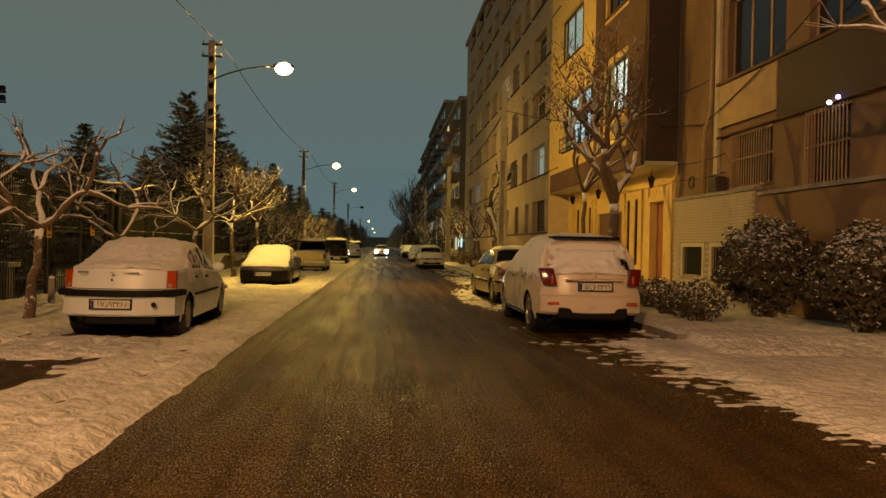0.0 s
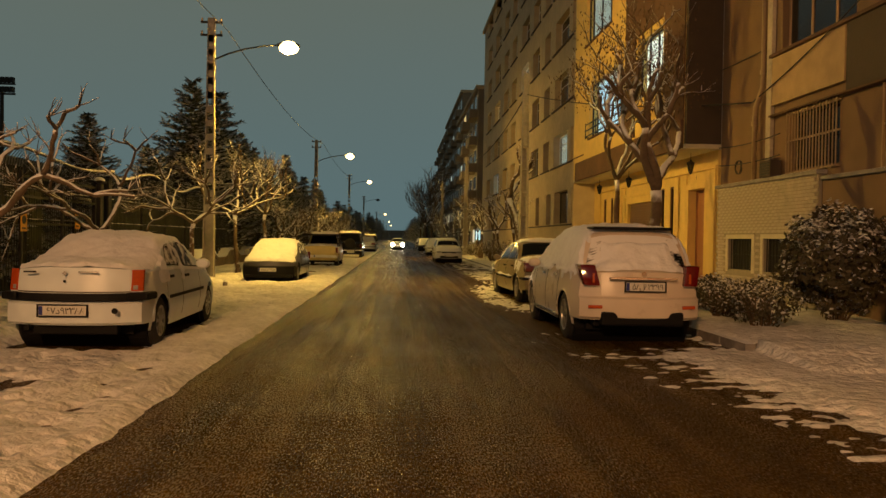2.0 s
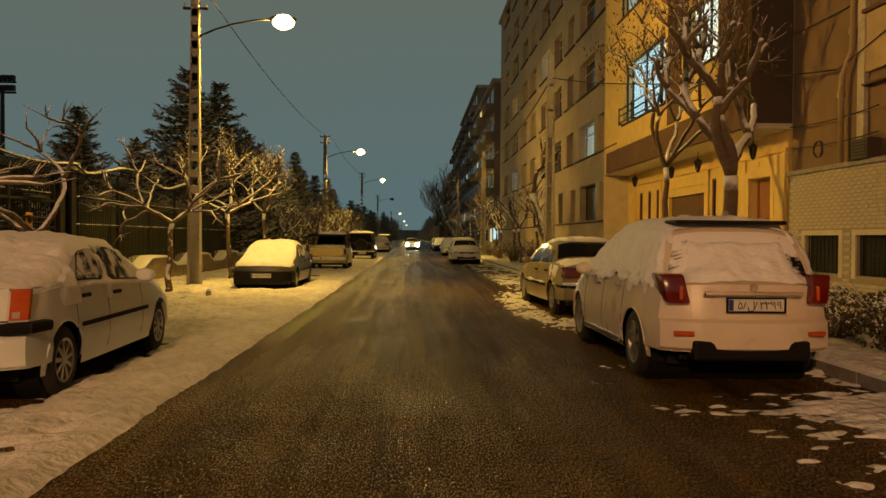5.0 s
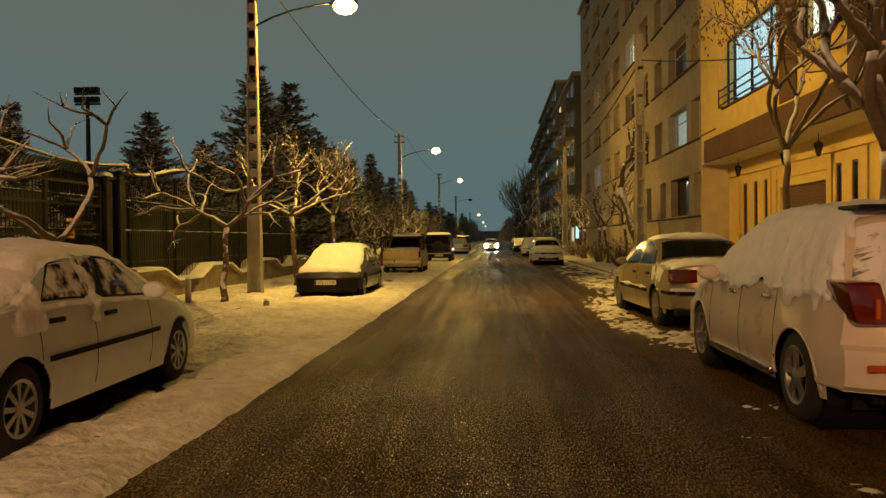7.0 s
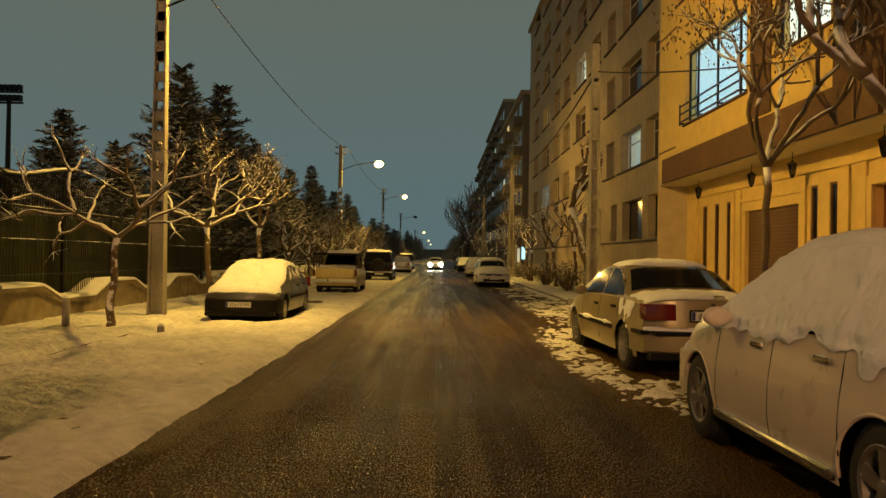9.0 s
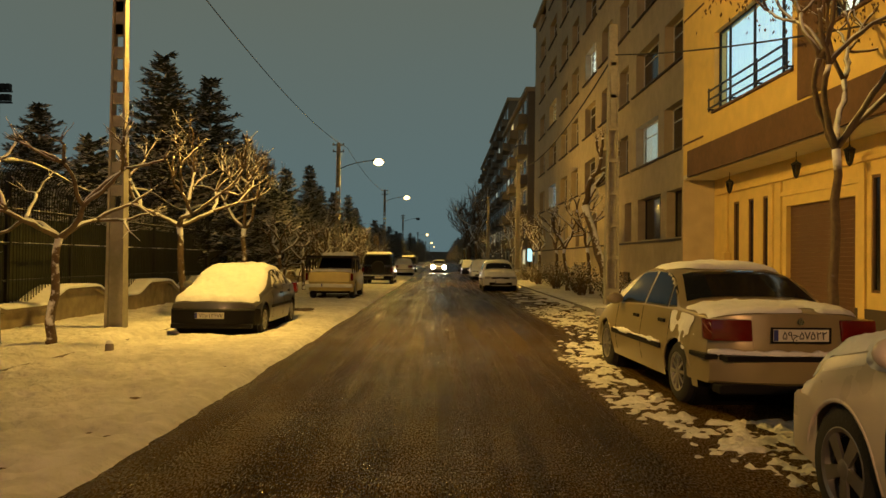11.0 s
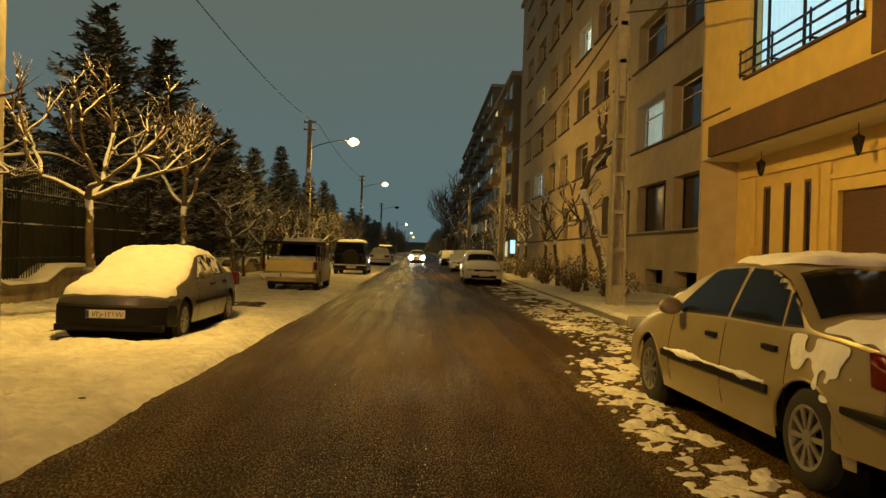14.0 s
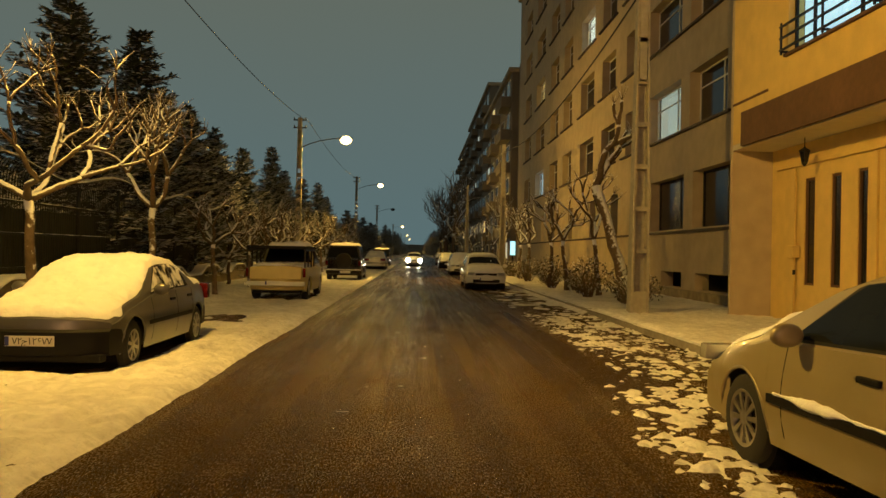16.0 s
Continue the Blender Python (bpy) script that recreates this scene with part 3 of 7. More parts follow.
# brown cladding strips of the facade
for a, b, c, d in ((B0, 21.55, 4.53, B_TOP), (24.15, 25.2, 4.6, B_TOP), (21.56, 24.14, 7.6, 8.8), (21.56, 24.14, 10.9, 11.8)):
    tagged(part("trim", box(FACADE_B - 0.035, FACADE_B - 0.004, a, b, c, d), BROWN_BRICK), "brown brick cladding strip on the cream house", "trim", "", "structure")
for z in (4.75, 8.3, 11.5):
    tagged(part("trim", box(FACADE_B - 0.02, FACADE_B - 0.004, 30.7, B1, z, z + 0.05), BROWN_BRICK), "thin brown joint line on the facade", "trim", "", "structure")
for k, (a, b, c, d, m) in enumerate(b_windows):
    bars = (0.33, 0.66) if b - a < 3 else (0.16, 0.5, 0.84)
    window_unit("window_%d" % (k + 1), FACADE_B + 0.12, a, b, c, d, bars, GLASS if m else DARK_GLASS, IRON, "dark-framed street window, lit from inside" if m else "unlit dark-framed street window")
    if m:
        curtain_sheet("curtain", FACADE_B + 0.36, a - 0.1, b + 0.1, c - 0.1, d + 0.1, m, "pale curtain behind the street window, glowing in place of room light")
    part_sill = part("window_sill", box(FACADE_B - 0.06, FACADE_B + 0.11, a - 0.08, b + 0.08, c - 0.06, c - 0.002, 0.008), BROWN_BRICK)
    tagged(part_sill, "brown sill below a street window", "sill", "", "structure")
# rail before the wide window
rail = thing("window_railing", pose(0, 0, 0), "black iron railing before the wide lit window", "railing")
for z in (5.33, 5.55, 5.77):
    part("rail", box(FACADE_B - 0.16, FACADE_B - 0.12, 25.4, 29.95, z, z + 0.035), IRON, rail)
for y in (25.42, 26.9, 28.4, 29.9):
    part("post", box(FACADE_B - 0.155, FACADE_B - 0.125, y - 0.02, y + 0.02, 5.26, 5.86), IRON, rail)
    part("bracket", box(FACADE_B - 0.125, FACADE_B - 0.006, y - 0.015, y + 0.015, 5.30, 5.34), IRON, rail)

# ground floor of house B
b_holes = [(20.72, 21.85, 0.35, 2.85), (24.8, 27.75, 0.12, 2.72), (23.15, 23.45, 0.9, 3.05), (23.95, 24.25, 0.9, 3.05), (28.75, 29.05, 0.9, 3.05), (29.6, 29.95, 0.9, 3.05), (30.55, 30.95, 0.9, 3.05)]
wall_x("wall_b_ground", GROUND_B, B0, B1, 0.1, 3.78, b_holes, 0.3, CREAM, "cream rendered ground floor with a garage")
for a, b, c, d in b_holes[2:]:
    part_w = window_unit("window_slit", GROUND_B + 0.02, a, b, c, d, (), DARK_GLASS, SHUTTER, "tall narrow dark window slit")
# pilasters and string courses
for a, b in ((20.06, 20.55), (22.05, 22.3), (22.65, 22.9), (24.4, 24.62), (27.95, 28.2), (28.4, 28.55), (31.3, 31.7)):
    tagged(part("trim", box(GROUND_B - 0.05, GROUND_B - 0.003, a, b, 0.12, 3.3, 0.008), CREAM), "cream pilaster on the ground floor", "trim", "", "structure")
tagged(part("trim", box(GROUND_B - 0.07, GROUND_B - 0.003, B0, B1 - 0.3, 3.32, 3.40, 0.008), CREAM), "cream string course above the doors", "trim", "", "structure")
tagged(part("trim", box(GROUND_B - 0.045, GROUND_B - 0.003, 24.55, 28.1, 2.95, 3.05, 0.006), CREAM), "cream lintel course over the garage", "trim", "", "structure")
tagged(part("baseboard", box(GROUND_B - 0.04, GROUND_B - 0.003, 21.9, 24.75, 0.1, 0.6, 0.006), DARK_STONE_AND_SHADE), "dark stone plinth of the cream house", "plinth", "", "structure")
tagged(part("pavement_step", box(GROUND_B - 0.35, GROUND_B + 0.28, 20.6, 22.0, 0.12, 0.345, 0.01), CONCRETE), "worn stone doorstep", "step", "", "structure")
garage = thing("garage_shutter", pose(0, 0, 0), "brown steel roller shutter of a garage", "garage door", "", "structure")
gs = box(GROUND_B + 0.10, GROUND_B + 0.125, 24.8, 27.75, 0, 0.088, 0.006)
slat0 = part("slat", gs, SHUTTER, garage)
slat0.matrix_basis = pose(0, 0, 0.13)
for i in range(1, 29):
    same_mesh("slat", slat0.data, garage, pose(0.004 * (i % 2), 0, 0.13 + i * 0.09))
hall = thing("door_1", pose(0, 0, 0), "brown wooden street door set deep in a cream surround", "door", "", "structure")
part("door_leaf", box(GROUND_B + 0.20, GROUND_B + 0.25, 20.78, 21.79, 0.37, 2.80, 0.006), WOOD_DOOR, hall)
for a, b, c, d in ((20.9, 21.68, 0.55, 1.3), (20.9, 21.68, 1.55, 2.6)):
    part("door_panel", box(GROUND_B + 0.185, GROUND_B + 0.199, a, b, c, d, 0.005), WOOD_DOOR, hall)
part("door_handle", box(GROUND_B + 0.14, GROUND_B + 0.198, 20.86, 20.92, 1.32, 1.42, 0.01), IRON, hall)
for a, b, c, d in ((20.72, 20.778, 0.35, 2.85), (21.792, 21.85, 0.35, 2.85), (20.778, 21.792, 2.802, 2.85)):
    part("door_frame", box(GROUND_B + 0.17, GROUND_B + 0.26, a, b, c, d), WOOD_DOOR, hall)
for a, b, c, d in ((20.55, 20.715, 0.35, 3.02), (21.855, 22.02, 0.35, 3.02), (20.715, 21.855, 2.855, 3.02)):
    tagged(part("trim", box(GROUND_B - 0.055, GROUND_B - 0.003, a, b, c, d, 0.008), CREAM), "cream moulding round the street door", "trim", "", "structure")

# house C: grey seven-storey block with deep windows
C0, C1, C_TOP = 32.6, 79.0, 22.2
c_cols = [(36.0, 38.9, 2), (39.7, 43.1, 3), (44.5, 46.2, 1), (47.9, 50.3, 2), (51.9, 54.9, 3), (57.2, 59.6, 2), (61.3, 64.0, 2), (66.4, 69.9, 3), (72.4, 75.4, 2)]
c_holes, c_units = [], []
LIT_C = {(4, 3): LIT_WHITE, (7, 3): LIT_WARM, (7, 1): LIT_BLUE, (7, 0): LIT_WARM, (1, 1): LIT_PALE, (5, 3): None}
for fl in range(7):
    for k, (a, b, n) in enumerate(c_cols):
        z0, z1 = (2.3, 4.0) if fl == 0 else (2.28 + 3.12 * fl, 2.28 + 3.12 * fl + 1.66)
        if fl == 0 and k >= 2:
            a, b = a - 0.7, a + 0.5
        elif fl == 0:
            a, b = a - 0.4, b - 0.4
        c_holes.append((a, b, z0, z1))
        c_units.append((a, b, z0, z1, k, fl))
for k, (a, b) in enumerate(((35.2, 38.2), (39.4, 41.4), (44.0, 46.0))):
    c_holes.append((a, b, 0.45, 0.95))
wall_x("wall_c", FACADE_C, C0, C1, 0.0, C_TOP, c_holes, 0.42, GREY_RENDER, "grey rendered wall of a seven-storey block")
tagged(part("wall_c_end", box(FACADE_C + 0.004, FACADE_C + 10, C0 - 0.15, C0 - 0.004, 0.0, C_TOP), GREY_RENDER), "grey end wall of the tall block", "wall", "", "structure")
tagged(part("wall_c_far", box(FACADE_C + 0.004, FACADE_C + 10, C1 + 0.004, C1 + 0.15, 0.0, C_TOP), GREY_RENDER), "grey end wall of the tall block", "wall", "", "structure")
tagged(part("roof_c", box(FACADE_C - 0.25, FACADE_C + 10, C0 - 0.2, C1 + 0.3, C_TOP, C_TOP + 0.3), GREY_RENDER), "flat roof slab of the tall block", "roof", "", "structure")
# one black sheet in place of rooms: their darkness is painted
tagged(part("wall_c_black_backing", box(FACADE_C + 0.9, FACADE_C + 1.0, C0, C1, 0.0, C_TOP), UNLIT_BACKING), "black sheet standing in for the unlit rooms of the block", "wall", "", "structure")
for n, (a, b, z0, z1, k, fl) in enumerate(c_units):
    lit = LIT_C.get((k, fl))
    bars = (0.5,) if b - a < 2.2 else (0.36,)
    window_unit("window_%d" % (n + 20), FACADE_C + 0.32, a, b, z0, z1, bars, GLASS if lit else DARK_GLASS, IRON if fl == 0 else WHITE_FRAME, "deep-set lit window of the grey block" if lit else "deep-set dark window of the grey block", 0.06, None, () if fl == 0 else (0.7,))
    if lit:
        curtain_sheet("curtain", FACADE_C + 0.5, a - 0.05, b + 0.05, z0 - 0.05, z1 + 0.05, lit, "pale curtain in the grey block, glowing in place of room light")
    if fl:
        ob = part("window_hood", box(FACADE_C - 0.10, FACADE_C - 0.003, a - 0.3, b + 0.55, z0 - 0.10, z0 - 0.03, 0.008), DARK_STONE_AND_SHADE)
        tagged(ob, "thin dark sill ledge below a window", "sill", "", "structure")
for fl in range(7):
    z = 2.2 if fl == 0 else 2.28 + 3.12 * fl - 0.1
    if fl == 0:
        tagged(part("trim", box(FACADE_C - 0.07, FACADE_C - 0.003, C0 + 1.6, C1 - 1, z - 0.03, z + 0.05, 0.008), DARK_STONE_AND_SHADE), "dark sill band of the ground floor", "trim", "", "structure")
tagged(part("trim", box(FACADE_C - 0.05, FACADE_C - 0.003, C0 + 0.05, C0 + 0.42, 0.1, 4.1, 0.01), CONCRETE), "grey edge strip between two houses", "trim", "", "structure")
tagged(part("baseboard", box(FACADE_C - 0.12, FACADE_C - 0.003, C0 + 0.5, C1, 0.0, 0.42, 0.01), LOW_WALL), "stained plinth of the tall block", "plinth", "", "structure")

# house A: brown house behind a buff brick yard wall
A0, A1, A_TOP = -14.0, B0 - 0.16, 12.5
a_holes = [(14.58, 16.42, 2.92, 4.12), (11.84, 13.19, 2.75, 4.11), (14.13, 16.82, 5.51, 7.41), (9.29, 13.24, 5.51, 7.41), (2.56, 5.25, 2.75, 4.11), (2.56, 5.25, 5.51, 7.41)]
wall_x("wall_a", FACADE_A, A0, A1, 0.0, A_TOP, a_holes, 0.3, BROWN_WALL, "brown rendered house wall")
# black sheet again, painted dark instead of rooms without light
tagged(part("wall_a_black_backing", box(FACADE_A + 0.9, FACADE_A + 1.0, A0, A1, 0.0, A_TOP), UNLIT_BACKING), "black sheet standing in for the unlit rooms of the brown house", "wall", "", "structure")
tagged(part("roof_a", box(FACADE_A - 0.3, FACADE_A + 9, A0, A1, A_TOP, A_TOP + 0.25), GREY_RENDER), "flat roof slab of the brown house", "roof", "", "structure")
for k, (a, b, c, d) in enumerate(a_holes):
    bars = (0.33, 0.66) if k != 3 else (0.2, 0.4, 0.6, 0.8)
    window_unit("window_%d" % (k + 100), FACADE_A + 0.14, a, b, c, d, bars, DARK_GLASS, ORANGE_WALL if k in (2, 3) else IRON, "wide unlit window of the brown house")
tagged(part("trim", box(FACADE_A - 0.10, FACADE_A - 0.003, 14.31, 17.05, 4.38, 5.40, 0.01), ORANGE_WALL), "tan panel below the upper windows", "trim", "", "structure")
# the unlit look of this panel is put into its colour
tagged(part("trim", box(FACADE_A - 0.12, FACADE_A - 0.003, 7.5, 14.22, 4.18, 5.40, 0.01), DARK_STONE_AND_SHADE), "panel below the upper windows, shade painted as a dark colour", "trim", "", "structure")
tagged(part("trim", box(FACADE_A - 0.16, FACADE_A - 0.003, 7.5, 17.1, 5.41, 5.48, 0.01), BROWN_BRICK), "brown sill band of the upper floor", "trim", "", "structure")
tagged(part("trim", box(FACADE_A - 0.14, FACADE_A - 0.003, 7.5, 17.1, 4.14, 4.175), BROWN_BRICK), "brown joint band over the barred windows", "trim", "", "structure")
tagged(part("trim", box(FACADE_A - 0.09, FACADE_A - 0.003, 17.1, 17.32, 2.84, A_TOP, 0.01), BUFF_BRICK), "brick pier strip beside the drain pipe", "trim", "", "structure")
for a, b, c, d in a_holes[:2]:
    grille = thing("window_grille", pose(0, 0, 0), "rusty iron bars before a ground-floor window", "grille", "window grilles")
    nb = int((b - a) / 0.11)
    for i in range(nb + 1):
        part("bar", box(FACADE_A - 0.08, FACADE_A - 0.06, a + i * (b - a) / nb - 0.01, a + i * (b - a) / nb + 0.01, c - 0.04, d + 0.02), PIPE, grille)
    for z in (c - 0.06, (c + d) / 2, d - 0.04):
        part("rail", box(FACADE_A - 0.058, FACADE_A - 0.004, a - 0.05, b + 0.05, z, z + 0.03), PIPE, grille)
# yard wall
AW0, AW1 = 15.0, B0 - 0.35
aw_holes = [(17.70, 18.95, 0.79, 1.51), (15.95, 17.15, 0.79, 1.51)]
wall_x("wall_yard", WALL_A + 0.02, AW0, AW1, 0.0, 2.74, aw_holes, 0.135, MORTAR, "buff brick yard wall with basement windows")
tagged(part("wall_yard_low", box(FACADE_A - 0.08, FACADE_A - 0.004, 2.0, AW0 - 0.004, 0.0, 2.62, 0.01), BROWN_WALL), "brown plinth wall of the house", "wall", "", "structure")
cop = part("coping", box(WALL_A - 0.07, FACADE_A - 0.004, AW0 - 0.06, AW1, 2.745, 2.83, 0.012), KERB_MAT)
tagged(cop, "pale stone coping with snow on the yard wall", "coping", "", "structure")
tagged(part("coping", box(FACADE_A - 0.15, FACADE_A - 0.005, 2.0, AW0 - 0.07, 2.625, 2.70, 0.012), KERB_MAT), "pale stone coping with snow on the plinth wall", "coping", "", "structure")
for a, b, c, d in aw_holes:
    # a black sheet closes the opening and paints the shade within
    part("pane", box(WALL_A + 0.12, WALL_A + 0.13, a, b, c, d), UNLIT_BACKING, None)
    bpy.context.scene.collection.objects[-1].name = "window_basement"
    tagged(scene.collection.objects[-1], "basement window opening backed by a black sheet in place of shade", "window", "", "structure")
    g = thing("window_grille", pose(0, 0, 0), "black iron bars before a basement window", "grille", "window grilles")
    for i in range(9):
        yy = a + 0.06 + i * (b - a - 0.12) / 8
        part("bar", box(WALL_A + 0.05, WALL_A + 0.07, yy - 0.009, yy + 0.009, c, d), IRON, g)
    part("rail", box(WALL_A + 0.071, WALL_A + 0.085, a, b, (c + d) / 2 - 0.01, (c + d) / 2 + 0.01), IRON, g)
    for q in ((a - 0.12, a - 0.003, c - 0.06, d + 0.1), (b + 0.003, b + 0.12, c - 0.06, d + 0.1), (a - 0.002, b + 0.002, d + 0.003, d + 0.1)):
        tagged(part("trim", box(WALL_A - 0.012, WALL_A + 0.018, *q), SOFFIT), "pale surround of a basement window", "trim", "", "structure")

# closing walls behind the walk
tagged(part("wall_behind", box(-30, 30, -36.3, -36, 0, 9), BROWN_WALL), "plain brown wall closing the street", "wall", "", "structure")


# far houses of the right-hand side
def far_house(y0, y1, x, h, n_floors, material, label, lit=(), setback=12):
    house = thing("apartment_block", pose(0, 0, 0), label, "building")
    fh = h / n_floors
    part("wall", box(x, x + setback, y0, y1, 0, h), material, house)
    part("roof", box(x - 0.3, x + setback, y0 - 0.2, y1 + 0.2, h, h + 0.4), GREY_RENDER, house)
    nw = max(2, int((y1 - y0) / 4.2))
    for fl in range(n_floors):
        for k in range(nw):
            a = y0 + (k + 0.22) * (y1 - y0) / nw
            b = a + (y1 - y0) / nw * 0.5
            w = part("window", box(x - 0.05, x - 0.004, a, b, fl * fh + 1.0, fl * fh + 2.5, 0.01), WHITE_FRAME, house)
            part("pane", box(x - 0.06, x - 0.051, a + 0.1, b - 0.1, fl * fh + 1.1, fl * fh + 2.4), lit[(fl * nw + k) % len(lit)] if lit and (fl * 7 + k * 3) % 11 == 0 else DARK_GLASS, w)
        if fl:
            for k in range(0, nw, 2):
                a = y0 + (k + 0.1) * (y1 - y0) / nw
                part("balcony", box(x - 0.9, x - 0.004, a, a + (y1 - y0) / nw * 0.8, fl * fh - 0.1, fl * fh + 0.85, 0.02), material, house)
    # windows of the end wall that faces the walk
    return house


FAR_MAT = mat_new("far_render", (0.22, 0.19, 0.15), 0.9, 0, 0.3, 0.6, 0.2, 8)
tagged(part("stair_tower", box(9.6, 13, 80.2, 84, 0, 18.2), FAR_MAT), "dark stair tower on the roofline", "building")
far_house(84.2, 112, 9.0, 17.6, 6, FAR_MAT, "dark six-storey apartment block down the street", (LIT_PALE, LIT_WARM))
far_house(112.5, 150, 9.6, 22.5, 7, FAR_MAT, "dark apartment block farther down the street", (LIT_PALE,))
far_house(152, 200, 10.5, 23.5, 7, FAR_MAT, "distant dark apartment block", (LIT_WARM,))
tagged(part("distant_building", box(-45, 45, 520, 532, 0, 6.5), FAR_MAT), "low dark building closing the far end of the street", "building")
far_house(215, 260, 10.5, 18, 6, FAR_MAT, "distant dark apartment block", ())

# ---- cars ----
from mathutils.bvhtree import BVHTree


def interp(y, pts):
    if y <= pts[0][0]:
        return pts[0][1]
    for (a, u), (b, v) in zip(pts, pts[1:]):
        if y <= b:
            return lerp(u, v, (y - a) / max(1e-6, b - a))
    return pts[-1][1]


def body_hull(L, W, top, axles, arch_r, sill=0.24):
    """The lower body: its side outline with wheel arches, drawn across the width and rounded in plan and section."""
    out = [(0.06, sill + 0.06)] + [(y, z) for y, z in top] + [(L - 0.05, sill + 0.04)]
    pts = list(out)
    bottom = []
    for ya in sorted(axles, reverse=True):
        a0 = math.asin(min(0.99, (sill - 0.30) / arch_r)) if sill < 0.30 else 0.0
        n = 10
        for i in range(n + 1):
            t = a0 + (math.pi - 2 * a0) * i / n
            bottom.append((ya + arch_r * math.cos(t), 0.30 + arch_r * math.sin(t)))
    pts += bottom
    bm = bmesh.new()
    vs = [bm.verts.new((-W / 2, y, z)) for y, z in pts]
    f = bm.faces.new(vs)
    r = bmesh.ops.extrude_face_region(bm, geom=[f])
    bmesh.ops.translate(bm, verts=[v for v in r["geom"] if isinstance(v, bmesh.types.BMVert)], vec=(W, 0, 0))
    bmesh.ops.recalc_face_normals(bm, faces=bm.faces[:])
    zt = max(z for _, z in top)
    for k in range(1, 16):
        g = bm.verts[:] + bm.edges[:] + bm.faces[:]
        bmesh.ops.bisect_plane(bm, geom=g, plane_co=(0, L * k / 16, 0), plane_no=(0, 1, 0))
    for z in (0.34, 0.45, 0.58, 0.70, 0.80, zt - 0.06):
        g = bm.verts[:] + bm.edges[:] + bm.faces[:]
        bmesh.ops.bisect_plane(bm, geom=g, plane_co=(0, 0, z), plane_no=(0, 0, 1))
    for x in (-0.47, -0.4, -0.2, 0, 0.2, 0.4, 0.47):
        g = bm.verts[:] + bm.edges[:] + bm.faces[:]
        bmesh.ops.bisect_plane(bm, geom=g, plane_co=(x * W, 0, 0), plane_no=(1, 0, 0))
    for v in bm.verts:
        x, y, z = v.co
        e = abs(y - L / 2) / (L / 2)
        tz = interp(y, top)
        s = 1.0 - 0.05 * smooth01((z - 0.6) / max(0.05, tz - 0.6)) - 0.04 * smooth01((0.45 - z) / 0.25) - 0.095 * e ** 4
        u = abs(x) / (W / 2)
        near_top = smooth01((z - (tz - 0.10)) / 0.10)
        drop = 0.055 * near_top * max(0.0, u ** 4)
        bow = 0.235 * smooth01((e - 0.70) / 0.30) * u ** 2.6
        v.co = (x * s, y + (bow if y < L / 2 else -bow), z - drop)
    return bm


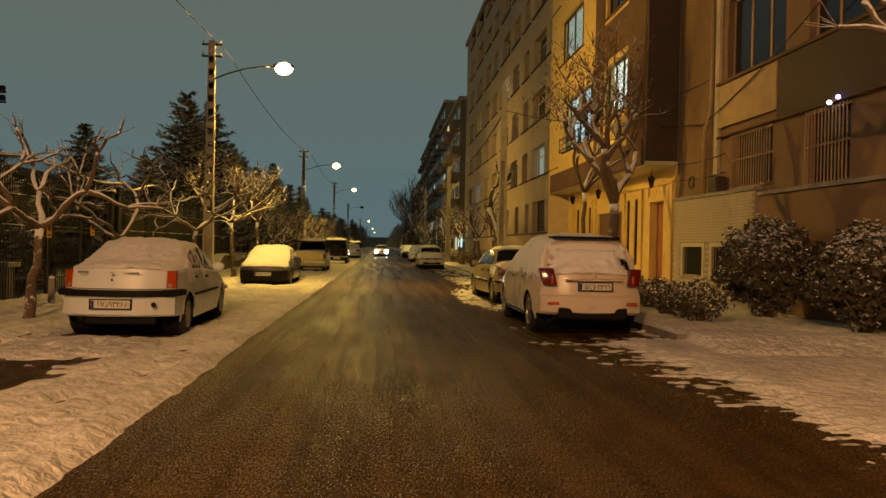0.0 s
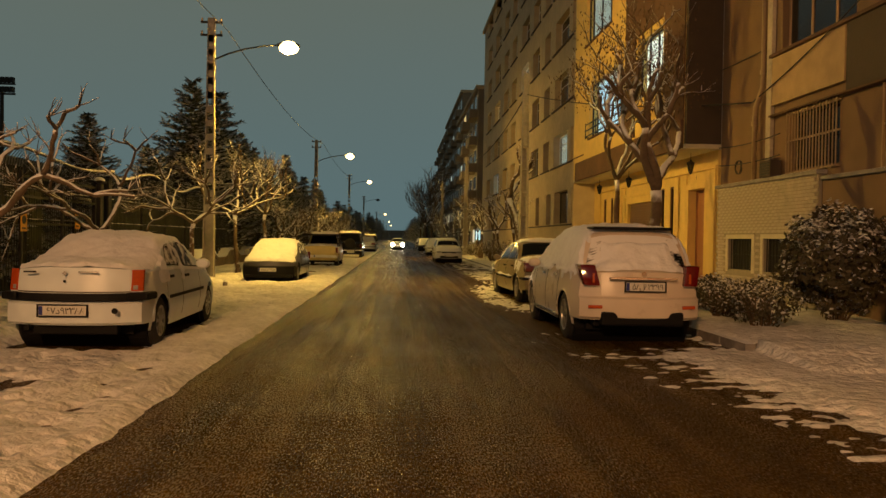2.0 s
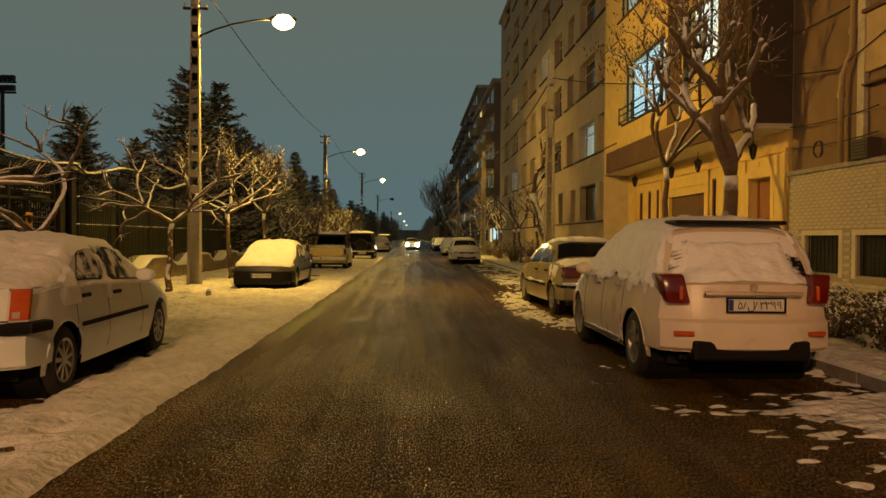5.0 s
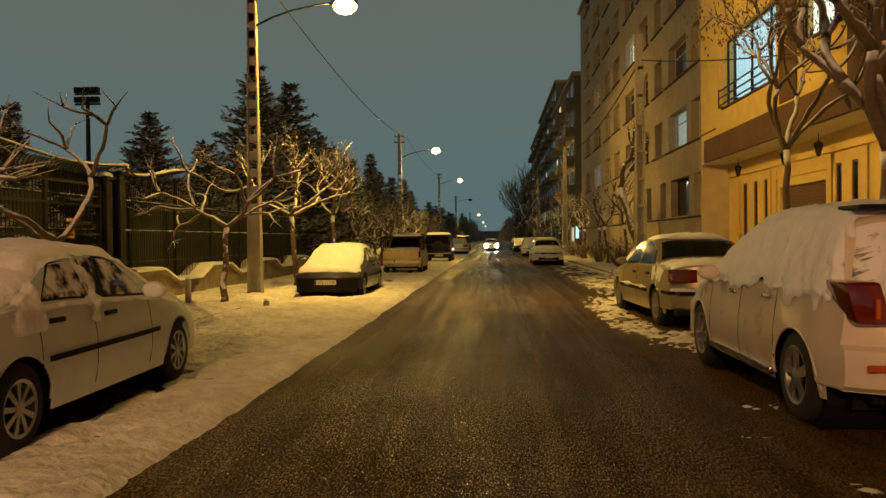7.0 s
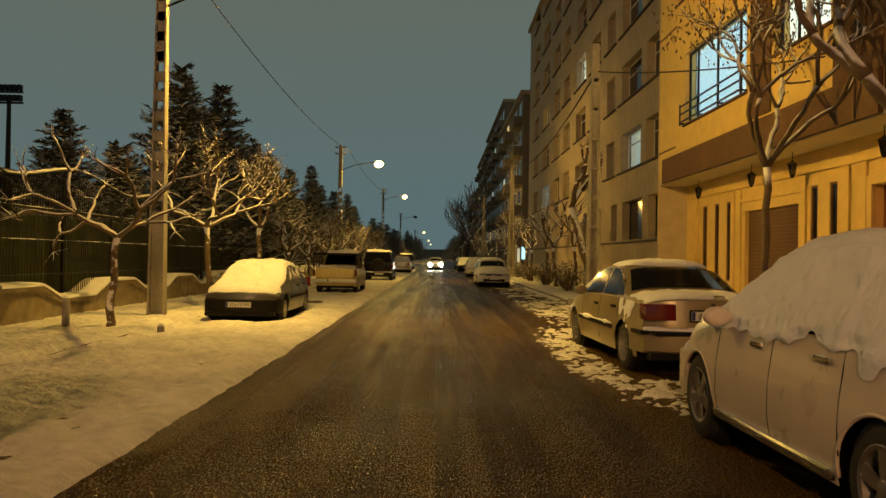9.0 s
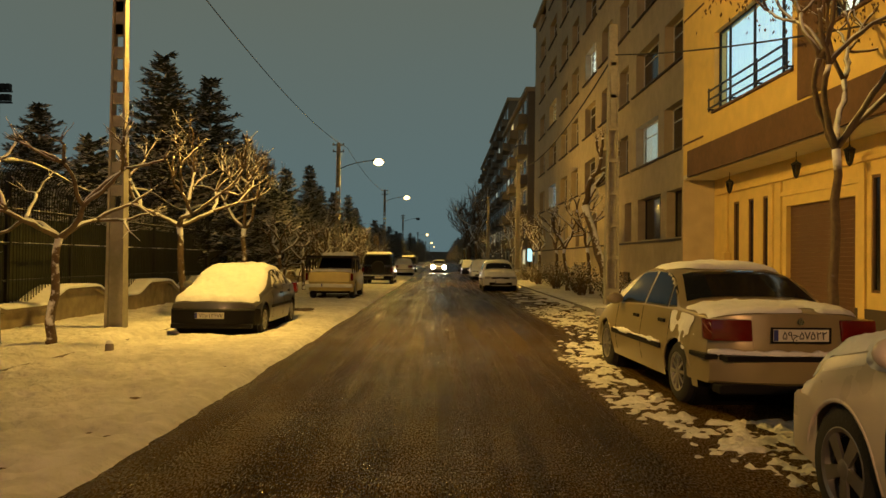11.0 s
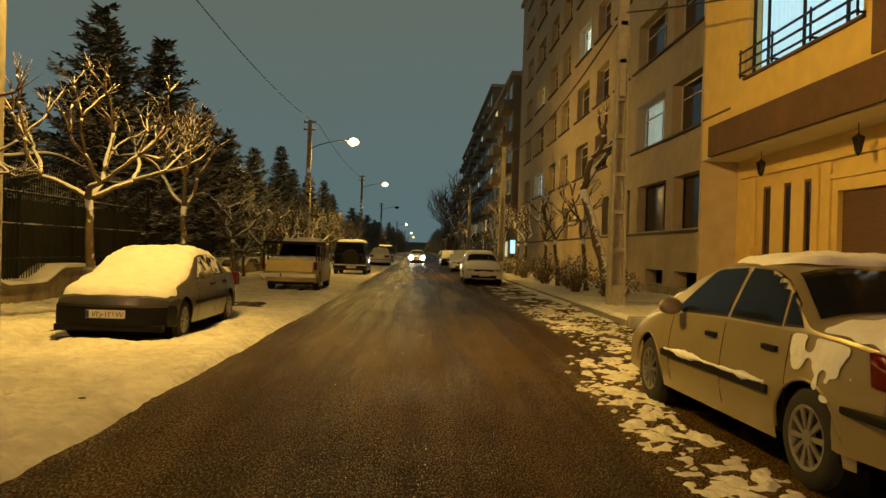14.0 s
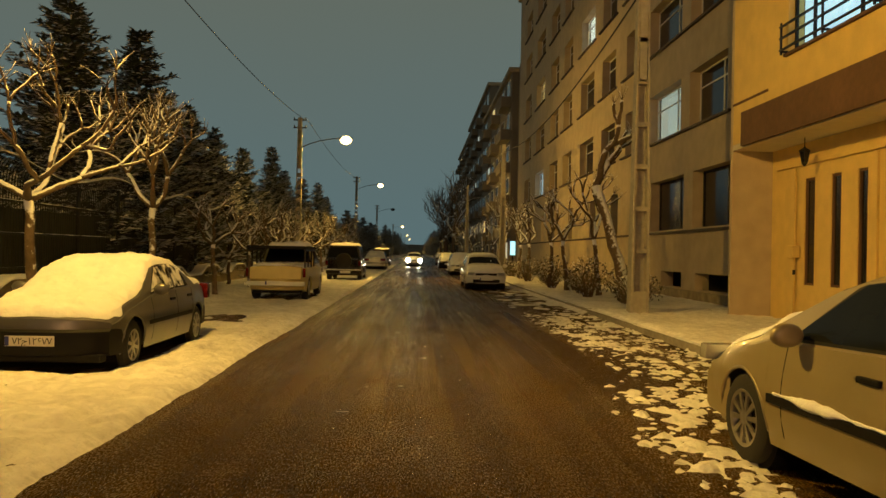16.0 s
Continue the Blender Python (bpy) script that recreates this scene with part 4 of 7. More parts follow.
class Cabin:
    """The glazed upper body as functions of a height fraction s, with the roof crown."""

    def __init__(self, zb, zt, base, roof, wb, wt):
        self.zb, self.zt, self.base, self.roof, self.wb, self.wt = zb, zt, base, roof, wb, wt

    def at(self, s):
        k = s ** 1.15
        y0, y1 = lerp(self.base[0], self.roof[0], s), lerp(self.base[1], self.roof[1], s)
        return lerp(self.zb, self.zt, s), y0, y1, lerp(self.wb, self.wt, k)

    def mesh(self):
        bm = bmesh.new()
        rings = []
        for s, inset in ((-0.06, 0), (0.0, 0), (0.25, 0), (0.5, 0), (0.75, 0), (0.92, 0.0), (0.99, 0.035), (1.035, 0.10), (1.06, 0.25)):
            z, y0, y1, hw = self.at(max(0.0, min(1.0, s)))
            z = self.zb + (self.zt - self.zb) * s
            y0, y1, hw = y0 + inset * 1.2, y1 - inset * 1.2, hw - inset
            r = 0.16
            ring = []
            for cx, cy, a0 in ((hw - r, y1 - r, 0), (-hw + r, y1 - r, 90), (-hw + r, y0 + r, 180), (hw - r, y0 + r, 270)):
                for i in range(5):
                    t = radians(a0 + i * 22.5)
                    ring.append(bm.verts.new((cx + r * math.cos(t), cy + r * math.sin(t), z)))
            rings.append(ring)
        n = len(rings[0])
        for r0, r1 in zip(rings, rings[1:]):
            for i in range(n):
                bm.faces.new((r0[i], r0[(i + 1) % n], r1[(i + 1) % n], r1[i]))
        bm.faces.new(rings[-1])
        bm.faces.new(rings[0][::-1])
        bmesh.ops.recalc_face_normals(bm, faces=bm.faces[:])
        return bm

    def side_pane(self, side, corners, off=0.008):
        """A pane on a flank from (y fraction at that height, s) corners."""
        bm = bmesh.new()
        quads = []
        (a0, s0), (b0, s1), (b1, s2), (a1, s3) = corners
        n = 6
        cols = []
        for j in range(n + 1):
            t = j / n
            col = []
            for i in range(n + 1):
                u = i / n
                y = lerp(lerp(a0, b0, u), lerp(a1, b1, u), t)
                s = lerp(lerp(s0, s1, u), lerp(s3, s2, u), t)
                z, y0, y1, hw = self.at(s)
                col.append(bm.verts.new((side * (hw + off), y, z)))
            cols.append(col)
        for j in range(n):
            for i in range(n):
                bm.faces.new((cols[j][i], cols[j][i + 1], cols[j + 1][i + 1], cols[j + 1][i]))
        bmesh.ops.recalc_face_normals(bm, faces=bm.faces[:])
        if sum((f.normal.x for f in bm.faces)) * side < 0:
            bmesh.ops.reverse_faces(bm, faces=bm.faces[:])
        return bm

    def end_pane(self, end, s0, s1, w0=0.90, w1=0.88, off=0.010):
        bm = bmesh.new()
        n = 8
        rows = []
        for j in range(n + 1):
            s = lerp(s0, s1, j / n)
            z, y0, y1, hw = self.at(s)
            row = []
            for i in range(n + 1):
                u = -1 + 2 * i / n
                x = u * (hw - 0.08) * lerp(w0, w1, j / n) / 0.9
                cur = 0.06 * max(0.0, abs(u) - 0.75) ** 2
                row.append(bm.verts.new((x, (y1 + off - cur) if end > 0 else (y0 - off + cur), z)))
            rows.append(row)
        for j in range(n):
            for i in range(n):
                bm.faces.new((rows[j][i], rows[j][i + 1], rows[j + 1][i + 1], rows[j + 1][i]))
        if end > 0:
            bmesh.ops.reverse_faces(bm, faces=bm.faces[:])
        return bm


class Shell:
    """A car's whole outer skin, lofted along its length from its top line, belt line and plan shape."""

    def __init__(self, L, W, top, belt, axles, arch_r, lean=0.06, sill=0.22, tumble=0.42):
        self.L, self.W, self.belt_pts, self.axles, self.arch_r = L, W, belt, axles, arch_r
        self.lean, self.sill, self.tumble = lean, sill, tumble
        raw = [interp(i * 0.01, top) for i in range(-6, int(L * 100) + 7)]
        kern = np.array([1, 2, 3, 4, 5, 6, 7, 6, 5, 4, 3, 2, 1]) / 49.0
        self.line = np.convolve(np.array(raw), kern, "valid")
        self.zb = interp(L * 0.4, belt)
        self.zt = max(z for _, z in top)

    def top(self, y):
        k = max(0.0, min(len(self.line) - 1.001, y * 100))
        i = int(k)
        return lerp(self.line[i], self.line[i + 1], k - i)

    def belt(self, y):
        return min(interp(y, self.belt_pts), self.top(y) - 0.04)

    def low(self, y):
        z = self.sill if 0.3 < y < self.L - 0.3 else 0.35
        for ya in self.axles:
            if abs(y - ya) <= self.arch_r:
                z = max(z, 0.30 + math.sqrt(max(0.0, self.arch_r ** 2 - (y - ya) ** 2)))
        return z

    def section(self, y, whole=False):
        z0, zt, zb = self.sill if whole else self.low(y), self.top(y), self.belt(y)
        e = abs(y - self.L / 2) / (self.L / 2)
        w = self.W / 2 * (1 - 0.095 * e ** 4)
        pts = []
        for k in range(8):
            z = lerp(z0, zb, k / 7)
            up = (z - 0.60) / max(0.12, zb - 0.60)
            pts.append((w * (1 - 0.045 * smooth01(up) - 0.012 * smooth01((up - 0.8) / 0.2) - 0.05 * smooth01((0.46 - z) / 0.26)), z))
        g = zt - zb
        r = min(0.75 * g, 0.085)
        xs = pts[-1][0] - 0.012
        xt = xs - self.tumble * max(0.0, g - r)
        for j in range(5):
            t = j / 4
            pts.append((lerp(xs, xt, t ** 1.12), lerp(zb + 0.004, zt - r, t)))
        for u in (0.97, 0.92, 0.84, 0.68, 0.4, 0.0):
            pts.append((xt * u, zt - r * u ** 4))
        return pts

    def flank(self, y, z):
        """Half width of the skin at a place on the flank."""
        pts = self.section(y, True)
        z = min(z, self.top(y) - 0.06)
        for (x0, z0), (x1, z1) in zip(pts, pts[1:]):
            if z <= z1:
                return lerp(x0, x1, max(0.0, z - z0) / max(1e-5, z1 - z0))
        return pts[-4][0]

    def deform(self, x, y, z):
        e = abs(y - self.L / 2) / (self.L / 2)
        u = min(1.0, abs(x) / (self.W / 2 * 0.905))
        bow = 0.235 * smooth01((e - 0.70) / 0.30) * u ** 2.6
        if y < self.L / 2:
            return (x, y + bow + self.lean * smooth01((z - 0.6) / 0.45) * smooth01(1 - y / 0.5), z)
        return (x, y - bow - 0.05 * smooth01((z - 0.5) / 0.3) * smooth01(1 - (self.L - y) / 0.5), z)

    def mesh(self):
        ys = set(np.linspace(0, self.L, 86))
        for ya in self.axles:
            for k in (0.999, 0.985, 0.95, 0.88, 0.78):
                ys |= {ya - k * self.arch_r, ya + k * self.arch_r}
            ys |= {ya - self.arch_r - 0.004, ya + self.arch_r + 0.004}
        ys = sorted(y for y in ys if 0 <= y <= self.L)
        bm = bmesh.new()
        rows = []
        for y in ys:
            pts = self.section(y)
            ring = [(-x, z) for x, z in pts] + [(x, z) for x, z in pts[-2::-1]]
            rows.append([bm.verts.new(self.deform(x, y, z)) for x, z in ring])
        for a, b in zip(rows, rows[1:]):
            for i in range(len(a) - 1):
                bm.faces.new((a[i], b[i], b[i + 1], a[i + 1]))
        for y, flip in ((0.0, False), (self.L, True)):
            pts = self.section(y)[:-1]
            grid = [[bm.verts.new(self.deform(x * (c / 6 - 1), y, z)) for c in range(13)] for x, z in pts]
            for a, b in zip(grid, grid[1:]):
                for i in range(12):
                    q = (a[i], a[i + 1], b[i + 1], b[i])
                    bm.faces.new(q[::-1] if flip else q)
        bmesh.ops.recalc_face_normals(bm, faces=bm.faces[:])
        return bm

    def side_pane(self, side, corners, off=0.005, grow=0.0):
        """A pane on a flank from (y, height fraction) corners: rear foot, front foot, front head, rear head."""
        (a0, s0), (b0, s1), (b1, s2), (a1, s3) = corners
        a0, a1, b0, b1 = a0 - grow, a1 - grow, b0 + grow, b1 + grow
        s0, s1, s2, s3 = s0 - grow * 2, s1 - grow * 2, s2 + grow * 2, s3 + grow * 2
        bm = bmesh.new()
        n, cols = 8, []
        for j in range(n + 1):
            t, col = j / n, []
            for i in range(n + 1):
                u = i / n
                y = lerp(lerp(a0, b0, u), lerp(a1, b1, u), t)
                z = lerp(self.belt(y), self.zt, lerp(lerp(s0, s1, u), lerp(s3, s2, u), t))
                z = min(z, self.top(y) - 0.075)
                col.append(bm.verts.new(self.deform(side * (self.flank(y, z) + off), y, z)))
            cols.append(col)
        for j in range(n):
            for i in range(n):
                q = (cols[j][i], cols[j][i + 1], cols[j + 1][i + 1], cols[j + 1][i])
                bm.faces.new(q if side > 0 else q[::-1])
        return bm

    def end_pane(self, y0, y1, f0=0.90, f1=0.86, off=0.006):
        """The screen that lies on the sloping top line between two places along the car."""
        bm = bmesh.new()
        n, rows = 10, []
        back = y0 < self.L / 2
        for j in range(n + 1):
            y = lerp(y0, y1, j / n)
            pts = self.section(y)
            xt = pts[12][0]
            row = []
            for i in range(n + 1):
                u = (2 * i / n - 1) * lerp(f0, f1, j / n)
                z = self.top(y) - min(0.75 * (self.top(y) - self.belt(y)), 0.085) * abs(u) ** 4
                x, yy, z = self.deform(xt * u, y, z)
                row.append(bm.verts.new((x, yy - off * (0.7 if back else -0.7), z + off)))
            rows.append(row)
        for j in range(n):
            for i in range(n):
                q = (rows[j][i], rows[j][i + 1], rows[j + 1][i + 1], rows[j + 1][i])
                bm.faces.new(q if back else q[::-1])
        return bm


def rear_panel(shell, x0, x1, z0, z1, off, nx=14, nz=4):
    """A panel lying on the rounded tail of a car, its rim turned in."""
    bm = bmesh.new()
    grid = []
    for j in range(-1, nz + 2):
        row = []
        for i in range(-1, nx + 2):
            x, z = lerp(x0, x1, max(0, min(nx, i)) / nx), lerp(z0, z1, max(0, min(nz, j)) / nz)
            rim = i < 0 or j < 0 or i > nx or j > nz
            y = shell.deform(x, 0.0, z)[1] + (0.03 if rim else -off)
            row.append(bm.verts.new((x, y, z)))
        grid.append(row)
    for a, b in zip(grid, grid[1:]):
        for i in range(len(a) - 1):
            bm.faces.new((a[i], a[i + 1], b[i + 1], b[i]))
    return bm


WHEEL_CACHE = {}


def add_wheel(car, x, y, r, width, side, spokes, rim_mat):
    """A tyre with a spoked rim; side is +1 where its face looks towards +x."""
    key = (round(r, 3), round(width, 3), spokes, rim_mat.name)
    if key not in WHEEL_CACHE:
        w = width / 2
        ty = lathe([(-w, r * 0.64), (-w * 0.98, r * 0.86), (-w * 0.75, r * 0.97), (-w * 0.3, r), (w * 0.3, r), (w * 0.75, r * 0.97), (w * 0.98, r * 0.86), (w, r * 0.64), (w * 0.5, r * 0.62), (w * 0.5, r * 0.3)], 32)
        tyre = part("tyre", ty, TYRE, None, "", 40)
        rb = lathe([(w * 0.46, r * 0.66), (w * 0.98, r * 0.66), (w * 1.02, r * 0.62), (w * 0.94, r * 0.56), (w * 0.5, r * 0.54)], 32)
        rim = part("rim", rb, rim_mat, None, "", 40)
        hub_bm = lathe([(w * 0.55, r * 0.16), (w * 0.96, r * 0.15), (w * 1.0, r * 0.11)], 16)
        hub = part("hub", hub_bm, rim_mat, None, "", 40)
        sb = bmesh.new()
        bmesh.ops.create_cube(sb, size=1.0, matrix=Matrix.LocRotScale((w * 0.86, 0, r * 0.34), None, (w * 0.16, r * (0.85 / spokes), r * 0.5)))
        for v in sb.verts:
            if v.co.z > r * 0.34:
                v.co.y *= 1.5
        spoke = part("spoke", sb, rim_mat, None)
        back = part("brake_disc", lathe([(w * 0.46, r * 0.5), (w * 0.52, r * 0.5)], 24), PLASTIC, None)
        WHEEL_CACHE[key] = (tyre.data, rim.data, hub.data, spoke.data, back.data)
        for o in (tyre, rim, hub, spoke, back):
            bpy.data.objects.remove(o)
    ty, rm, hb, sp, bk = WHEEL_CACHE[key]
    wh = new("wheel", ty)
    wh.parent = car
    wh.matrix_basis = pose(x, y, r, random.uniform(0, 60), 0, 0) if side > 0 else pose(x, y, r, random.uniform(0, 60), 0, 180)
    for nm, me in (("rim", rm), ("hub", hb), ("brake_disc", bk)):
        same_mesh(nm, me, wh, pose(0, 0, 0))
    for i in range(spokes):
        same_mesh("spoke", sp, wh, pose(0, 0, 0, 360 * i / spokes, 0, 0))
    return wh


def text_mesh(name, body, size, material, parent, m, align="CENTER"):
    cu = bpy.data.curves.new(name, "FONT")
    cu.body, cu.size, cu.align_x, cu.align_y, cu.extrude = body, size, align, "CENTER", 0.0015
    cu.resolution_u = 3
    ob = new(name, cu)
    dg = bpy.context.evaluated_depsgraph_get()
    me = bpy.data.meshes.new_from_object(ob.evaluated_get(dg))
    bpy.data.objects.remove(ob)
    me.materials.clear()
    me.materials.append(material)
    o = new(name, me)
    o.parent = parent
    o.matrix_basis = m
    return o


def add_plate(car, x, y, z, end, text, dark_frame=True):
    """A long number plate; end -1 looks backwards, +1 forwards."""
    s = -1 if end < 0 else 1
    pl = part("number_plate", box(-0.26, 0.26, -0.006, 0.006, -0.055, 0.055, 0.003), PLATE, car, "white number plate with dark digits")
    pl.matrix_basis = pose(x, y, z, 0, 0, 0 if end < 0 else 180)
    part("blue_band", box(-0.257, -0.215, -0.0085, -0.0065, -0.05, 0.05), PLATE_BLUE, pl)
    if dark_frame:
        for a, b, c, d in ((-0.28, 0.28, 0.057, 0.072), (-0.28, 0.28, -0.072, -0.057), (-0.28, -0.262, -0.056, 0.056), (0.262, 0.28, -0.056, 0.056)):
            part("plate_frame", box(a, b, -0.009, 0.004, c, d), PLASTIC, pl)
    if text:
        step = 0.42 / len(text)
        for i, ch in enumerate(text):
            if ch != " ":
                text_mesh("plate_digit", ch, 0.105, PLATE_INK, pl, pose(-0.18 + step * (i + 0.5), -0.0085, -0.004, 90, 0, 0))
    return pl


def soften_rim(me, rounds):
    """Drops crumbs and rounds the stepped outline of a sheet of snow."""
    bm = bmesh.new()
    bm.from_mesh(me)
    lone = [f for f in bm.faces if sum(1 for e in f.edges if len(e.link_faces) > 1) < 2]
    bmesh.ops.delete(bm, geom=lone, context="FACES")
    bmesh.ops.delete(bm, geom=[v for v in bm.verts if not v.link_faces], context="VERTS")
    rim = [v for v in bm.verts if v.is_boundary]
    for _ in range(rounds):
        moved = {}
        for v in rim:
            near = [e.other_vert(v).co for e in v.link_edges if e.is_boundary]
            if len(near) == 2:
                moved[v] = v.co * 0.4 + (near[0] + near[1]) * 0.3
        for v, c in moved.items():
            v.co = c
    for f in bm.faces:
        f.smooth = True
    bm.to_mesh(me)
    bm.free()


def snow_on(car, parts, label, depth, cover, x0, x1, y0, y1, step=0.03, skip=None):
    """Snow lying on the upper faces of a car: a lumpy layer that thins out at its rim."""
    trees = []
    for o in parts:
        bmx = bmesh.new()
        bmx.from_mesh(o.data)
        trees.append(BVHTree.FromBMesh(bmx))
        bmx.free()
    nx, ny = int((x1 - x0) / step) + 1, int((y1 - y0) / step) + 1
    H = np.full((nx, ny), -1.0)
    ok = np.zeros((nx, ny), bool)
    for i in range(nx):
        for j in range(ny):
            x, y = x0 + i * step, y0 + j * step
            best, nrm = -1.0, None
            for t in trees:
                hit, n, _, _ = t.ray_cast(Vector((x, y, 4)), Vector((0, 0, -1)))
                if hit is not None and hit.z > best:
                    best, nrm = hit.z, n
            H[i, j] = best
            if nrm is not None and abs(nrm.z) > 0.52 and best > 0.55:
                c = cover(x, y, best)
                ok[i, j] = c > 0.5 * fbm(x, y, 3.0, 13.0) + 0.25
    d = ok.astype(float)
    dist = np.zeros_like(d)
    cur = ok.copy()
    for k in range(4):
        dist += cur
        nxt = cur.copy()
        nxt[1:, :] &= cur[:-1, :]
        nxt[:-1, :] &= cur[1:, :]
        nxt[:, 1:] &= cur[:, :-1]
        nxt[:, :-1] &= cur[:, 1:]
        nxt[0, :] = nxt[-1, :] = False
        nxt[:, 0] = nxt[:, -1] = False
        cur = nxt
    vs, idx, fs = [], {}, []
    seed = random.uniform(0, 90)
    for i in range(nx):
        for j in range(ny):
            if ok[i, j]:
                x, y = x0 + i * step, y0 + j * step
                t = min(1.0, max(0.0, (dist[i, j] - 1) / 2.6)) ** 0.6
                h = depth * t * (0.85 + 0.45 * fbm(x, y, 1.6, seed) + 0.45 * fbm(x, y, 5.0, seed + 5) + 0.18 * fbm(x, y, 13.0, seed + 9)) + 0.003
                idx[i, j] = len(vs)
                vs.append((x + 0.006 * fbm(x, y, 9, 2.0), y, H[i, j] + max(0.003, h)))
    for i in range(nx - 1):
        for j in range(ny - 1):
            q = [(i, j), (i + 1, j), (i + 1, j + 1), (i, j + 1)]
            if all(k in idx for k in q):
                zz = [vs[idx[k]][2] for k in q]
                if max(zz) - min(zz) < 0.22:
                    fs.append([idx[k] for k in q])
    ob = mesh_part("snow_cover", vs, fs, SNOW_CAR, None, True)
    soften_rim(ob.data, 6)
    ob.matrix_world = car.matrix_world
    return tagged(ob, label, "snow", "", "stuff")


def seam(car, side, shell, y, z0, z1):
    pts = [lerp(z0, min(z1, shell.belt(y) - 0.02), i / 8) for i in range(9)]
    vs, fs = tubes([[((side * (shell.flank(y, z) - 0.001), y, z), 0.0045) for z in pts]], 5)
    mesh_part("door_seam", vs, fs, PLASTIC, car)


def flank_snow(m, shell, side, y0, y1, s0, s1, depth, cover, label):
    """Wet snow stuck to the glazed flank of a car, a lumpy sheet that thins out and drips at its rim."""
    nu, nv = int((y1 - y0) / 0.025), 30
    vs, idx, fs = [], {}, []
    for j in range(nv + 1):
        sv = lerp(s0, s1, j / nv)
        for i in range(nu + 1):
            y = lerp(y0, y1, i / nu)
            zb, zr = shell.belt(y), shell.top(y) - 0.05
            if sv > 0 and zr - zb < 0.05:
                continue
            z = lerp(zb, zr, sv) if sv > 0 else zb + sv * 0.42
            c = cover(y, sv) + 0.40 * fbm(y, z, 3.4, 17.0 + side) + 0.40 * fbm(y * 1.2, z * 1.1, 6.0, 29.0 + side)
            if c > 0:
                t = smooth01(c / 0.6)
                h = depth * t * (0.8 + 0.5 * fbm(y, z, 3.0, 3.0) + 0.35 * fbm(y, z, 9.0, 6.0) + 0.25 * fbm(y, z, 22.0, 8.0)) + 0.003
                idx[i, j] = len(vs)
                vs.append(shell.deform(side * (shell.flank(y, z) + max(0.0, h) + 0.004), y, z))
    for j in range(nv):
        for i in range(nu):
            q = [(i, j), (i + 1, j), (i + 1, j + 1), (i, j + 1)]
            if all(k in idx for k in q):
                fs.append([idx[k] for k in (q if side > 0 else q[::-1])])
    ob = mesh_part("snow_clump", vs, fs, SNOW_CAR, None, True)
    soften_rim(ob.data, 4)
    ob.matrix_world = m
    return tagged(ob, label, "snow", "", "stuff")


def build_car(m, label, shell, r, paint, panes, glass, bumpers, spokes=8, tyre_w=0.2, category="car", seams=(), handles=(), handle_mat=None, strip=None, mirror_y=None, mirror_mat=None, screen=None, rear=None, rear_glass=None):
    """The lofted skin with its glass, wheels, bumpers, seams, handles, mirrors and side strips."""
    car = thing("car", m, label, category, "parked cars")
    L, W = shell.L, shell.W
    hull = part("body", shell.mesh(), paint, car, "", 32)
    part("underbody", box(-W / 2 + 0.24, W / 2 - 0.24, 0.4, L - 0.4, 0.19, 0.5), PLASTIC, car)
    for ya in shell.axles:
        part("wheel_well", lathe([(-W / 2 + 0.11, shell.arch_r * 0.985), (W / 2 - 0.11, shell.arch_r * 0.985)], 24), PLASTIC, car).matrix_basis = pose(0, ya, 0.30)
    for s in (-1, 1):
        for p in panes:
            part("window_seal", shell.side_pane(s, p, 0.002, 0.02), PLASTIC, car)
            part("side_window", shell.side_pane(s, p), glass, car)
        for ya in shell.axles:
            add_wheel(car, s * (W / 2 - tyre_w / 2 - 0.035), ya, r, tyre_w, s, spokes, RIM)
            lip = [((s * (shell.flank(ya + shell.arch_r * math.cos(t), 0.30 + shell.arch_r * math.sin(t)) - 0.006), ya + shell.arch_r * math.cos(t), 0.30 + shell.arch_r * math.sin(t)), 0.013) for t in np.linspace(0.0, math.pi, 20)]
            tube_part("arch_lip", [lip], paint, car, 6)
        for y, z0, z1 in seams:
            seam(car, s, shell, y, z0, z1)
        for y, z in handles:
            x = shell.flank(y, z)
            part("door_handle", box(s * (x - 0.03), s * (x + 0.022), y - 0.095, y + 0.095, z - 0.018, z + 0.018, 0.008), handle_mat or PLASTIC, car)
        if strip:
            y0, y1, z0, z1, mat = strip
            bmm = box(-0.02, 0.016, y0, y1, z0, z1)
            for k in range(1, 12):
                bmesh.ops.bisect_plane(bmm, geom=bmm.verts[:] + bmm.edges[:] + bmm.faces[:], plane_co=(0, lerp(y0, y1, k / 12), 0), plane_no=(0, 1, 0))
            for v in bmm.verts:
                v.co.x = s * (v.co.x + shell.flank(v.co.y, (z0 + z1) / 2))
            if s < 0:
                bmesh.ops.reverse_faces(bmm, faces=bmm.faces[:])
            part("side_moulding", bmm, mat, car)
        if mirror_y:
            zb = shell.belt(mirror_y)
            mb = bmesh.new()
            bmesh.ops.create_uvsphere(mb, u_segments=14, v_segments=8, radius=1.0, matrix=Matrix.LocRotScale((s * (W / 2 + 0.045), mirror_y, zb + 0.06), None, (0.105, 0.07, 0.075)))
            for v in mb.verts:
                v.co.y = max(v.co.y, mirror_y - 0.045)
            part("mirror", mb, mirror_mat or paint, car, "", 60)
    if screen:
        part("windscreen", shell.end_pane(*screen), rear_glass or glass, car)
    if rear:
        part("rear_window", shell.end_pane(*rear), rear_glass or glass, car)
    for end, z0, z1, depth, mat in bumpers:
        bm = bmesh.new()
        n = 14
        path = []
        hw = W / 2 * 0.915 + 0.01
        for i in range(n + 1):
            u = -1 + 2 * i / n
            yy = 0.215 * abs(u) ** 2.6
            path.append((u * hw * (1 - 0.03 * u ** 6), yy))
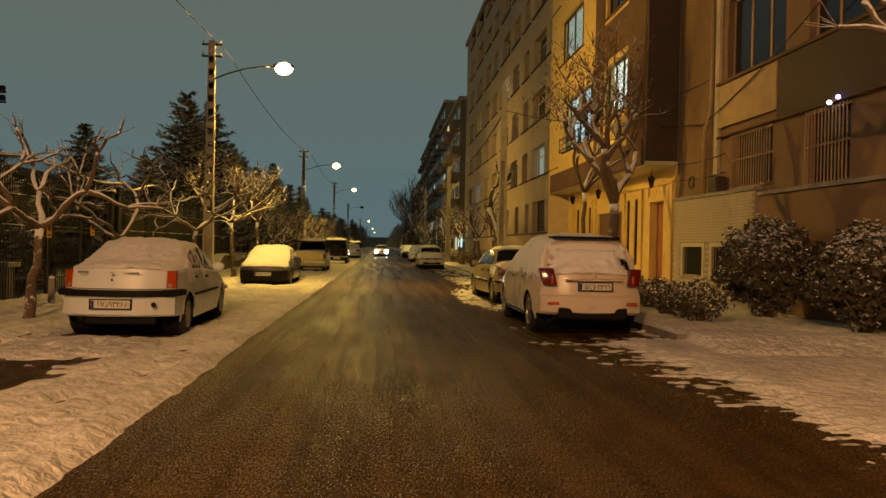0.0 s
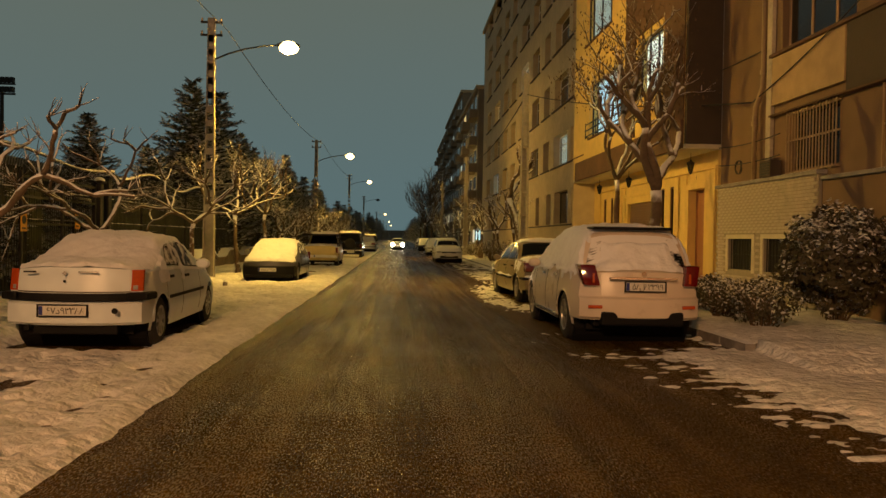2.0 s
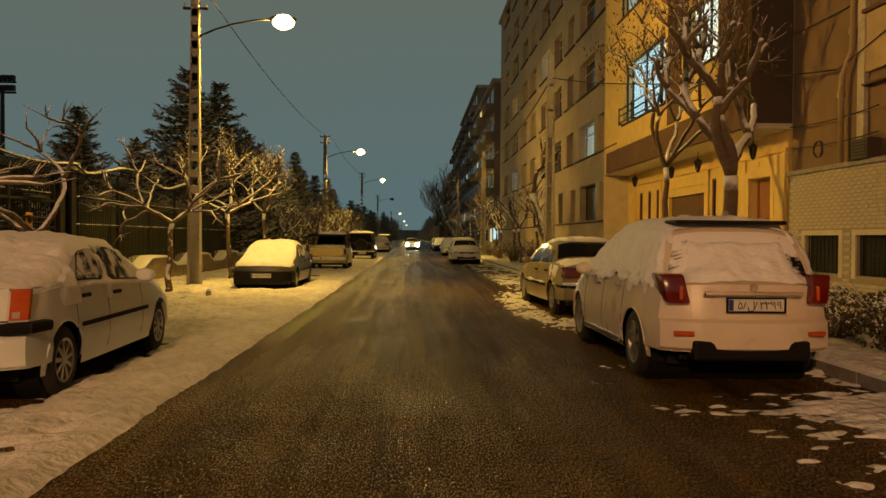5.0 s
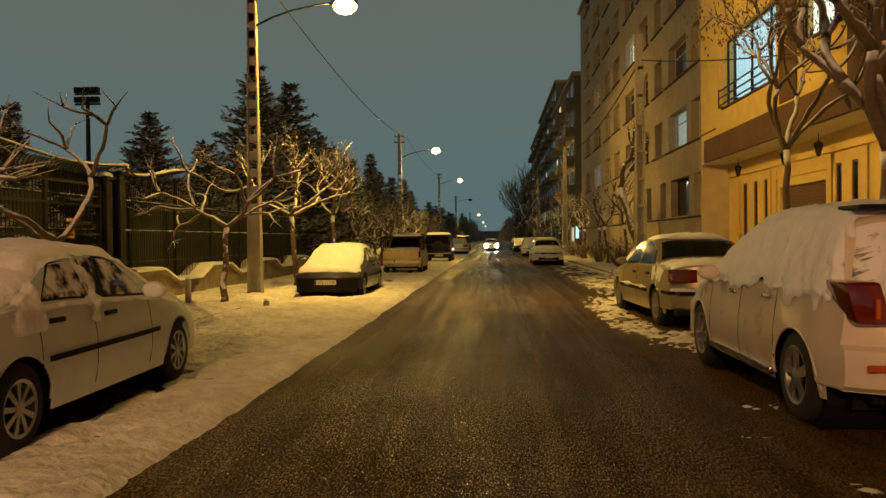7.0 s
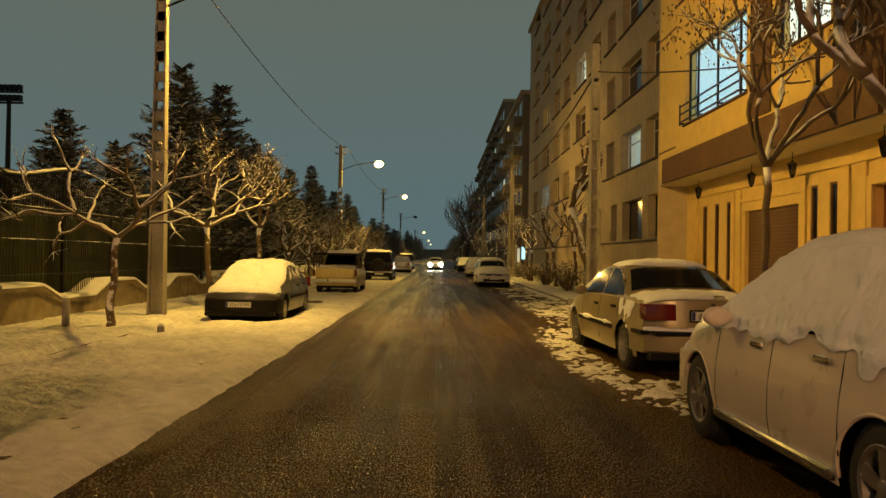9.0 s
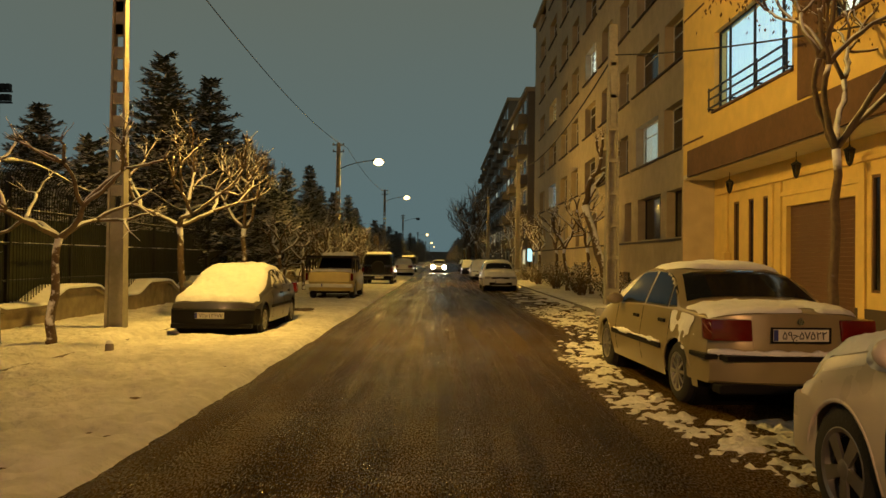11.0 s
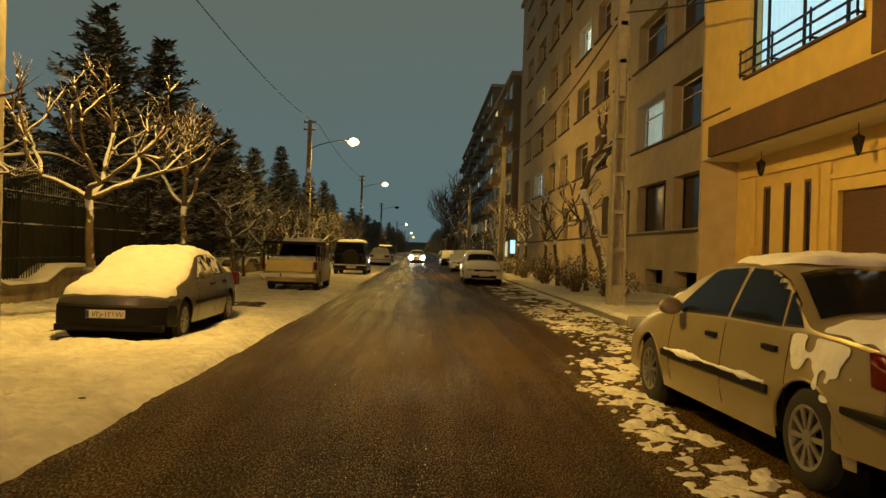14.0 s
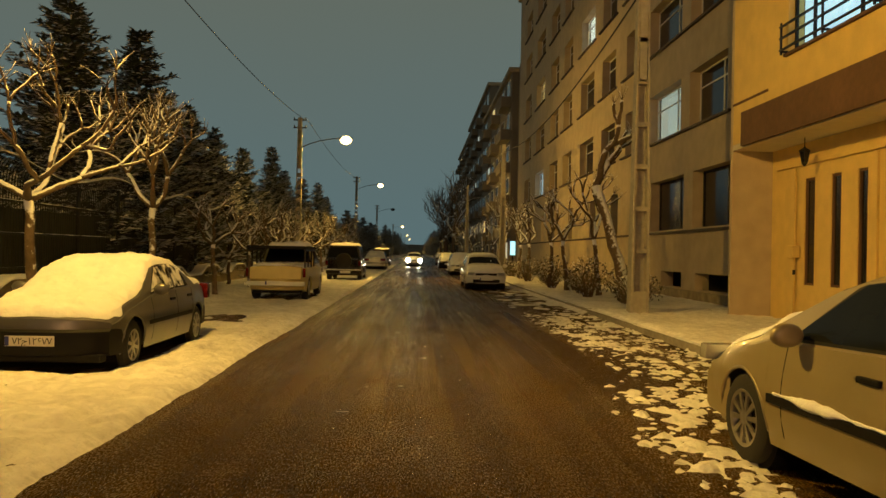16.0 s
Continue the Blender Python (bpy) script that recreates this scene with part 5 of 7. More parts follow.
        path = [(path[0][0], depth)] + path + [(path[-1][0], depth)]
        rows = []
        for x, yy in path:
            y = yy - 0.045
            prof = [(y + 0.05, z0), (y + 0.008, z0 + 0.03), (y, lerp(z0, z1, 0.5)), (y + 0.008, z1 - 0.03), (y + 0.05, z1), (y + 0.12, z1 - 0.01), (y + 0.12, z0 + 0.01)]
            wide = (W / 2 - 0.012) / hw if y > 0.3 else 1.0
            rows.append([bm.verts.new((x * wide, p if end < 0 else L - p, q)) for p, q in prof])
        for a, b in zip(rows, rows[1:]):
            k = len(a)
            for i in range(k):
                bm.faces.new((a[i], a[(i + 1) % k], b[(i + 1) % k], b[i]))
        bm.faces.new(rows[0])
        bm.faces.new(rows[-1][::-1])
        bmesh.ops.recalc_face_normals(bm, faces=bm.faces[:])
        part("bumper", bm, mat, car, "", 40)
    return car, hull


def lens_block(car, name, x0, x1, y0, y1, z0, z1, mat, lean=0.0, label="", r=0.02, skew=0.0):
    """A lamp lens: a rounded block that leans with the body, its top drawn outwards by skew."""
    bm = box(x0, x1, y0, y1, z0, z1, r)
    for v in bm.verts:
        v.co.y += lean * (v.co.z - z0)
        v.co.x += math.copysign(skew, v.co.x) * (v.co.z - z0) / (z1 - z0)
        if abs(v.co.x) > (abs(x0) + abs(x1)) / 2:
            v.co.y += 0.05 * (v.co.y < (y0 + y1) / 2)
    return part(name, bm, mat, car, label, 50)


WHITE_PAINT = mat_new("white_car_paint", (0.68, 0.69, 0.68), 0.30, 0, 0.10, 3, 0.02, 60, 0.1, 0.5, 0.4)
BLUE_WHITE = mat_new("pale_blue_car_paint", (0.72, 0.80, 0.84), 0.35, 0, 0.14, 3, 0.02, 60, 0.1, 0.5, 0.4)
SILVER_WHITE = mat_new("pearl_car_paint", (0.70, 0.62, 0.52), 0.3, 0, 0.12, 3, 0.02, 60, 0.1, 0.5, 0.4)
BEIGE_PAINT = mat_new("beige_metallic_paint", (0.33, 0.28, 0.16), 0.32, 0.25, 0.12, 4, 0.02, 60, 0.1, 0.5, 0.5)
GREY_PAINT = mat_new("grey_car_paint", (0.12, 0.12, 0.12), 0.35, 0.3, 0.15, 4, 0.02, 60, 0.1, 0.5, 0.4)
BLACK_PAINT = mat_new("black_car_paint", (0.018, 0.018, 0.018), 0.25, 0.0, 0.2, 4, 0.02, 60, 0.1, 0.5, 0.6)
CREAM_PAINT = mat_new("cream_car_paint", (0.64, 0.54, 0.22), 0.4, 0, 0.15, 4, 0.02, 60, 0.1, 0.5, 0.3)
SAM_GLASS = mat_glass_dark("clean_car_glass", 0.0)


def sedan_a(m, label):
    """Boxy white saloon, seen from behind."""
    top = [(0.0, 0.985), (0.10, 1.00), (0.55, 1.01), (0.74, 1.03), (1.36, 1.325), (1.75, 1.365), (2.2, 1.36), (2.5, 1.29), (3.2, 0.955), (3.4, 0.93), (3.95, 0.83), (4.18, 0.74), (4.25, 0.68)]
    shell = Shell(4.25, 1.67, top, [(0, 0.90), (0.8, 0.95), (1.5, 0.955), (3.0, 0.885), (4.25, 0.62)], (0.80, 3.50), 0.355)
    panes = [((1.12, 0.10), (1.74, 0.07), (1.74, 0.80), (1.42, 0.74)), ((1.82, 0.07), (2.78, 0.07), (2.36, 0.72), (1.82, 0.80))]
    car, hull = build_car(m, label, shell, 0.305, BLUE_WHITE, panes, CAR_GLASS_FROST, [(-1, 0.325, 0.60, 0.50, BLUE_WHITE), (1, 0.26, 0.58, 0.55, BLUE_WHITE)], 9, 0.19,
                          seams=((1.02, 0.40, 0.98), (1.78, 0.30, 0.98), (2.80, 0.30, 0.98)), handles=((1.24, 0.84), (2.04, 0.82)), strip=(1.10, 2.95, 0.565, 0.605, PLASTIC), mirror_y=2.74, screen=(3.12, 2.56), rear=(0.80, 1.32), rear_glass=CAR_GLASS_FROST)
    part("bumper_strip", rear_panel(shell, -0.745, 0.745, 0.603, 0.692, 0.044), PLASTIC, car, "black strip along the bumper top")
    for s in (-1, 1):
        cn = box(s * 0.60, s * 0.82, 0.05, 0.46, 0.607, 0.70, 0.03)
        for v in cn.verts:
            if v.co.y > 0.3:
                v.co.x *= 1.045
            elif abs(v.co.x) > 0.75:
                v.co.y += 0.10
        part("bumper_corner", cn, PLASTIC, car)
        part("tail_light", rear_panel(shell, min(s * 0.635, s * 0.748), max(s * 0.635, s * 0.748), 0.715, 0.960, 0.014, 8), TAIL_ORANGE, car, "orange-red upright tail light", 50)
        part("reverse_lens", rear_panel(shell, min(s * 0.655, s * 0.70), max(s * 0.655, s * 0.70), 0.73, 0.78, 0.019, 4), LENS, car)
    part("boot_lid", rear_panel(shell, -0.62, 0.62, 0.712, 0.965, 0.006), BLUE_WHITE, car, "", 40)
    part("boot_seam", rear_panel(shell, -0.63, 0.63, 0.700, 0.711, 0.002), PLASTIC, car)
    for a, b in ((0.10, 0.32), (-0.50, -0.36)):
        part("model_lettering", box(a, b, -0.012, -0.007, 0.925, 0.945), CHROME if a > 0 else PLATE_INK, car)
    part("boot_emblem", lathe([(-0.004, 0.03), (0.004, 0.022)], 4), CHROME, car).matrix_basis = pose(-0.05, -0.014, 0.92, 0, 0, 90)
    part("boot_lock", lathe([(-0.004, 0.016), (0.004, 0.014)], 12), PLASTIC, car).matrix_basis = pose(-0.05, -0.012, 0.83, 0, 0, 90)
    part("tow_cap", lathe([(-0.006, 0.035), (0.006, 0.032)], 16), PLASTIC, car).matrix_basis = pose(0.52, -0.055, 0.50, 0, 0, 90)
    part("exhaust", lathe([(-0.08, 0.032), (0.08, 0.032)], 14), PLASTIC, car).matrix_basis = pose(-0.46, 0.06, 0.30, 0, 0, 90)
    part("bumper_skirt", box(-0.50, 0.50, 0.10, 0.25, 0.21, 0.32, 0.02), PLASTIC, car)
    add_plate(car, -0.05, -0.062, 0.50, -1, "۶۷د۹۳۳۸۸")

    def cover(x, y, z):
        if y < 0.12:
            return 0.5 + 0.2 * fbm(x, y, 5, 4)
        return 1.2
    snow_on(car, (hull,), "thick fresh snow over roof, boot and bonnet", 0.058, cover, -0.86, 0.86, 0.04, 4.2)
    for s in (-1, 1):
        flank_snow(m, shell, s, 0.7, 3.1, -0.40, 1.0, 0.028, lambda y, sv: (0.55 if y < 1.08 else (0.30 if -0.10 < sv < 0.05 or sv > 0.86 else (0.20 if 1.70 < y < 1.86 else (-0.30 if sv > 0 else -0.12 + 0.9 * sv)))), "wet snow clinging to the saloon's side windows")
    return car


def suv(m, label):
    """Pearl-white sport utility car, seen from behind and along its flank."""
    top = [(0.0, 0.98), (0.08, 1.03), (0.18, 1.08), (0.56, 1.525), (0.85, 1.575), (1.5, 1.60), (2.1, 1.575), (2.5, 1.48), (3.28, 1.07), (3.5, 1.03), (4.0, 0.94), (4.25, 0.83), (4.33, 0.74)]
    shell = Shell(4.33, 1.80, top, [(0, 0.92), (0.3, 1.0), (1.2, 1.0), (3.1, 0.96), (4.33, 0.70)], (0.88, 3.48), 0.40, 0.05, 0.25, 0.36)
    panes = [((0.62, 0.14), (1.20, 0.08), (1.20, 0.76), (0.80, 0.66)), ((1.28, 0.08), (2.06, 0.08), (2.05, 0.80), (1.28, 0.80)), ((2.15, 0.08), (2.98, 0.08), (2.45, 0.68), (2.12, 0.80))]
    car, hull = build_car(m, label, shell, 0.345, SILVER_WHITE, panes, CAR_GLASS_FROST, [(-1, 0.36, 0.66, 0.46, SILVER_WHITE), (1, 0.30, 0.66, 0.5, SILVER_WHITE)], 5, 0.215,
                          seams=((1.24, 0.42, 1.0), (2.10, 0.30, 1.0), (3.02, 0.30, 1.0)), handles=((1.44, 0.90), (2.32, 0.88)), handle_mat=CHROME, mirror_y=2.86, screen=(3.22, 2.56), rear=(0.20, 0.52), rear_glass=CAR_GLASS_FROST)
    part("spoiler", box(-0.56, 0.56, 0.50, 0.86, 1.555, 1.595, 0.015), PLASTIC, car, "dark roof spoiler at the tailgate")
    for s in (-1, 1):
        tl = lens_block(car, "tail_light", s * 0.56, s * 0.765, 0.04, 0.42, 0.80, 1.08, TAIL_RED, 0.20, "dark red wrap-round tail light", 0.03, 0.055)
        part("inner_lens", box(s * 0.635, s * 0.665, 0.058, 0.076, 0.84, 0.97, 0.004), TAIL_ORANGE, tl)
        lens_block(car, "bumper_reflector", s * 0.54, s * 0.72, 0.0, 0.05, 0.505, 0.55, TAIL_ORANGE, 0.0, "", 0.008)
        part("sill", box(s * 0.80, s * 0.905, 1.3, 3.05, 0.27, 0.34, 0.02), CHROME, car)
    part("chrome_bar", box(-0.46, 0.46, -0.03, 0.01, 0.885, 0.925, 0.012), CHROME, car, "chrome bar above the number plate")
    part("tailgate", rear_panel(shell, -0.54, 0.54, 0.672, 0.955, 0.007), SILVER_WHITE, car, "", 40)
    part("diffuser", box(-0.55, 0.55, -0.016, 0.20, 0.28, 0.465, 0.03), PLASTIC, car, "black lower bumper insert")
    part("bumper_skirt", box(-0.60, 0.60, 0.24, 0.5, 0.25, 0.34, 0.02), PLASTIC, car)
    part("tailgate_emblem", lathe([(-0.004, 0.035), (0.004, 0.028)], 16), CHROME, car).matrix_basis = pose(0.0, -0.02, 0.965, 0, 0, 90)
    add_plate(car, 0.02, -0.03, 0.80, -1, "۵۸ل۸۳۳۹۹")

    def cover(x, y, z):
        if 0.44 < y < 0.60 and abs(x) < 0.55 and z > 1.40:
            return 0.0
        return 1.2 if y > 0.10 else 0.2
    snow_on(car, (hull,), "thick fresh snow over roof, tailgate glass and bonnet", 0.06, cover, -0.9, 0.9, 0.02, 4.25)
    for s in (-1, 1):
        flank_snow(m, shell, s, 0.14, 3.25, -0.70, 1.0, 0.034, lambda y, sv: 0.75 if sv > 0.06 else 0.40 + (3.4 if y > 1.1 else 1.7) * min(0.0, sv), "wet snow stuck over the car's side windows")
    return car


def sedan_b(m, label, paint, text, glass, snow_depth, cover, front_text="", boot_snow=True):
    """Long notchback saloon with dark bumper strips."""
    top = [(0.0, 0.95), (0.06, 0.975), (0.45, 1.0), (0.80, 1.015), (0.95, 1.05), (1.40, 1.315), (1.65, 1.385), (2.1, 1.41), (2.5, 1.385), (2.8, 1.30), (3.55, 0.95), (3.8, 0.90), (4.2, 0.81), (4.42, 0.72), (4.50, 0.64)]
    shell = Shell(4.50, 1.72, top, [(0, 0.87), (0.9, 0.93), (2.0, 0.925), (3.3, 0.88), (4.5, 0.60)], (0.88, 3.62), 0.36)
    panes = [((1.02, 0.10), (1.21, 0.08), (1.30, 0.60), (1.24, 0.42)), ((1.27, 0.07), (1.98, 0.07), (1.95, 0.80), (1.38, 0.76)), ((2.06, 0.07), (3.06, 0.07), (2.52, 0.74), (2.03, 0.80))]
    car, hull = build_car(m, label, shell, 0.31, paint, panes, glass, [(-1, 0.30, 0.58, 0.55, paint), (1, 0.26, 0.56, 0.60, paint)], 10, 0.19,
                          seams=((1.10, 0.42, 0.94), (2.02, 0.30, 0.94), (3.06, 0.30, 0.94)), handles=((1.32, 0.80), (2.22, 0.79)), strip=(1.30, 3.22, 0.50, 0.555, PLASTIC), mirror_y=2.92, screen=(3.48, 2.84), rear=(0.98, 1.46))
    for s in (-1, 1):
        lens_block(car, "tail_light", s * 0.42, s * 0.785, 0.03, 0.34, 0.70, 0.90, TAIL_RED, 0.12, "dark red wide tail light", 0.02)
        lens_block(car, "headlight", s * 0.48, s * 0.80, 4.26, 4.44, 0.62, 0.74, LENS, -0.2, "clear headlight", 0.02)
        part("bumper_strip", box(s * 0.70, s * 0.83, 0.13, 0.56, 0.525, 0.575, 0.01), PLASTIC, car)
    part("bumper_strip", box(-0.70, 0.70, -0.052, 0.14, 0.525, 0.575, 0.01), PLASTIC, car, "black strip along the bumper")
    part("boot_lid", rear_panel(shell, -0.41, 0.41, 0.64, 0.925, 0.008), paint, car, "", 40)
    part("boot_emblem", lathe([(-0.004, 0.032), (0.004, 0.028)], 16), CHROME, car).matrix_basis = pose(0, -0.018, 0.89, 0, 0, 90)
    part("bumper_skirt", box(-0.74, 0.74, 0.0, 0.2, 0.22, 0.31, 0.02), PLASTIC, car)
    # snow left lying along the side mouldings and behind the rear arch
    for s in (-1, 1):
        ridge = []
        for i in range(40):
            y = lerp(1.34, 3.15, i / 39)
            ridge.append(((s * (shell.flank(y, 0.56) + 0.004), y, 0.565 + 0.006 * fbm(y, 1, 6, 3)), max(0.004, 0.022 + 0.022 * fbm(y, s, 3.5, 5.0))))
        vs, fs = tubes([ridge], 8)
        flank_snow(m, shell, s, 0.16, 1.30, -0.85, 0.0, 0.012, lambda y, sv: 0.30 - 1.1 * abs(y - 0.72) + 0.35 * sv, "wet snow stuck to the rear wing")
        rs = mesh_part("snow_ridge", vs, fs, SNOW_CAR, None, True)
        rs.matrix_world = m
        tagged(rs, "ridge of snow left along the car's side moulding", "snow", "", "stuff")
    ridge = []
    for i in range(50):
        u = lerp(-1.0, 1.0, i / 49)
        ridge.append(((u * 0.775, 0.215 * abs(u) ** 2.6 - 0.012, 0.590), max(0.006, 0.030 + 0.028 * fbm(u * 1.6, 2, 3.5, 5.0))))
    vs, fs = tubes([ridge], 8)
    rs = mesh_part("snow_ridge", vs, fs, SNOW_CAR, None, True)
    rs.matrix_world = m
    tagged(rs, "ridge of snow lying on the rear bumper", "snow", "", "stuff")
    if text:
        add_plate(car, 0, -0.022, 0.765, -1, text)
    snow_on(car, (hull,), "melting snow left on roof and boot" if snow_depth < 0.05 else "thick fresh snow over the car", snow_depth, cover, -0.86, 0.86, 0.02, 4.45)
    return car


def hatch_front(m, label, paint, text, snow_depth, cover, glass, dark_bumper, wide=1.68, bare=True):
    """Low five-door car, seen from its nose."""
    if bare:
        top = [(0.0, 0.90), (0.10, 0.98), (0.55, 1.30), (1.0, 1.40), (2.0, 1.41), (2.4, 1.33), (3.2, 0.96), (3.9, 0.80), (4.15, 0.68), (4.2, 0.62)]
    else:
        top = [(0.0, 0.90), (0.10, 0.94), (0.5, 0.96), (0.80, 0.98), (1.40, 1.25), (1.7, 1.30), (2.2, 1.305), (2.5, 1.24), (3.12, 0.93), (3.35, 0.89), (3.95, 0.77), (4.15, 0.70), (4.2, 0.64)]
    shell = Shell(4.2, wide, top, [(0, 0.84), (0.9, 0.90), (2.7, 0.86), (4.2, 0.58)], (0.82, 3.42), 0.345)
    k = 0.3 if bare else 0.0
    panes = [((1.24 - 2 * k, 0.07), (1.80, 0.07), (1.78, 0.80), (1.40 - 1.6 * k, 0.74)), ((1.88, 0.07), (2.78, 0.07), (2.34, 0.72), (1.86, 0.80))]
    car, hull = build_car(m, label, shell, 0.295, paint, panes, glass, [(-1, 0.28, 0.56, 0.5, dark_bumper), (1, 0.24, 0.54, 0.5, dark_bumper)], 8, 0.18,
                          seams=((1.12 - k, 0.42, 0.9), (1.84, 0.30, 0.9), (2.82, 0.30, 0.9)), handles=((1.26, 0.77), (2.04, 0.76)), strip=(1.2, 2.98, 0.50, 0.55, PLASTIC), mirror_y=2.70, screen=(3.06, 2.52), rear=(0.14, 0.52) if bare else (0.84, 1.36))
    for s in (-1, 1):
        if bare:
            lens_block(car, "headlight", s * 0.44, s * 0.72, 3.96, 4.13, 0.56, 0.665, LENS, -0.3, "clear headlight", 0.02)
        lens_block(car, "tail_light", s * 0.55, s * 0.80, -0.012, 0.2, 0.66, 0.9, TAIL_RED, 0.1, "red tail light", 0.02)
    if bare:
        part("grille", box(-0.42, 0.42, 4.12, 4.19, 0.555, 0.64, 0.01), PLASTIC, car, "black slatted grille")
        part("air_intake", box(-0.52, 0.52, 4.10, 4.252, 0.28, 0.40, 0.02), PLASTIC, car)
    part("bumper_skirt", box(-0.72, 0.72, 4.0, 4.17, 0.18, 0.27, 0.02), PLASTIC, car)
    add_plate(car, 0, 4.25, 0.42, 1, text, False)
    snow_on(car, (hull,), "thick fresh snow over bonnet, windscreen and roof", snow_depth, cover, -0.84, 0.84, 0.03, 4.16)
    return car


def full_cover(x, y, z):
    return 1.3


def thin_cover(x, y, z):
    if y < 0.88:
        return 0.62 + 0.5 * fbm(x, y, 3, 8)
    if 0.88 <= y < 1.5 and z < 1.36:
        return 0.0
    if z > 1.335:
        return 1.0
    return 0.55 if y > 3.2 else 0.1


def part_cover(x, y, z):
    if 2.30 < y < 3.2 and abs(x) > 0.0 and z < 1.33:
        return 0.0
    return 1.2


sedan_a(pose(-3.17, 9.72, 0.0, 0, 0, 1.4), "white saloon under thick snow, parked on the snowy verge")
suv(pose(3.79, 10.72, 0.0), "pearl white sport utility car capped with snow by the kerb")
sedan_b(pose(4.10, 17.22, 0, 0, 0, 2.8), "beige metallic saloon with melting snow on roof and boot", BEIGE_PAINT, "۵۹ج۵۷۵۲۲", SAM_GLASS, 0.04, thin_cover)
hatch_front(pose(-3.30, 28.2, -0.04, 0, 0, 180), "grey low saloon buried under snow, nose to the walk", GREY_PAINT, "۷۲ج۱۲۶۷۷", 0.06, full_cover, CAR_GLASS_FROST, PLASTIC, 1.68, False)
hatch_front(pose(3.55, 49.9, 0, 0, 0, 180), "white hatchback with a clear dark windscreen by the kerb", WHITE_PAINT, "", 0.04, part_cover, CAR_GLASS, WHITE_PAINT)
hatch_front(pose(3.75, 65.0 + 4.2, 0, 0, 0, 180), "white car with snow on its roof farther down the kerb", WHITE_PAINT, "", 0.05, full_cover, CAR_GLASS, WHITE_PAINT)
hatch_front(pose(3.6, 90, 0, 0, 0, 180), "grey car parked far down the kerb", GREY_PAINT, "", 0.04, full_cover, CAR_GLASS, PLASTIC)
sedan_b(pose(-2.35, 74.5, 0), "pale saloon with snow far along the verge", WHITE_PAINT, "", CAR_GLASS, 0.06, full_cover)
sedan_b(pose(3.7, 100, 0), "dark saloon parked far down the kerb", GREY_PAINT, "", CAR_GLASS, 0.04, full_cover)


def pickup(m, label):
    """Cream pickup with a slatted bed and a hoop over it."""
    car = thing("pickup_truck", m, label, "pickup truck", "parked cars")
    L, W = 4.4, 1.66
    top = [(0.0, 0.58), (0.02, 0.96), (1.9, 0.96), (2.0, 0.97), (3.3, 0.97), (4.2, 0.90), (4.36, 0.75), (4.4, 0.55)]
    hull = part("body", body_hull(L, W, top, (0.95, 3.45), 0.38), CREAM_PAINT, car, "", 38)
    cabn = Cabin(0.96, 1.55, (2.0, 3.5), (2.12, 2.9), 0.78, 0.64)
    cb = part("cabin", cabn.mesh(), CREAM_PAINT, car, "", 50)
    part("rear_window", cabn.end_pane(-1, 0.15, 0.85), CAR_GLASS, car)
    for s in (-1, 1):
        part("side_window", cabn.side_pane(s, ((2.2, 0.08), (3.2, 0.08), (2.85, 0.86), (2.22, 0.86))), CAR_GLASS, car)
        for ya in (0.95, 3.45):
            add_wheel(car, s * (W / 2 - 0.13), ya, 0.33, 0.19, s, 6, RIM)
        lens_block(car, "tail_light", s * 0.74, s * 0.82, -0.02, 0.03, 0.66, 0.90, TAIL_RED, 0, "", 0.01)
        part("bed_rail", box(s * 0.76, s * 0.82, 0.04, 1.95, 1.38, 1.43, 0.01), IRON, car)
        for y in (0.06, 0.7, 1.35, 1.92):
            part("bed_post", box(s * 0.77, s * 0.81, y - 0.02, y + 0.02, 0.93, 1.38), IRON, car)
    part("tailgate", box(-0.70, 0.70, -0.025, 0.02, 0.60, 0.93, 0.01), CREAM_PAINT, car)
    part("bed_hoop", box(-0.82, 0.82, 0.03, 1.97, 1.43, 1.52, 0.02), PLASTIC, car, "dark canopy frame over the bed")
    part("bumper", box(-0.82, 0.82, -0.12, -0.02, 0.42, 0.54, 0.02), WHITE_PAINT, car)
    part("underbody", box(-0.68, 0.68, 0.3, 4.0, 0.2, 0.55), PLASTIC, car)
    for ya in (0.95, 3.45):
        part("wheel_well", box(-0.78, 0.78, ya - 0.36, ya + 0.36, 0.34, 0.66), PLASTIC, car)
    add_plate(car, 0, -0.13, 0.50, -1, "", False)
    snow_on(car, (hull, cb), "fresh snow in the pickup's bed and on its cab", 0.08, lambda x, y, z: 1.3 if abs(x) < 0.74 or y > 2.2 else 0.2, -0.8, 0.8, 0.03, 4.3)
    return car


pickup(pose(-3.05, 37.0, 0), "cream pickup truck with a dark bed frame and snow")


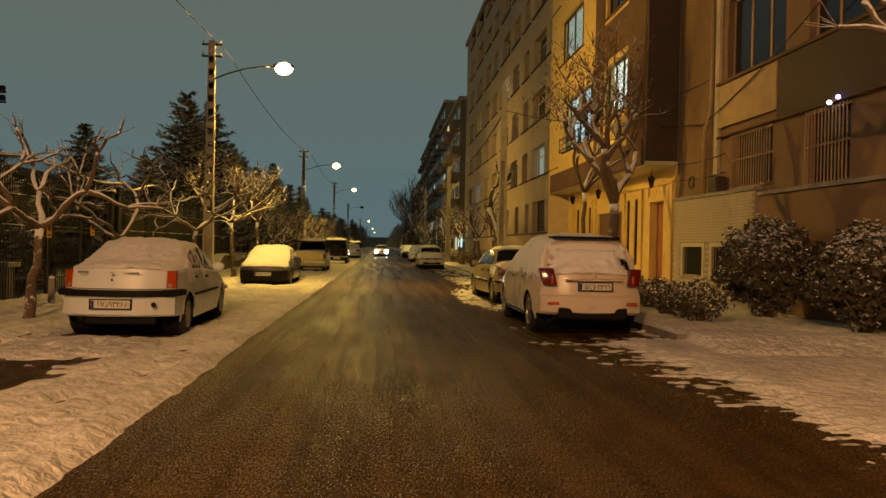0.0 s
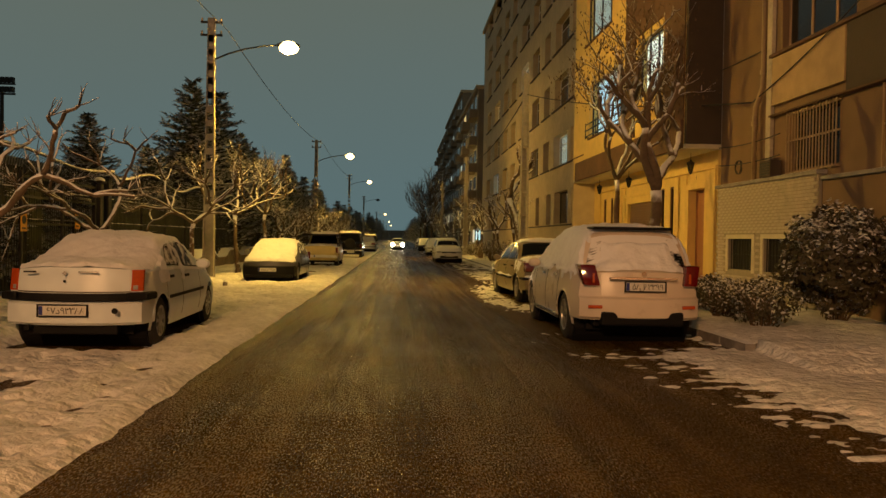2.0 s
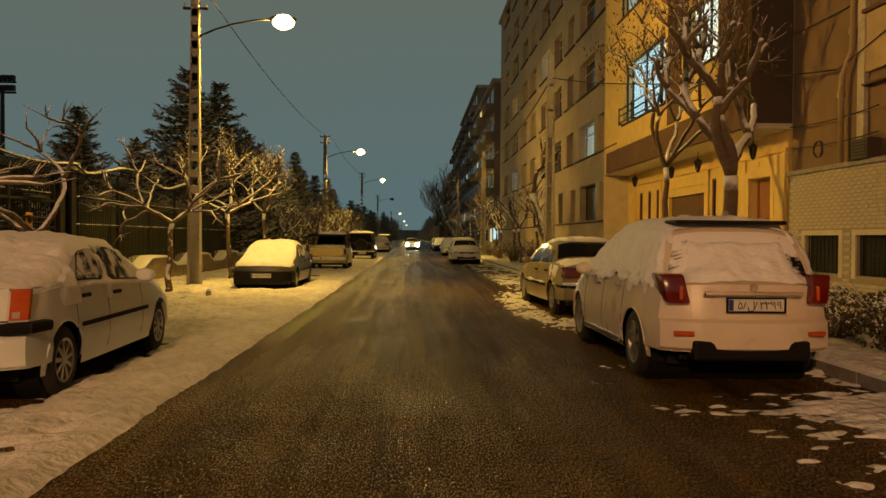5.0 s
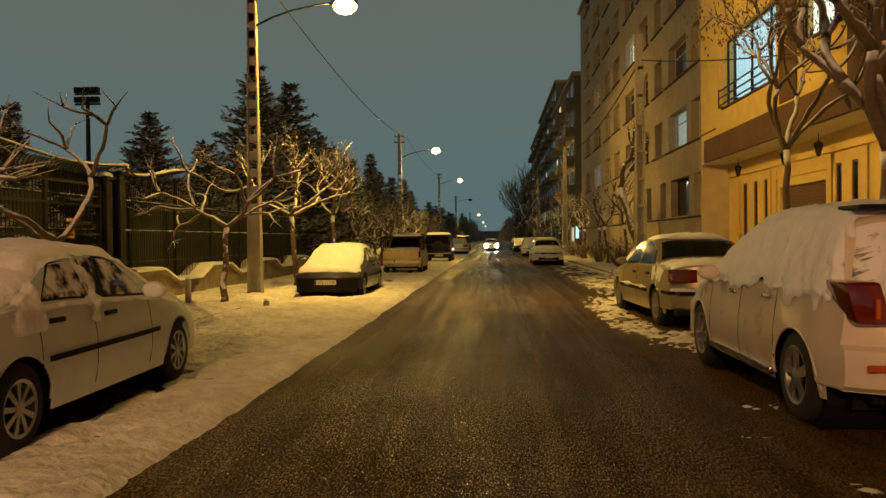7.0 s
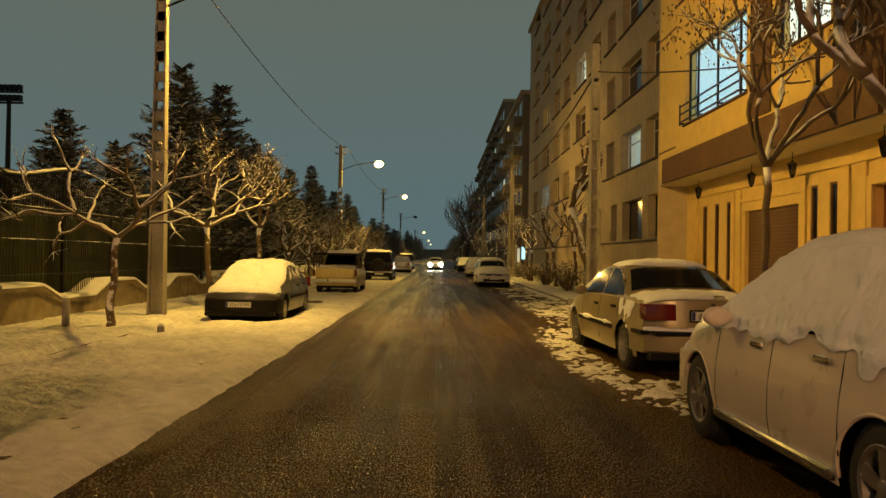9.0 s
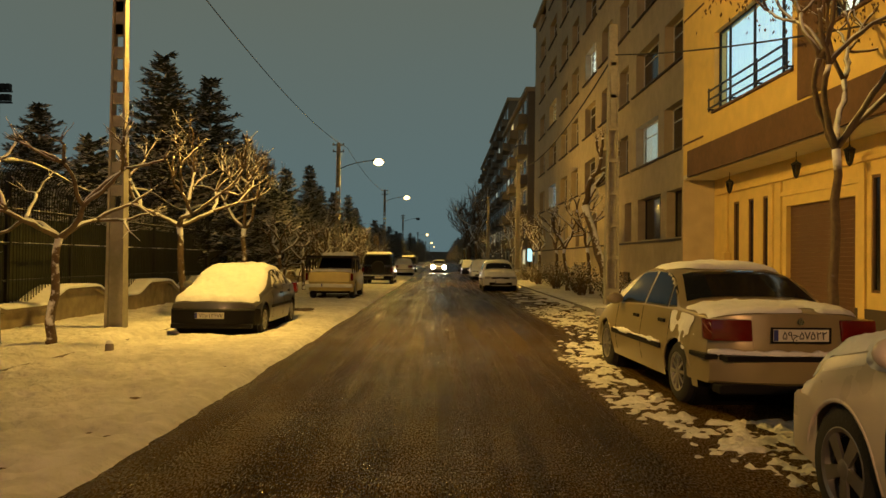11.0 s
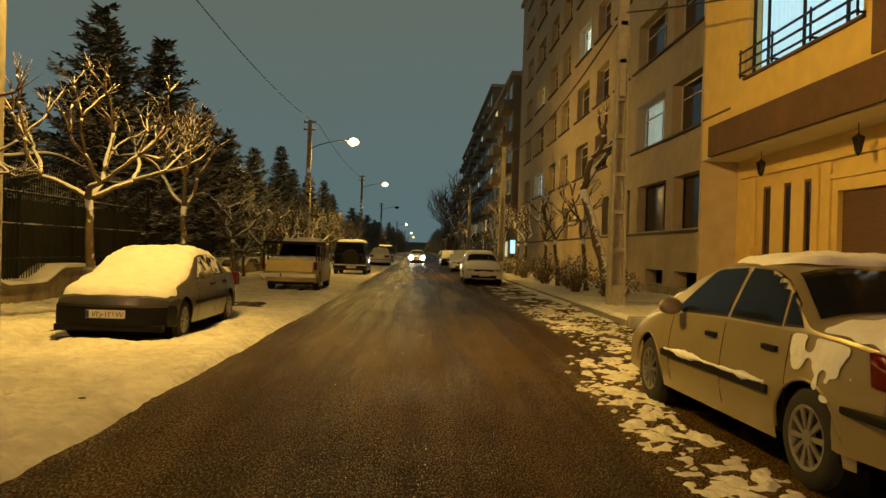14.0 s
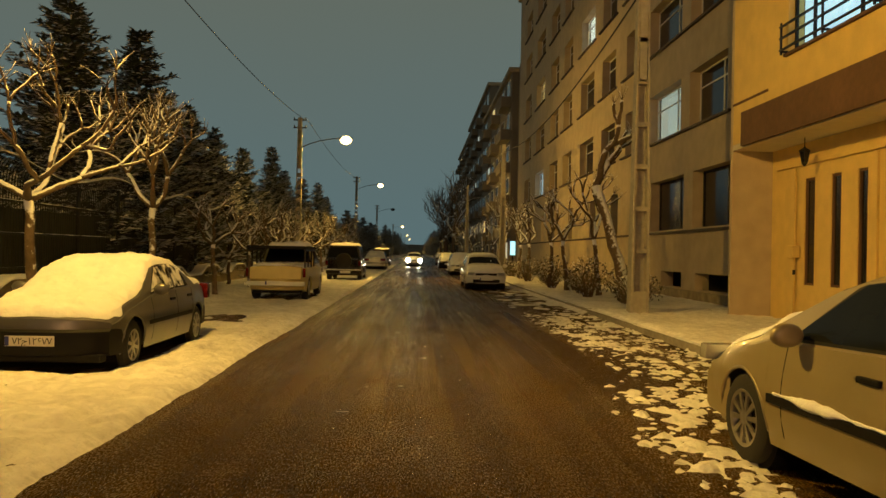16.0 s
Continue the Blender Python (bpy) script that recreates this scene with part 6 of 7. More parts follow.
def four_by_four(m, label):
    car = thing("car", m, label, "car", "parked cars")
    L, W = 4.4, 1.72
    top = [(0.0, 0.62), (0.03, 1.0), (0.1, 1.05), (2.9, 1.05), (3.1, 1.06), (4.2, 1.0), (4.36, 0.8), (4.4, 0.6)]
    hull = part("body", body_hull(L, W, top, (0.95, 3.45), 0.42), BLACK_PAINT, car, "", 38)
    cabn = Cabin(1.04, 1.70, (0.06, 3.2), (0.35, 2.65), 0.82, 0.68)
    cb = part("cabin", cabn.mesh(), BLACK_PAINT, car, "", 50)
    part("rear_window", cabn.end_pane(-1, 0.1, 0.88), CAR_GLASS, car)
    for s in (-1, 1):
        part("side_window", cabn.side_pane(s, ((0.4, 0.08), (2.8, 0.08), (2.55, 0.86), (0.5, 0.86))), CAR_GLASS, car)
        for ya in (0.95, 3.45):
            add_wheel(car, s * (W / 2 - 0.13), ya, 0.37, 0.22, s, 6, RIM)
        lens_block(car, "tail_light", s * 0.72, s * 0.84, -0.02, 0.03, 0.72, 0.95, TAIL_RED, 0, "", 0.01)
    part("spare_wheel", lathe([(-0.09, 0.34), (-0.06, 0.36), (0.06, 0.36), (0.09, 0.33)], 24), TYRE, car).matrix_basis = pose(0.05, -0.12, 0.95, 0, 0, 90)
    part("bumper", box(-0.86, 0.86, -0.16, -0.02, 0.50, 0.58, 0.02), CHROME, car)
    part("bumper_skirt", box(-0.80, 0.80, -0.08, 0.1, 0.34, 0.495, 0.02), PLASTIC, car)
    part("underbody", box(-0.68, 0.68, 0.3, 4.0, 0.25, 0.6), PLASTIC, car)
    add_plate(car, 0.1, -0.17, 0.42, -1, "", False)
    snow_on(car, (hull, cb), "fresh snow on the black car's roof", 0.06, lambda x, y, z: 1.2 if z > 1.5 or y > 3 else 0.3, -0.84, 0.84, 0.05, 4.3)
    return car


four_by_four(pose(-2.65, 52.3, 0), "black off-road car with a snowy roof on the verge")
four_by_four(pose(-2.6, 90.5, 0), "dark boxy van far along the verge")

# oncoming car with its headlights on, far down the street
HEAD_GLOW = mat_emit("headlight_on", (1.0, 0.93, 0.72), 60.0)
onc = hatch_front(pose(0.55, 97, 0, 0, 0, 180), "distant white car with its headlights on", WHITE_PAINT, "", 0.02, lambda x, y, z: 0.0, CAR_GLASS, WHITE_PAINT)
for s in (-1, 1):
    part("lit_lamp", lathe([(-0.03, 0.20), (0.03, 0.20)], 16), HEAD_GLOW, onc, "lit headlight").matrix_basis = pose(s * 0.6, 4.2, 0.62, 0, 0, 90)

# ---- poles, lamps and cables ----
def lattice_pole(m, h, w0, w1, d0, d1, z_first, pitch, rung, label):
    """A tapered concrete pole with a row of openings through its web."""
    pole = thing("utility_pole", m, label, "utility pole", "utility poles")
    for s in (-1, 1):
        bm = box(s * 0.5 - 0.14 * s, s * 0.5, -0.5, 0.5, 0, 1)
        for v in bm.verts:
            t = v.co.z
            v.co = (v.co.x * lerp(w0, w1, t), v.co.y * lerp(d0, d1, t), t * h - (0.1 if t == 0 else 0))
        part("flange", bm, POLE_MAT, pole)
    web = bmesh.new()
    z = 0.0
    levels = []
    while z < h:
        if z < z_first:
            levels.append((z, z_first))
            z = z_first
        else:
            z += pitch - rung
            if z + rung > h - 0.4:
                break
            levels.append((z, z + rung))
            z += rung
    levels.append((h - 2.4 if z_first > 1.5 else h - 3.0, h))
    for a, b in levels:
        wa, wb = lerp(w0, w1, a / h), lerp(w0, w1, min(1, b / h))
        x = min(wa, wb) * 0.37
        part("web_rung", box(-x, x, -0.06 if z_first > 1 else -0.12, 0.045, a, b), POLE_MAT, pole)
    web.free()
    if z_first < 1.0:
        wb = box(-0.36, 0.36, 0.05, 0.075, 0, 1)
        for v in wb.verts:
            v.co = (v.co.x * lerp(w0, w1, v.co.z), v.co.y, v.co.z * (h - 0.05))
        part("web_plate", wb, POLE_MAT, pole)
    return pole


def street_lamp(pole, h, lamp_dx, lamp_z, glow=SODIUM_GLOW):
    arm = [((0.1, 0, lamp_z - 0.42), 0.028), ((0.5, 0, lamp_z - 0.24), 0.027), ((1.0, 0, lamp_z - 0.08), 0.025), ((1.6, 0, lamp_z + 0.03), 0.024), ((lamp_dx - 0.3, 0, lamp_z + 0.06), 0.024)]
    tube_part("lamp_arm", [arm], IRON, pole)
    bm = bmesh.new()
    bmesh.ops.create_uvsphere(bm, u_segments=20, v_segments=12, radius=1.0, matrix=Matrix.LocRotScale((lamp_dx + 0.02, 0, lamp_z + 0.06), None, (0.36, 0.16, 0.11)))
    shell = part("lamp_head", bm, LAMP_SHELL, pole, "grey street lamp head", 180)
    bm = bmesh.new()
    bmesh.ops.create_uvsphere(bm, u_segments=20, v_segments=12, radius=1.0, matrix=Matrix.LocRotScale((lamp_dx + 0.04, 0, lamp_z - 0.01), None, (0.30, 0.23, 0.20)))
    part("lamp_glass", bm, glow, shell, "glowing amber lamp glass" if glow is SODIUM_GLOW else "unlit lamp glass", 180)
    for z in (h - 0.12, h - 0.5):
        part("crossbar", box(-0.32, 0.32, -0.03, 0.03, z - 0.03, z + 0.03, 0.006), IRON, pole)
        for x in (-0.28, 0.28):
            part("insulator", lathe([(z + 0.03, 0.02), (z + 0.05, 0.035), (z + 0.11, 0.03), (z + 0.13, 0.015)], 10, "Z"), SOFFIT, pole).matrix_basis = pose(x, 0, 0)


for k, (py, ph, lz) in enumerate(LAMP_POLES):
    p = lattice_pole(pose(-5.10, py, 0, 0, 0, 0), ph, 0.34, 0.20, 0.26, 0.16, 2.3, 0.42, 0.2, "tall concrete street lamp pole with slotted web, amber lamp lit")
    street_lamp(p, ph, 2.25, lz)
# one lamp that has failed
p = lattice_pole(pose(-5.10, DARK_POLE[0], 0), DARK_POLE[1], 0.34, 0.20, 0.26, 0.16, 2.3, 0.42, 0.2, "concrete street lamp pole whose lamp is out")
street_lamp(p, DARK_POLE[1], 2.25, DARK_POLE[2], DARK_GLASS)
lattice_pole(pose(5.72, 32.5, 0.1), 8.15, 0.42, 0.22, 0.34, 0.2, 0.55, 0.93, 0.10, "stout concrete utility pole with ladder openings at the kerb")
lattice_pole(pose(5.72, 60.0, 0.1), 7.6, 0.40, 0.22, 0.34, 0.2, 0.55, 0.93, 0.10, "stout concrete utility pole with ladder openings at the kerb")
lattice_pole(pose(5.72, 92.0, 0.1), 8.0, 0.40, 0.22, 0.34, 0.2, 0.55, 0.93, 0.10, "stout concrete utility pole with ladder openings at the kerb")


def cable(a, b, sag, r, label, n=24):
    a, b = Vector(a), Vector(b)
    line = []
    for i in range(n + 1):
        t = i / n
        p = a.lerp(b, t)
        p.z -= sag * 4 * t * (1 - t)
        line.append((p, r))
    vs, fs = tubes([line], 6)
    ob = mesh_part("overhead_cable", vs, fs, CABLE_MAT, None, True)
    return tagged(ob, label, "cable", "overhead cables")


CAB_L = "thin black overhead wire between the lamp poles"
cable((-4.62, -9, 7.6), (-4.62, 24.3, 7.5), 0.5, 0.010, CAB_L)
cable((-4.62, 24.3, 7.5), (-4.62, 54.3, 7.75), 0.55, 0.012, CAB_L)
cable((-4.62, 54.3, 7.75), (-4.62, 90.5, 8.3), 0.6, 0.012, CAB_L)
cable((5.75, 32.5, 7.4), (5.75, 60.0, 7.3), 0.75, 0.022, "thick black service cable sagging between poles")
cable((5.75, 32.5, 7.4), (8.52, 17.9, 4.6), 0.25, 0.018, "black service cable from the pole to the brown house")
cable((8.52, 17.9, 4.6), (8.5, 9.0, 7.6), 0.3, 0.016, "black service cable along the brown house")
cable((5.75, 60, 7.3), (5.75, 92, 7.8), 0.8, 0.022, "thick black service cable sagging between poles")

# short posts along the verge
for x, y, hh in ((-3.96, 21.35, 0.16), (-5.6, 21.35, 0.62), (-5.8, 14.1, 0.62), (-4.0, 27.9, 0.14)):
    b = thing("bollard", pose(x, y, 0), "short weathered concrete post in the snow", "bollard", "bollards")
    part("post", lathe([(-0.05, 0.065), (hh - 0.02, 0.06), (hh, 0.045)], 14, "Z"), CONCRETE, b, "", 40)
    part("snow_cap", lathe([(hh, 0.055), (hh + 0.03, 0.05), (hh + 0.05, 0.02)], 12, "Z"), SNOW_CAR, b, "", 60)
gate_post = thing("gate_post", pose(-7.2, 15.2, 0), "low concrete gate post with a flat cap", "post")
part("shaft", box(-0.16, 0.16, -0.16, 0.16, -0.05, 0.78, 0.015), CONCRETE, gate_post)
part("cap", box(-0.24, 0.24, -0.24, 0.24, 0.78, 0.88, 0.02), KERB_MAT, gate_post)

# ---- fence on its low wall ----
def wall_top(y):
    u = math.cos(2 * math.pi * (y - 21.9) / 4.45)
    return 0.64 + 0.14 * max(-1.0, min(1.0, 1.9 * u))


vs, fs = [], []
ny = 560
for i in range(ny + 1):
    y = 21.2 + i * 0.14
    zt = wall_top(y)
    for x, z in ((-6.72, -0.05), (-6.72, zt - 0.09), (-6.64, zt - 0.09), (-6.64, zt), (-7.26, zt), (-7.26, -0.05)):
        vs.append((x, y, z))
    if i:
        a, b = 6 * (i - 1), 6 * i
        for k in range(5):
            fs.append((a + k, a + k + 1, b + k + 1, b + k))
fs.append((0, 1, 2, 3, 4, 5))
tagged(mesh_part("wall_fence_base", vs, fs, LOW_WALL), "stained rendered low wall with a wavy top", "wall", "", "structure")
vs, fs = [], []
for i in range(ny + 1):
    y = 21.2 + i * 0.14
    zt = wall_top(y) + 0.002
    d = 0.05 + 0.02 * fbm(2, y, 1.4, 4)
    for x, z in ((-6.615, -0.02), (-6.60, d * 0.5), (-6.68, d), (-6.95, d * 1.15), (-7.2, d), (-7.28, 0)):
        vs.append((x + 0.02 * fbm(x * 3, y, 3, 6), y, zt + z))
    if i:
        a, b = 6 * (i - 1), 6 * i
        for k in range(5):
            fs.append((a + k, a + k + 1, b + k + 1, b + k))
tagged(mesh_part("snow_cap", vs, fs, SNOW_CAR, None, True), "fresh snow lying along the low wall", "snow", "", "stuff")


def fence_top(y):
    return 2.93 + 0.16 * math.cos(2 * math.pi * (y - 24.3) / 5.6) if y > 21.3 else 2.92 + 0.10 * math.sin(y * 0.9)


picket_bm = bmesh.new()
pv, pf = tubes([[((0, 0, -2.95), 0.010), ((0, 0, -0.34), 0.010), ((0.03, 0, -0.16), 0.010), ((0.12, 0, -0.04), 0.010), ((0.24, 0, 0.0), 0.009)]], 4)
fence = thing("fence", pose(0, 0, 0), "dark iron picket fence with snow on its rails and bent tips", "fence")
first_picket = mesh_part("picket", pv, pf, IRON_SNOW, fence)
first_picket.matrix_basis = pose(FENCE_X, 14.0, fence_top(14.0))
rest_v, rest_f = [], []
y = 5.0
while y < 78:
    z = fence_top(y) + random.uniform(-0.01, 0.01)
    if 14.0 < y < 44.5:
        same_mesh("picket", first_picket.data, fence, pose(FENCE_X, y, z, random.uniform(-0.6, 0.6), 0, 0))
        y += 0.105
    else:
        o = len(rest_v)
        rest_v += [Vector(v) + Vector((FENCE_X, y, z)) for v in pv]
        rest_f += [tuple(k + o for k in f) for f in pf]
        y += 0.105 if y < 14 else 0.16
rest = mesh_part("pickets_far", rest_v, rest_f, IRON_SNOW, fence)
tagged(rest, "", "", "", "stuff")
for z0 in (0.95, 1.62, 2.25):
    for a in np.arange(5.0, 78, 2.4):
        part("rail", box(FENCE_X - 0.045, FENCE_X - 0.012, a + 0.04, a + 2.36, z0 - 0.02, z0 + 0.022), IRON_SNOW, fence)
        if z0 > 1:
            line = [((FENCE_X + 0.006, a + 0.06 + i * 0.115, z0 + 0.03 + 0.004 * fbm(a, i, 1.3, z0)), max(0.002, 0.007 + 0.016 * fbm(a + i * 0.115, z0, 2.2, 3.0))) for i in range(21)]
            tube_part("rail_snow", [line], SNOW_STRIP, fence, 5)
for a in np.arange(5.0, 78, 2.4):
    part("fence_post", box(FENCE_X - 0.09, FENCE_X - 0.02, a - 0.035, a + 0.035, 0, fence_top(a) - 0.16, 0.006), IRON, fence)
top_lines = [[((FENCE_X + 0.24, yy, fence_top(yy) + 0.012), 0.022) for yy in np.arange(5.0, 78, 0.5)]]
tube_part("top_rail", top_lines, IRON_SNOW, fence, 6)
tagged(tube_part("tip_snow", [[((FENCE_X + 0.20 + 0.02 * fbm(yy, 2, 3, 1), yy, fence_top(yy) + 0.045), 0.028 + 0.010 * fbm(yy, 0, 4, 7)) for yy in np.arange(8.0, 78, 0.12)]], SNOW_STRIP, fence, 6), "", "", "", "stuff")
for yy, zz in ((21.1, 2.9), (20.55, 2.75)):
    gp = thing("gate_pillar", pose(-6.95, yy, 0), "dark iron gate pillar with a snow cap", "gate pillar", "gate pillars")
    part("shaft", box(-0.11, 0.11, -0.11, 0.11, -0.05, zz - 0.12, 0.01), IRON, gp)
    part("cap", box(-0.16, 0.16, -0.16, 0.16, zz - 0.12, zz - 0.06, 0.01), IRON, gp)
    bm = bmesh.new()
    bmesh.ops.create_icosphere(bm, subdivisions=3, radius=1, matrix=Matrix.LocRotScale((0, 0, zz - 0.05), None, (0.17, 0.17, 0.09)))
    part("snow_cap", bm, SNOW_CAR, gp, "rounded cap of snow", 180)
# gate leaf with its boxes and sign
gate = thing("gate", pose(0, 0, 0), "dark iron gate leaf with snow on its bars", "gate")
for z in (0.5, 1.55, 2.1, 2.5):
    part("gate_rail", box(FENCE_X + 0.03, FENCE_X + 0.08, 16.6, 20.4, z - 0.025, z + 0.025), IRON_SNOW, gate)
for a in (16.6, 18.5, 20.35):
    part("gate_stile", box(FENCE_X + 0.025, FENCE_X + 0.085, a - 0.04, a + 0.04, 0.1, 2.6), IRON, gate)
for z in (1.74, 2.16):
    tb = part("tray", box(FENCE_X + 0.085, FENCE_X + 0.22, 19.0, 19.75, z - 0.02, z + 0.03, 0.01), IRON_SNOW, gate)
for yy, zz in ((19.2, 1.65), (16.6, 1.57)):
    sg = thing("warning_sign", pose(FENCE_X + 0.10, yy, zz), "small yellow warning sign wired to the gate", "sign", "warning signs")
    part("plate", box(0, 0.012, -0.13, 0.13, -0.18, 0.18, 0.004), SIGN_YELLOW, sg)
    part("ring", lathe([(0.0125, 0.085), (0.016, 0.085), (0.0165, 0.06), (0.013, 0.06)], 20), PLATE_INK, sg).matrix_basis = pose(0, 0, 0.05)
    part("bar_text", box(0.0125, 0.015, -0.09, 0.09, -0.13, -0.10), PLATE_INK, sg)
tagged(part("screen", box(FENCE_X - 0.34, FENCE_X - 0.32, 21.3, 90, 0.1, 2.15), SCREEN_GREEN), "dark green screening cloth behind the fence", "screen", "", "structure")
tagged(part("screen", box(FENCE_X - 1.6, FENCE_X - 1.58, 2, 21.2, 0.0, 2.4), SCREEN_GREEN), "dark green screening cloth behind the gate", "screen", "", "structure")
shed = thing("low_building", pose(0, 0, 0), "long low dark building behind the trees", "building")
part("wall", box(-34, -17, 30, 75, 0, 4.4), HEDGE_BACK, shed)
part("roof", box(-34.3, -16.7, 29.7, 75.3, 4.4, 4.75), LAMP_SHELL, shed)

# floodlight mast
mast = thing("floodlight_mast", pose(-35, 72.5, 0), "tall dark floodlight mast of a sports ground", "floodlight")
part("mast", lathe([(0, 0.28), (14.2, 0.16)], 12, "Z"), IRON, mast)
part("frame", box(-1.15, 1.15, -0.1, 0.1, 13.6, 13.75), IRON, mast)
part("frame", box(-1.15, 1.15, -0.1, 0.1, 14.5, 14.62), IRON, mast)
for i in range(6):
    for z in (13.85, 14.7):
        part("floodlight", box(-1.1 + i * 0.38, -0.8 + i * 0.38, -0.35, 0.1, z - 0.05, z + 0.45, 0.03), IRON, mast)


# ---- trees ----
def limb(rng, p, d, length, r0, r1, bend, n, up=0.0):
    """One crooked limb: points with radii, and its end point and direction."""
    line = [(p.copy(), r0)]
    for i in range(n):
        d = (d + Vector((rng.uniform(-1, 1), rng.uniform(-1, 1), rng.uniform(-1, 1) * 0.8 + up)) * bend).normalized()
        p = p + d * (length / n)
        knob = 1.0 + (0.25 * rng.random() if rng.random() < 0.3 else 0)
        line.append((p.copy(), lerp(r0, r1, (i + 1) / n) * knob))
    return line, p, d


def pollard(m, seed, fork, spread, size, material, label, trunk_r=0.11, lean=(0, 0), limbs=3, twigs=True, leaves=0, leaf_mat=None, depth=3, rise=0.32):
    """A lopped street tree: short trunk, crooked limbs that fork, knuckled ends with whips."""
    rng = random.Random(seed)
    tree = thing("tree", m, label, "tree", "street trees")
    base = Vector((0, 0, -0.05))
    top = Vector((lean[0], lean[1], fork))
    trunk = []
    for i in range(9):
        t = i / 8
        p = base.lerp(top, t) + Vector((rng.uniform(-1, 1), rng.uniform(-1, 1), 0)) * 0.035 * (0 < i < 8)
        trunk.append((p, trunk_r * (1.25 - 0.45 * t) * (1.35 if i == 0 else 1) * (1.15 if i == 8 else 1)))
    tube_part("trunk", [trunk], material, tree, 10)
    ends, root_lines = [], []
    a0 = rng.uniform(0, 6.28)

    def grow(p, d, length, r, level, lines):
        line, q, e = limb(rng, p, d, length, r, r * 0.74, 0.28, 7, 0.5 * rise)
        lines.append(line)
        if level == 0:
            ends.append((q, e, r * 0.62))
            return
        n = 2 if rng.random() < 0.65 else 3
        for k in range(n):
            ax = e.orthogonal().normalized()
            ax.rotate(Matrix.Rotation(rng.uniform(0, 6.28), 3, e))
            nd = e.copy()
            nd.rotate(Matrix.Rotation(radians(rng.uniform(24, 52)), 3, ax))
            nd = (nd + Vector((0, 0, rise))).normalized()
            grow(q, nd, length * rng.uniform(0.62, 0.9), r * 0.72, level - 1, lines)

    for k in range(limbs):
        a = a0 + 2 * math.pi * k / limbs + rng.uniform(-0.35, 0.35)
        d = Vector((math.cos(a) * spread, math.sin(a) * spread, 1.0)).normalized()
        lines = []
        grow(top, d, size * rng.uniform(0.8, 1.1), trunk_r * 0.74, depth - 1, lines)
        tube_part("limb", lines, material, tree, 7)
    if twigs:
        tl = []
        for q, e, r in ends:
            for k in range(rng.randint(2, 5)):
                d = (e + Vector((rng.uniform(-1, 1), rng.uniform(-1, 1), rng.uniform(0, 1.2)))).normalized()
                line, _, _ = limb(rng, q, d, rng.uniform(0.15, 0.42) * size, 0.011, 0.004, 0.2, 4, 0.05)
                tl.append(line)
        tagged(tube_part("twigs", tl, material, tree, 4), "", "", "", "stuff")
    if leaves:
        vs, fs = [], []
        for i in range(leaves):
            q, e, r = rng.choice(ends)
            p = q + Vector((rng.gauss(0, 0.22), rng.gauss(0, 0.22), rng.gauss(-0.05, 0.18))) * size
            ll, ww = rng.uniform(0.05, 0.10), rng.uniform(0.012, 0.022)
            a = rng.uniform(0, 6.28)
            u = Vector((math.cos(a), math.sin(a), 0))
            dn = Vector((rng.uniform(-0.4, 0.4), rng.uniform(-0.4, 0.4), -1)).normalized()
            o = len(vs)
            vs += [p, p + dn * ll * 0.5 + u * ww, p + dn * ll, p + dn * ll * 0.5 - u * ww]
            fs += [(o, o + 1, o + 2), (o, o + 2, o + 3)]
        tagged(mesh_part("leaves", vs, fs, leaf_mat, tree), "", "", "", "stuff")
    return tree


PL = "pollarded plane tree with snow along its bare limbs"
left_trees = [(-5.0, 11.3, 1.5, 0.78, 3), (-4.95, 15.6, 1.35, 0.85, 8), (-4.95, 21.6, 1.65, 0.75, 12), (-4.85, 27.3, 2.05, 0.80, 23), (-4.75, 32.0, 2.2, 0.78, 31), (-4.8, 37.4, 1.5, 0.7, 47), (-4.8, 42.0, 1.3, 0.72, 52), (-4.8, 46.5, 1.5, 0.75, 66), (-4.7, 50.5, 1.5, 0.8, 71), (-4.8, 57.0, 1.6, 0.8, 83), (-4.8, 62, 1.6, 0.8, 97), (-4.7, 67, 1.6, 0.8, 101), (-4.8, 73, 1.6, 0.8, 113), (-4.8, 80, 1.6, 0.8, 127)]
for k, (x, y, fk, sz, sd) in enumerate(left_trees):
    pollard(pose(x, y, 0.04, 0, 0, 20 * k), sd, fk, 1.9 if k < 3 else 1.75, sz * (1.2 if k < 5 else 1.05), BARK, PL, (0.072, 0.058, 0.062, 0.075, 0.078)[k] if k < 5 else 0.065, (0.12 * (-1) ** k, 0.05), (4, 3, 4, 4, 3)[k] if k < 5 else 4, True, 0, None, 4 if k in (3, 4) else 3, -0.02 if k < 3 else 0.28)
# smaller thicket of bare trees behind the far verge
for k in range(12):
    pollard(pose(-6.0 - 0.9 * (k % 2), 44 + k * 4.2, 0.0, 0, 0, 70 * k), 300 + k, 1.0, 0.9, 0.75, BARK_DARK, "bare bushy tree by the fence, dusted with snow", 0.06, (0, 0), 4, True, 0, None, 3)

pollard(pose(5.42, 15.5, 0.1, 0, 0, 40), 205, 2.3, 0.55, 1.2, BARK_DARK, "bare street tree with knuckled snowy limbs before the door", 0.12, (0.09, -0.08), 4, True, 160, LEAF_DRY, 3)
pollard(pose(6.25, 20.9, 0.12, 0, 0, 10), 214, 2.9, 0.7, 1.5, BARK_DARK, "dark street tree with withered hanging leaves", 0.065, (0.05, 0.0), 5, True, 2600, LEAF_DRY, 4)
pollard(pose(6.55, 36.0, 0.12, 0, 0, 0), 224, 3.2, 0.6, 1.1, BARK, "leaning street tree with a pale twisted trunk", 0.14, (-0.85, 0.6), 2, True, 0, None, 3)
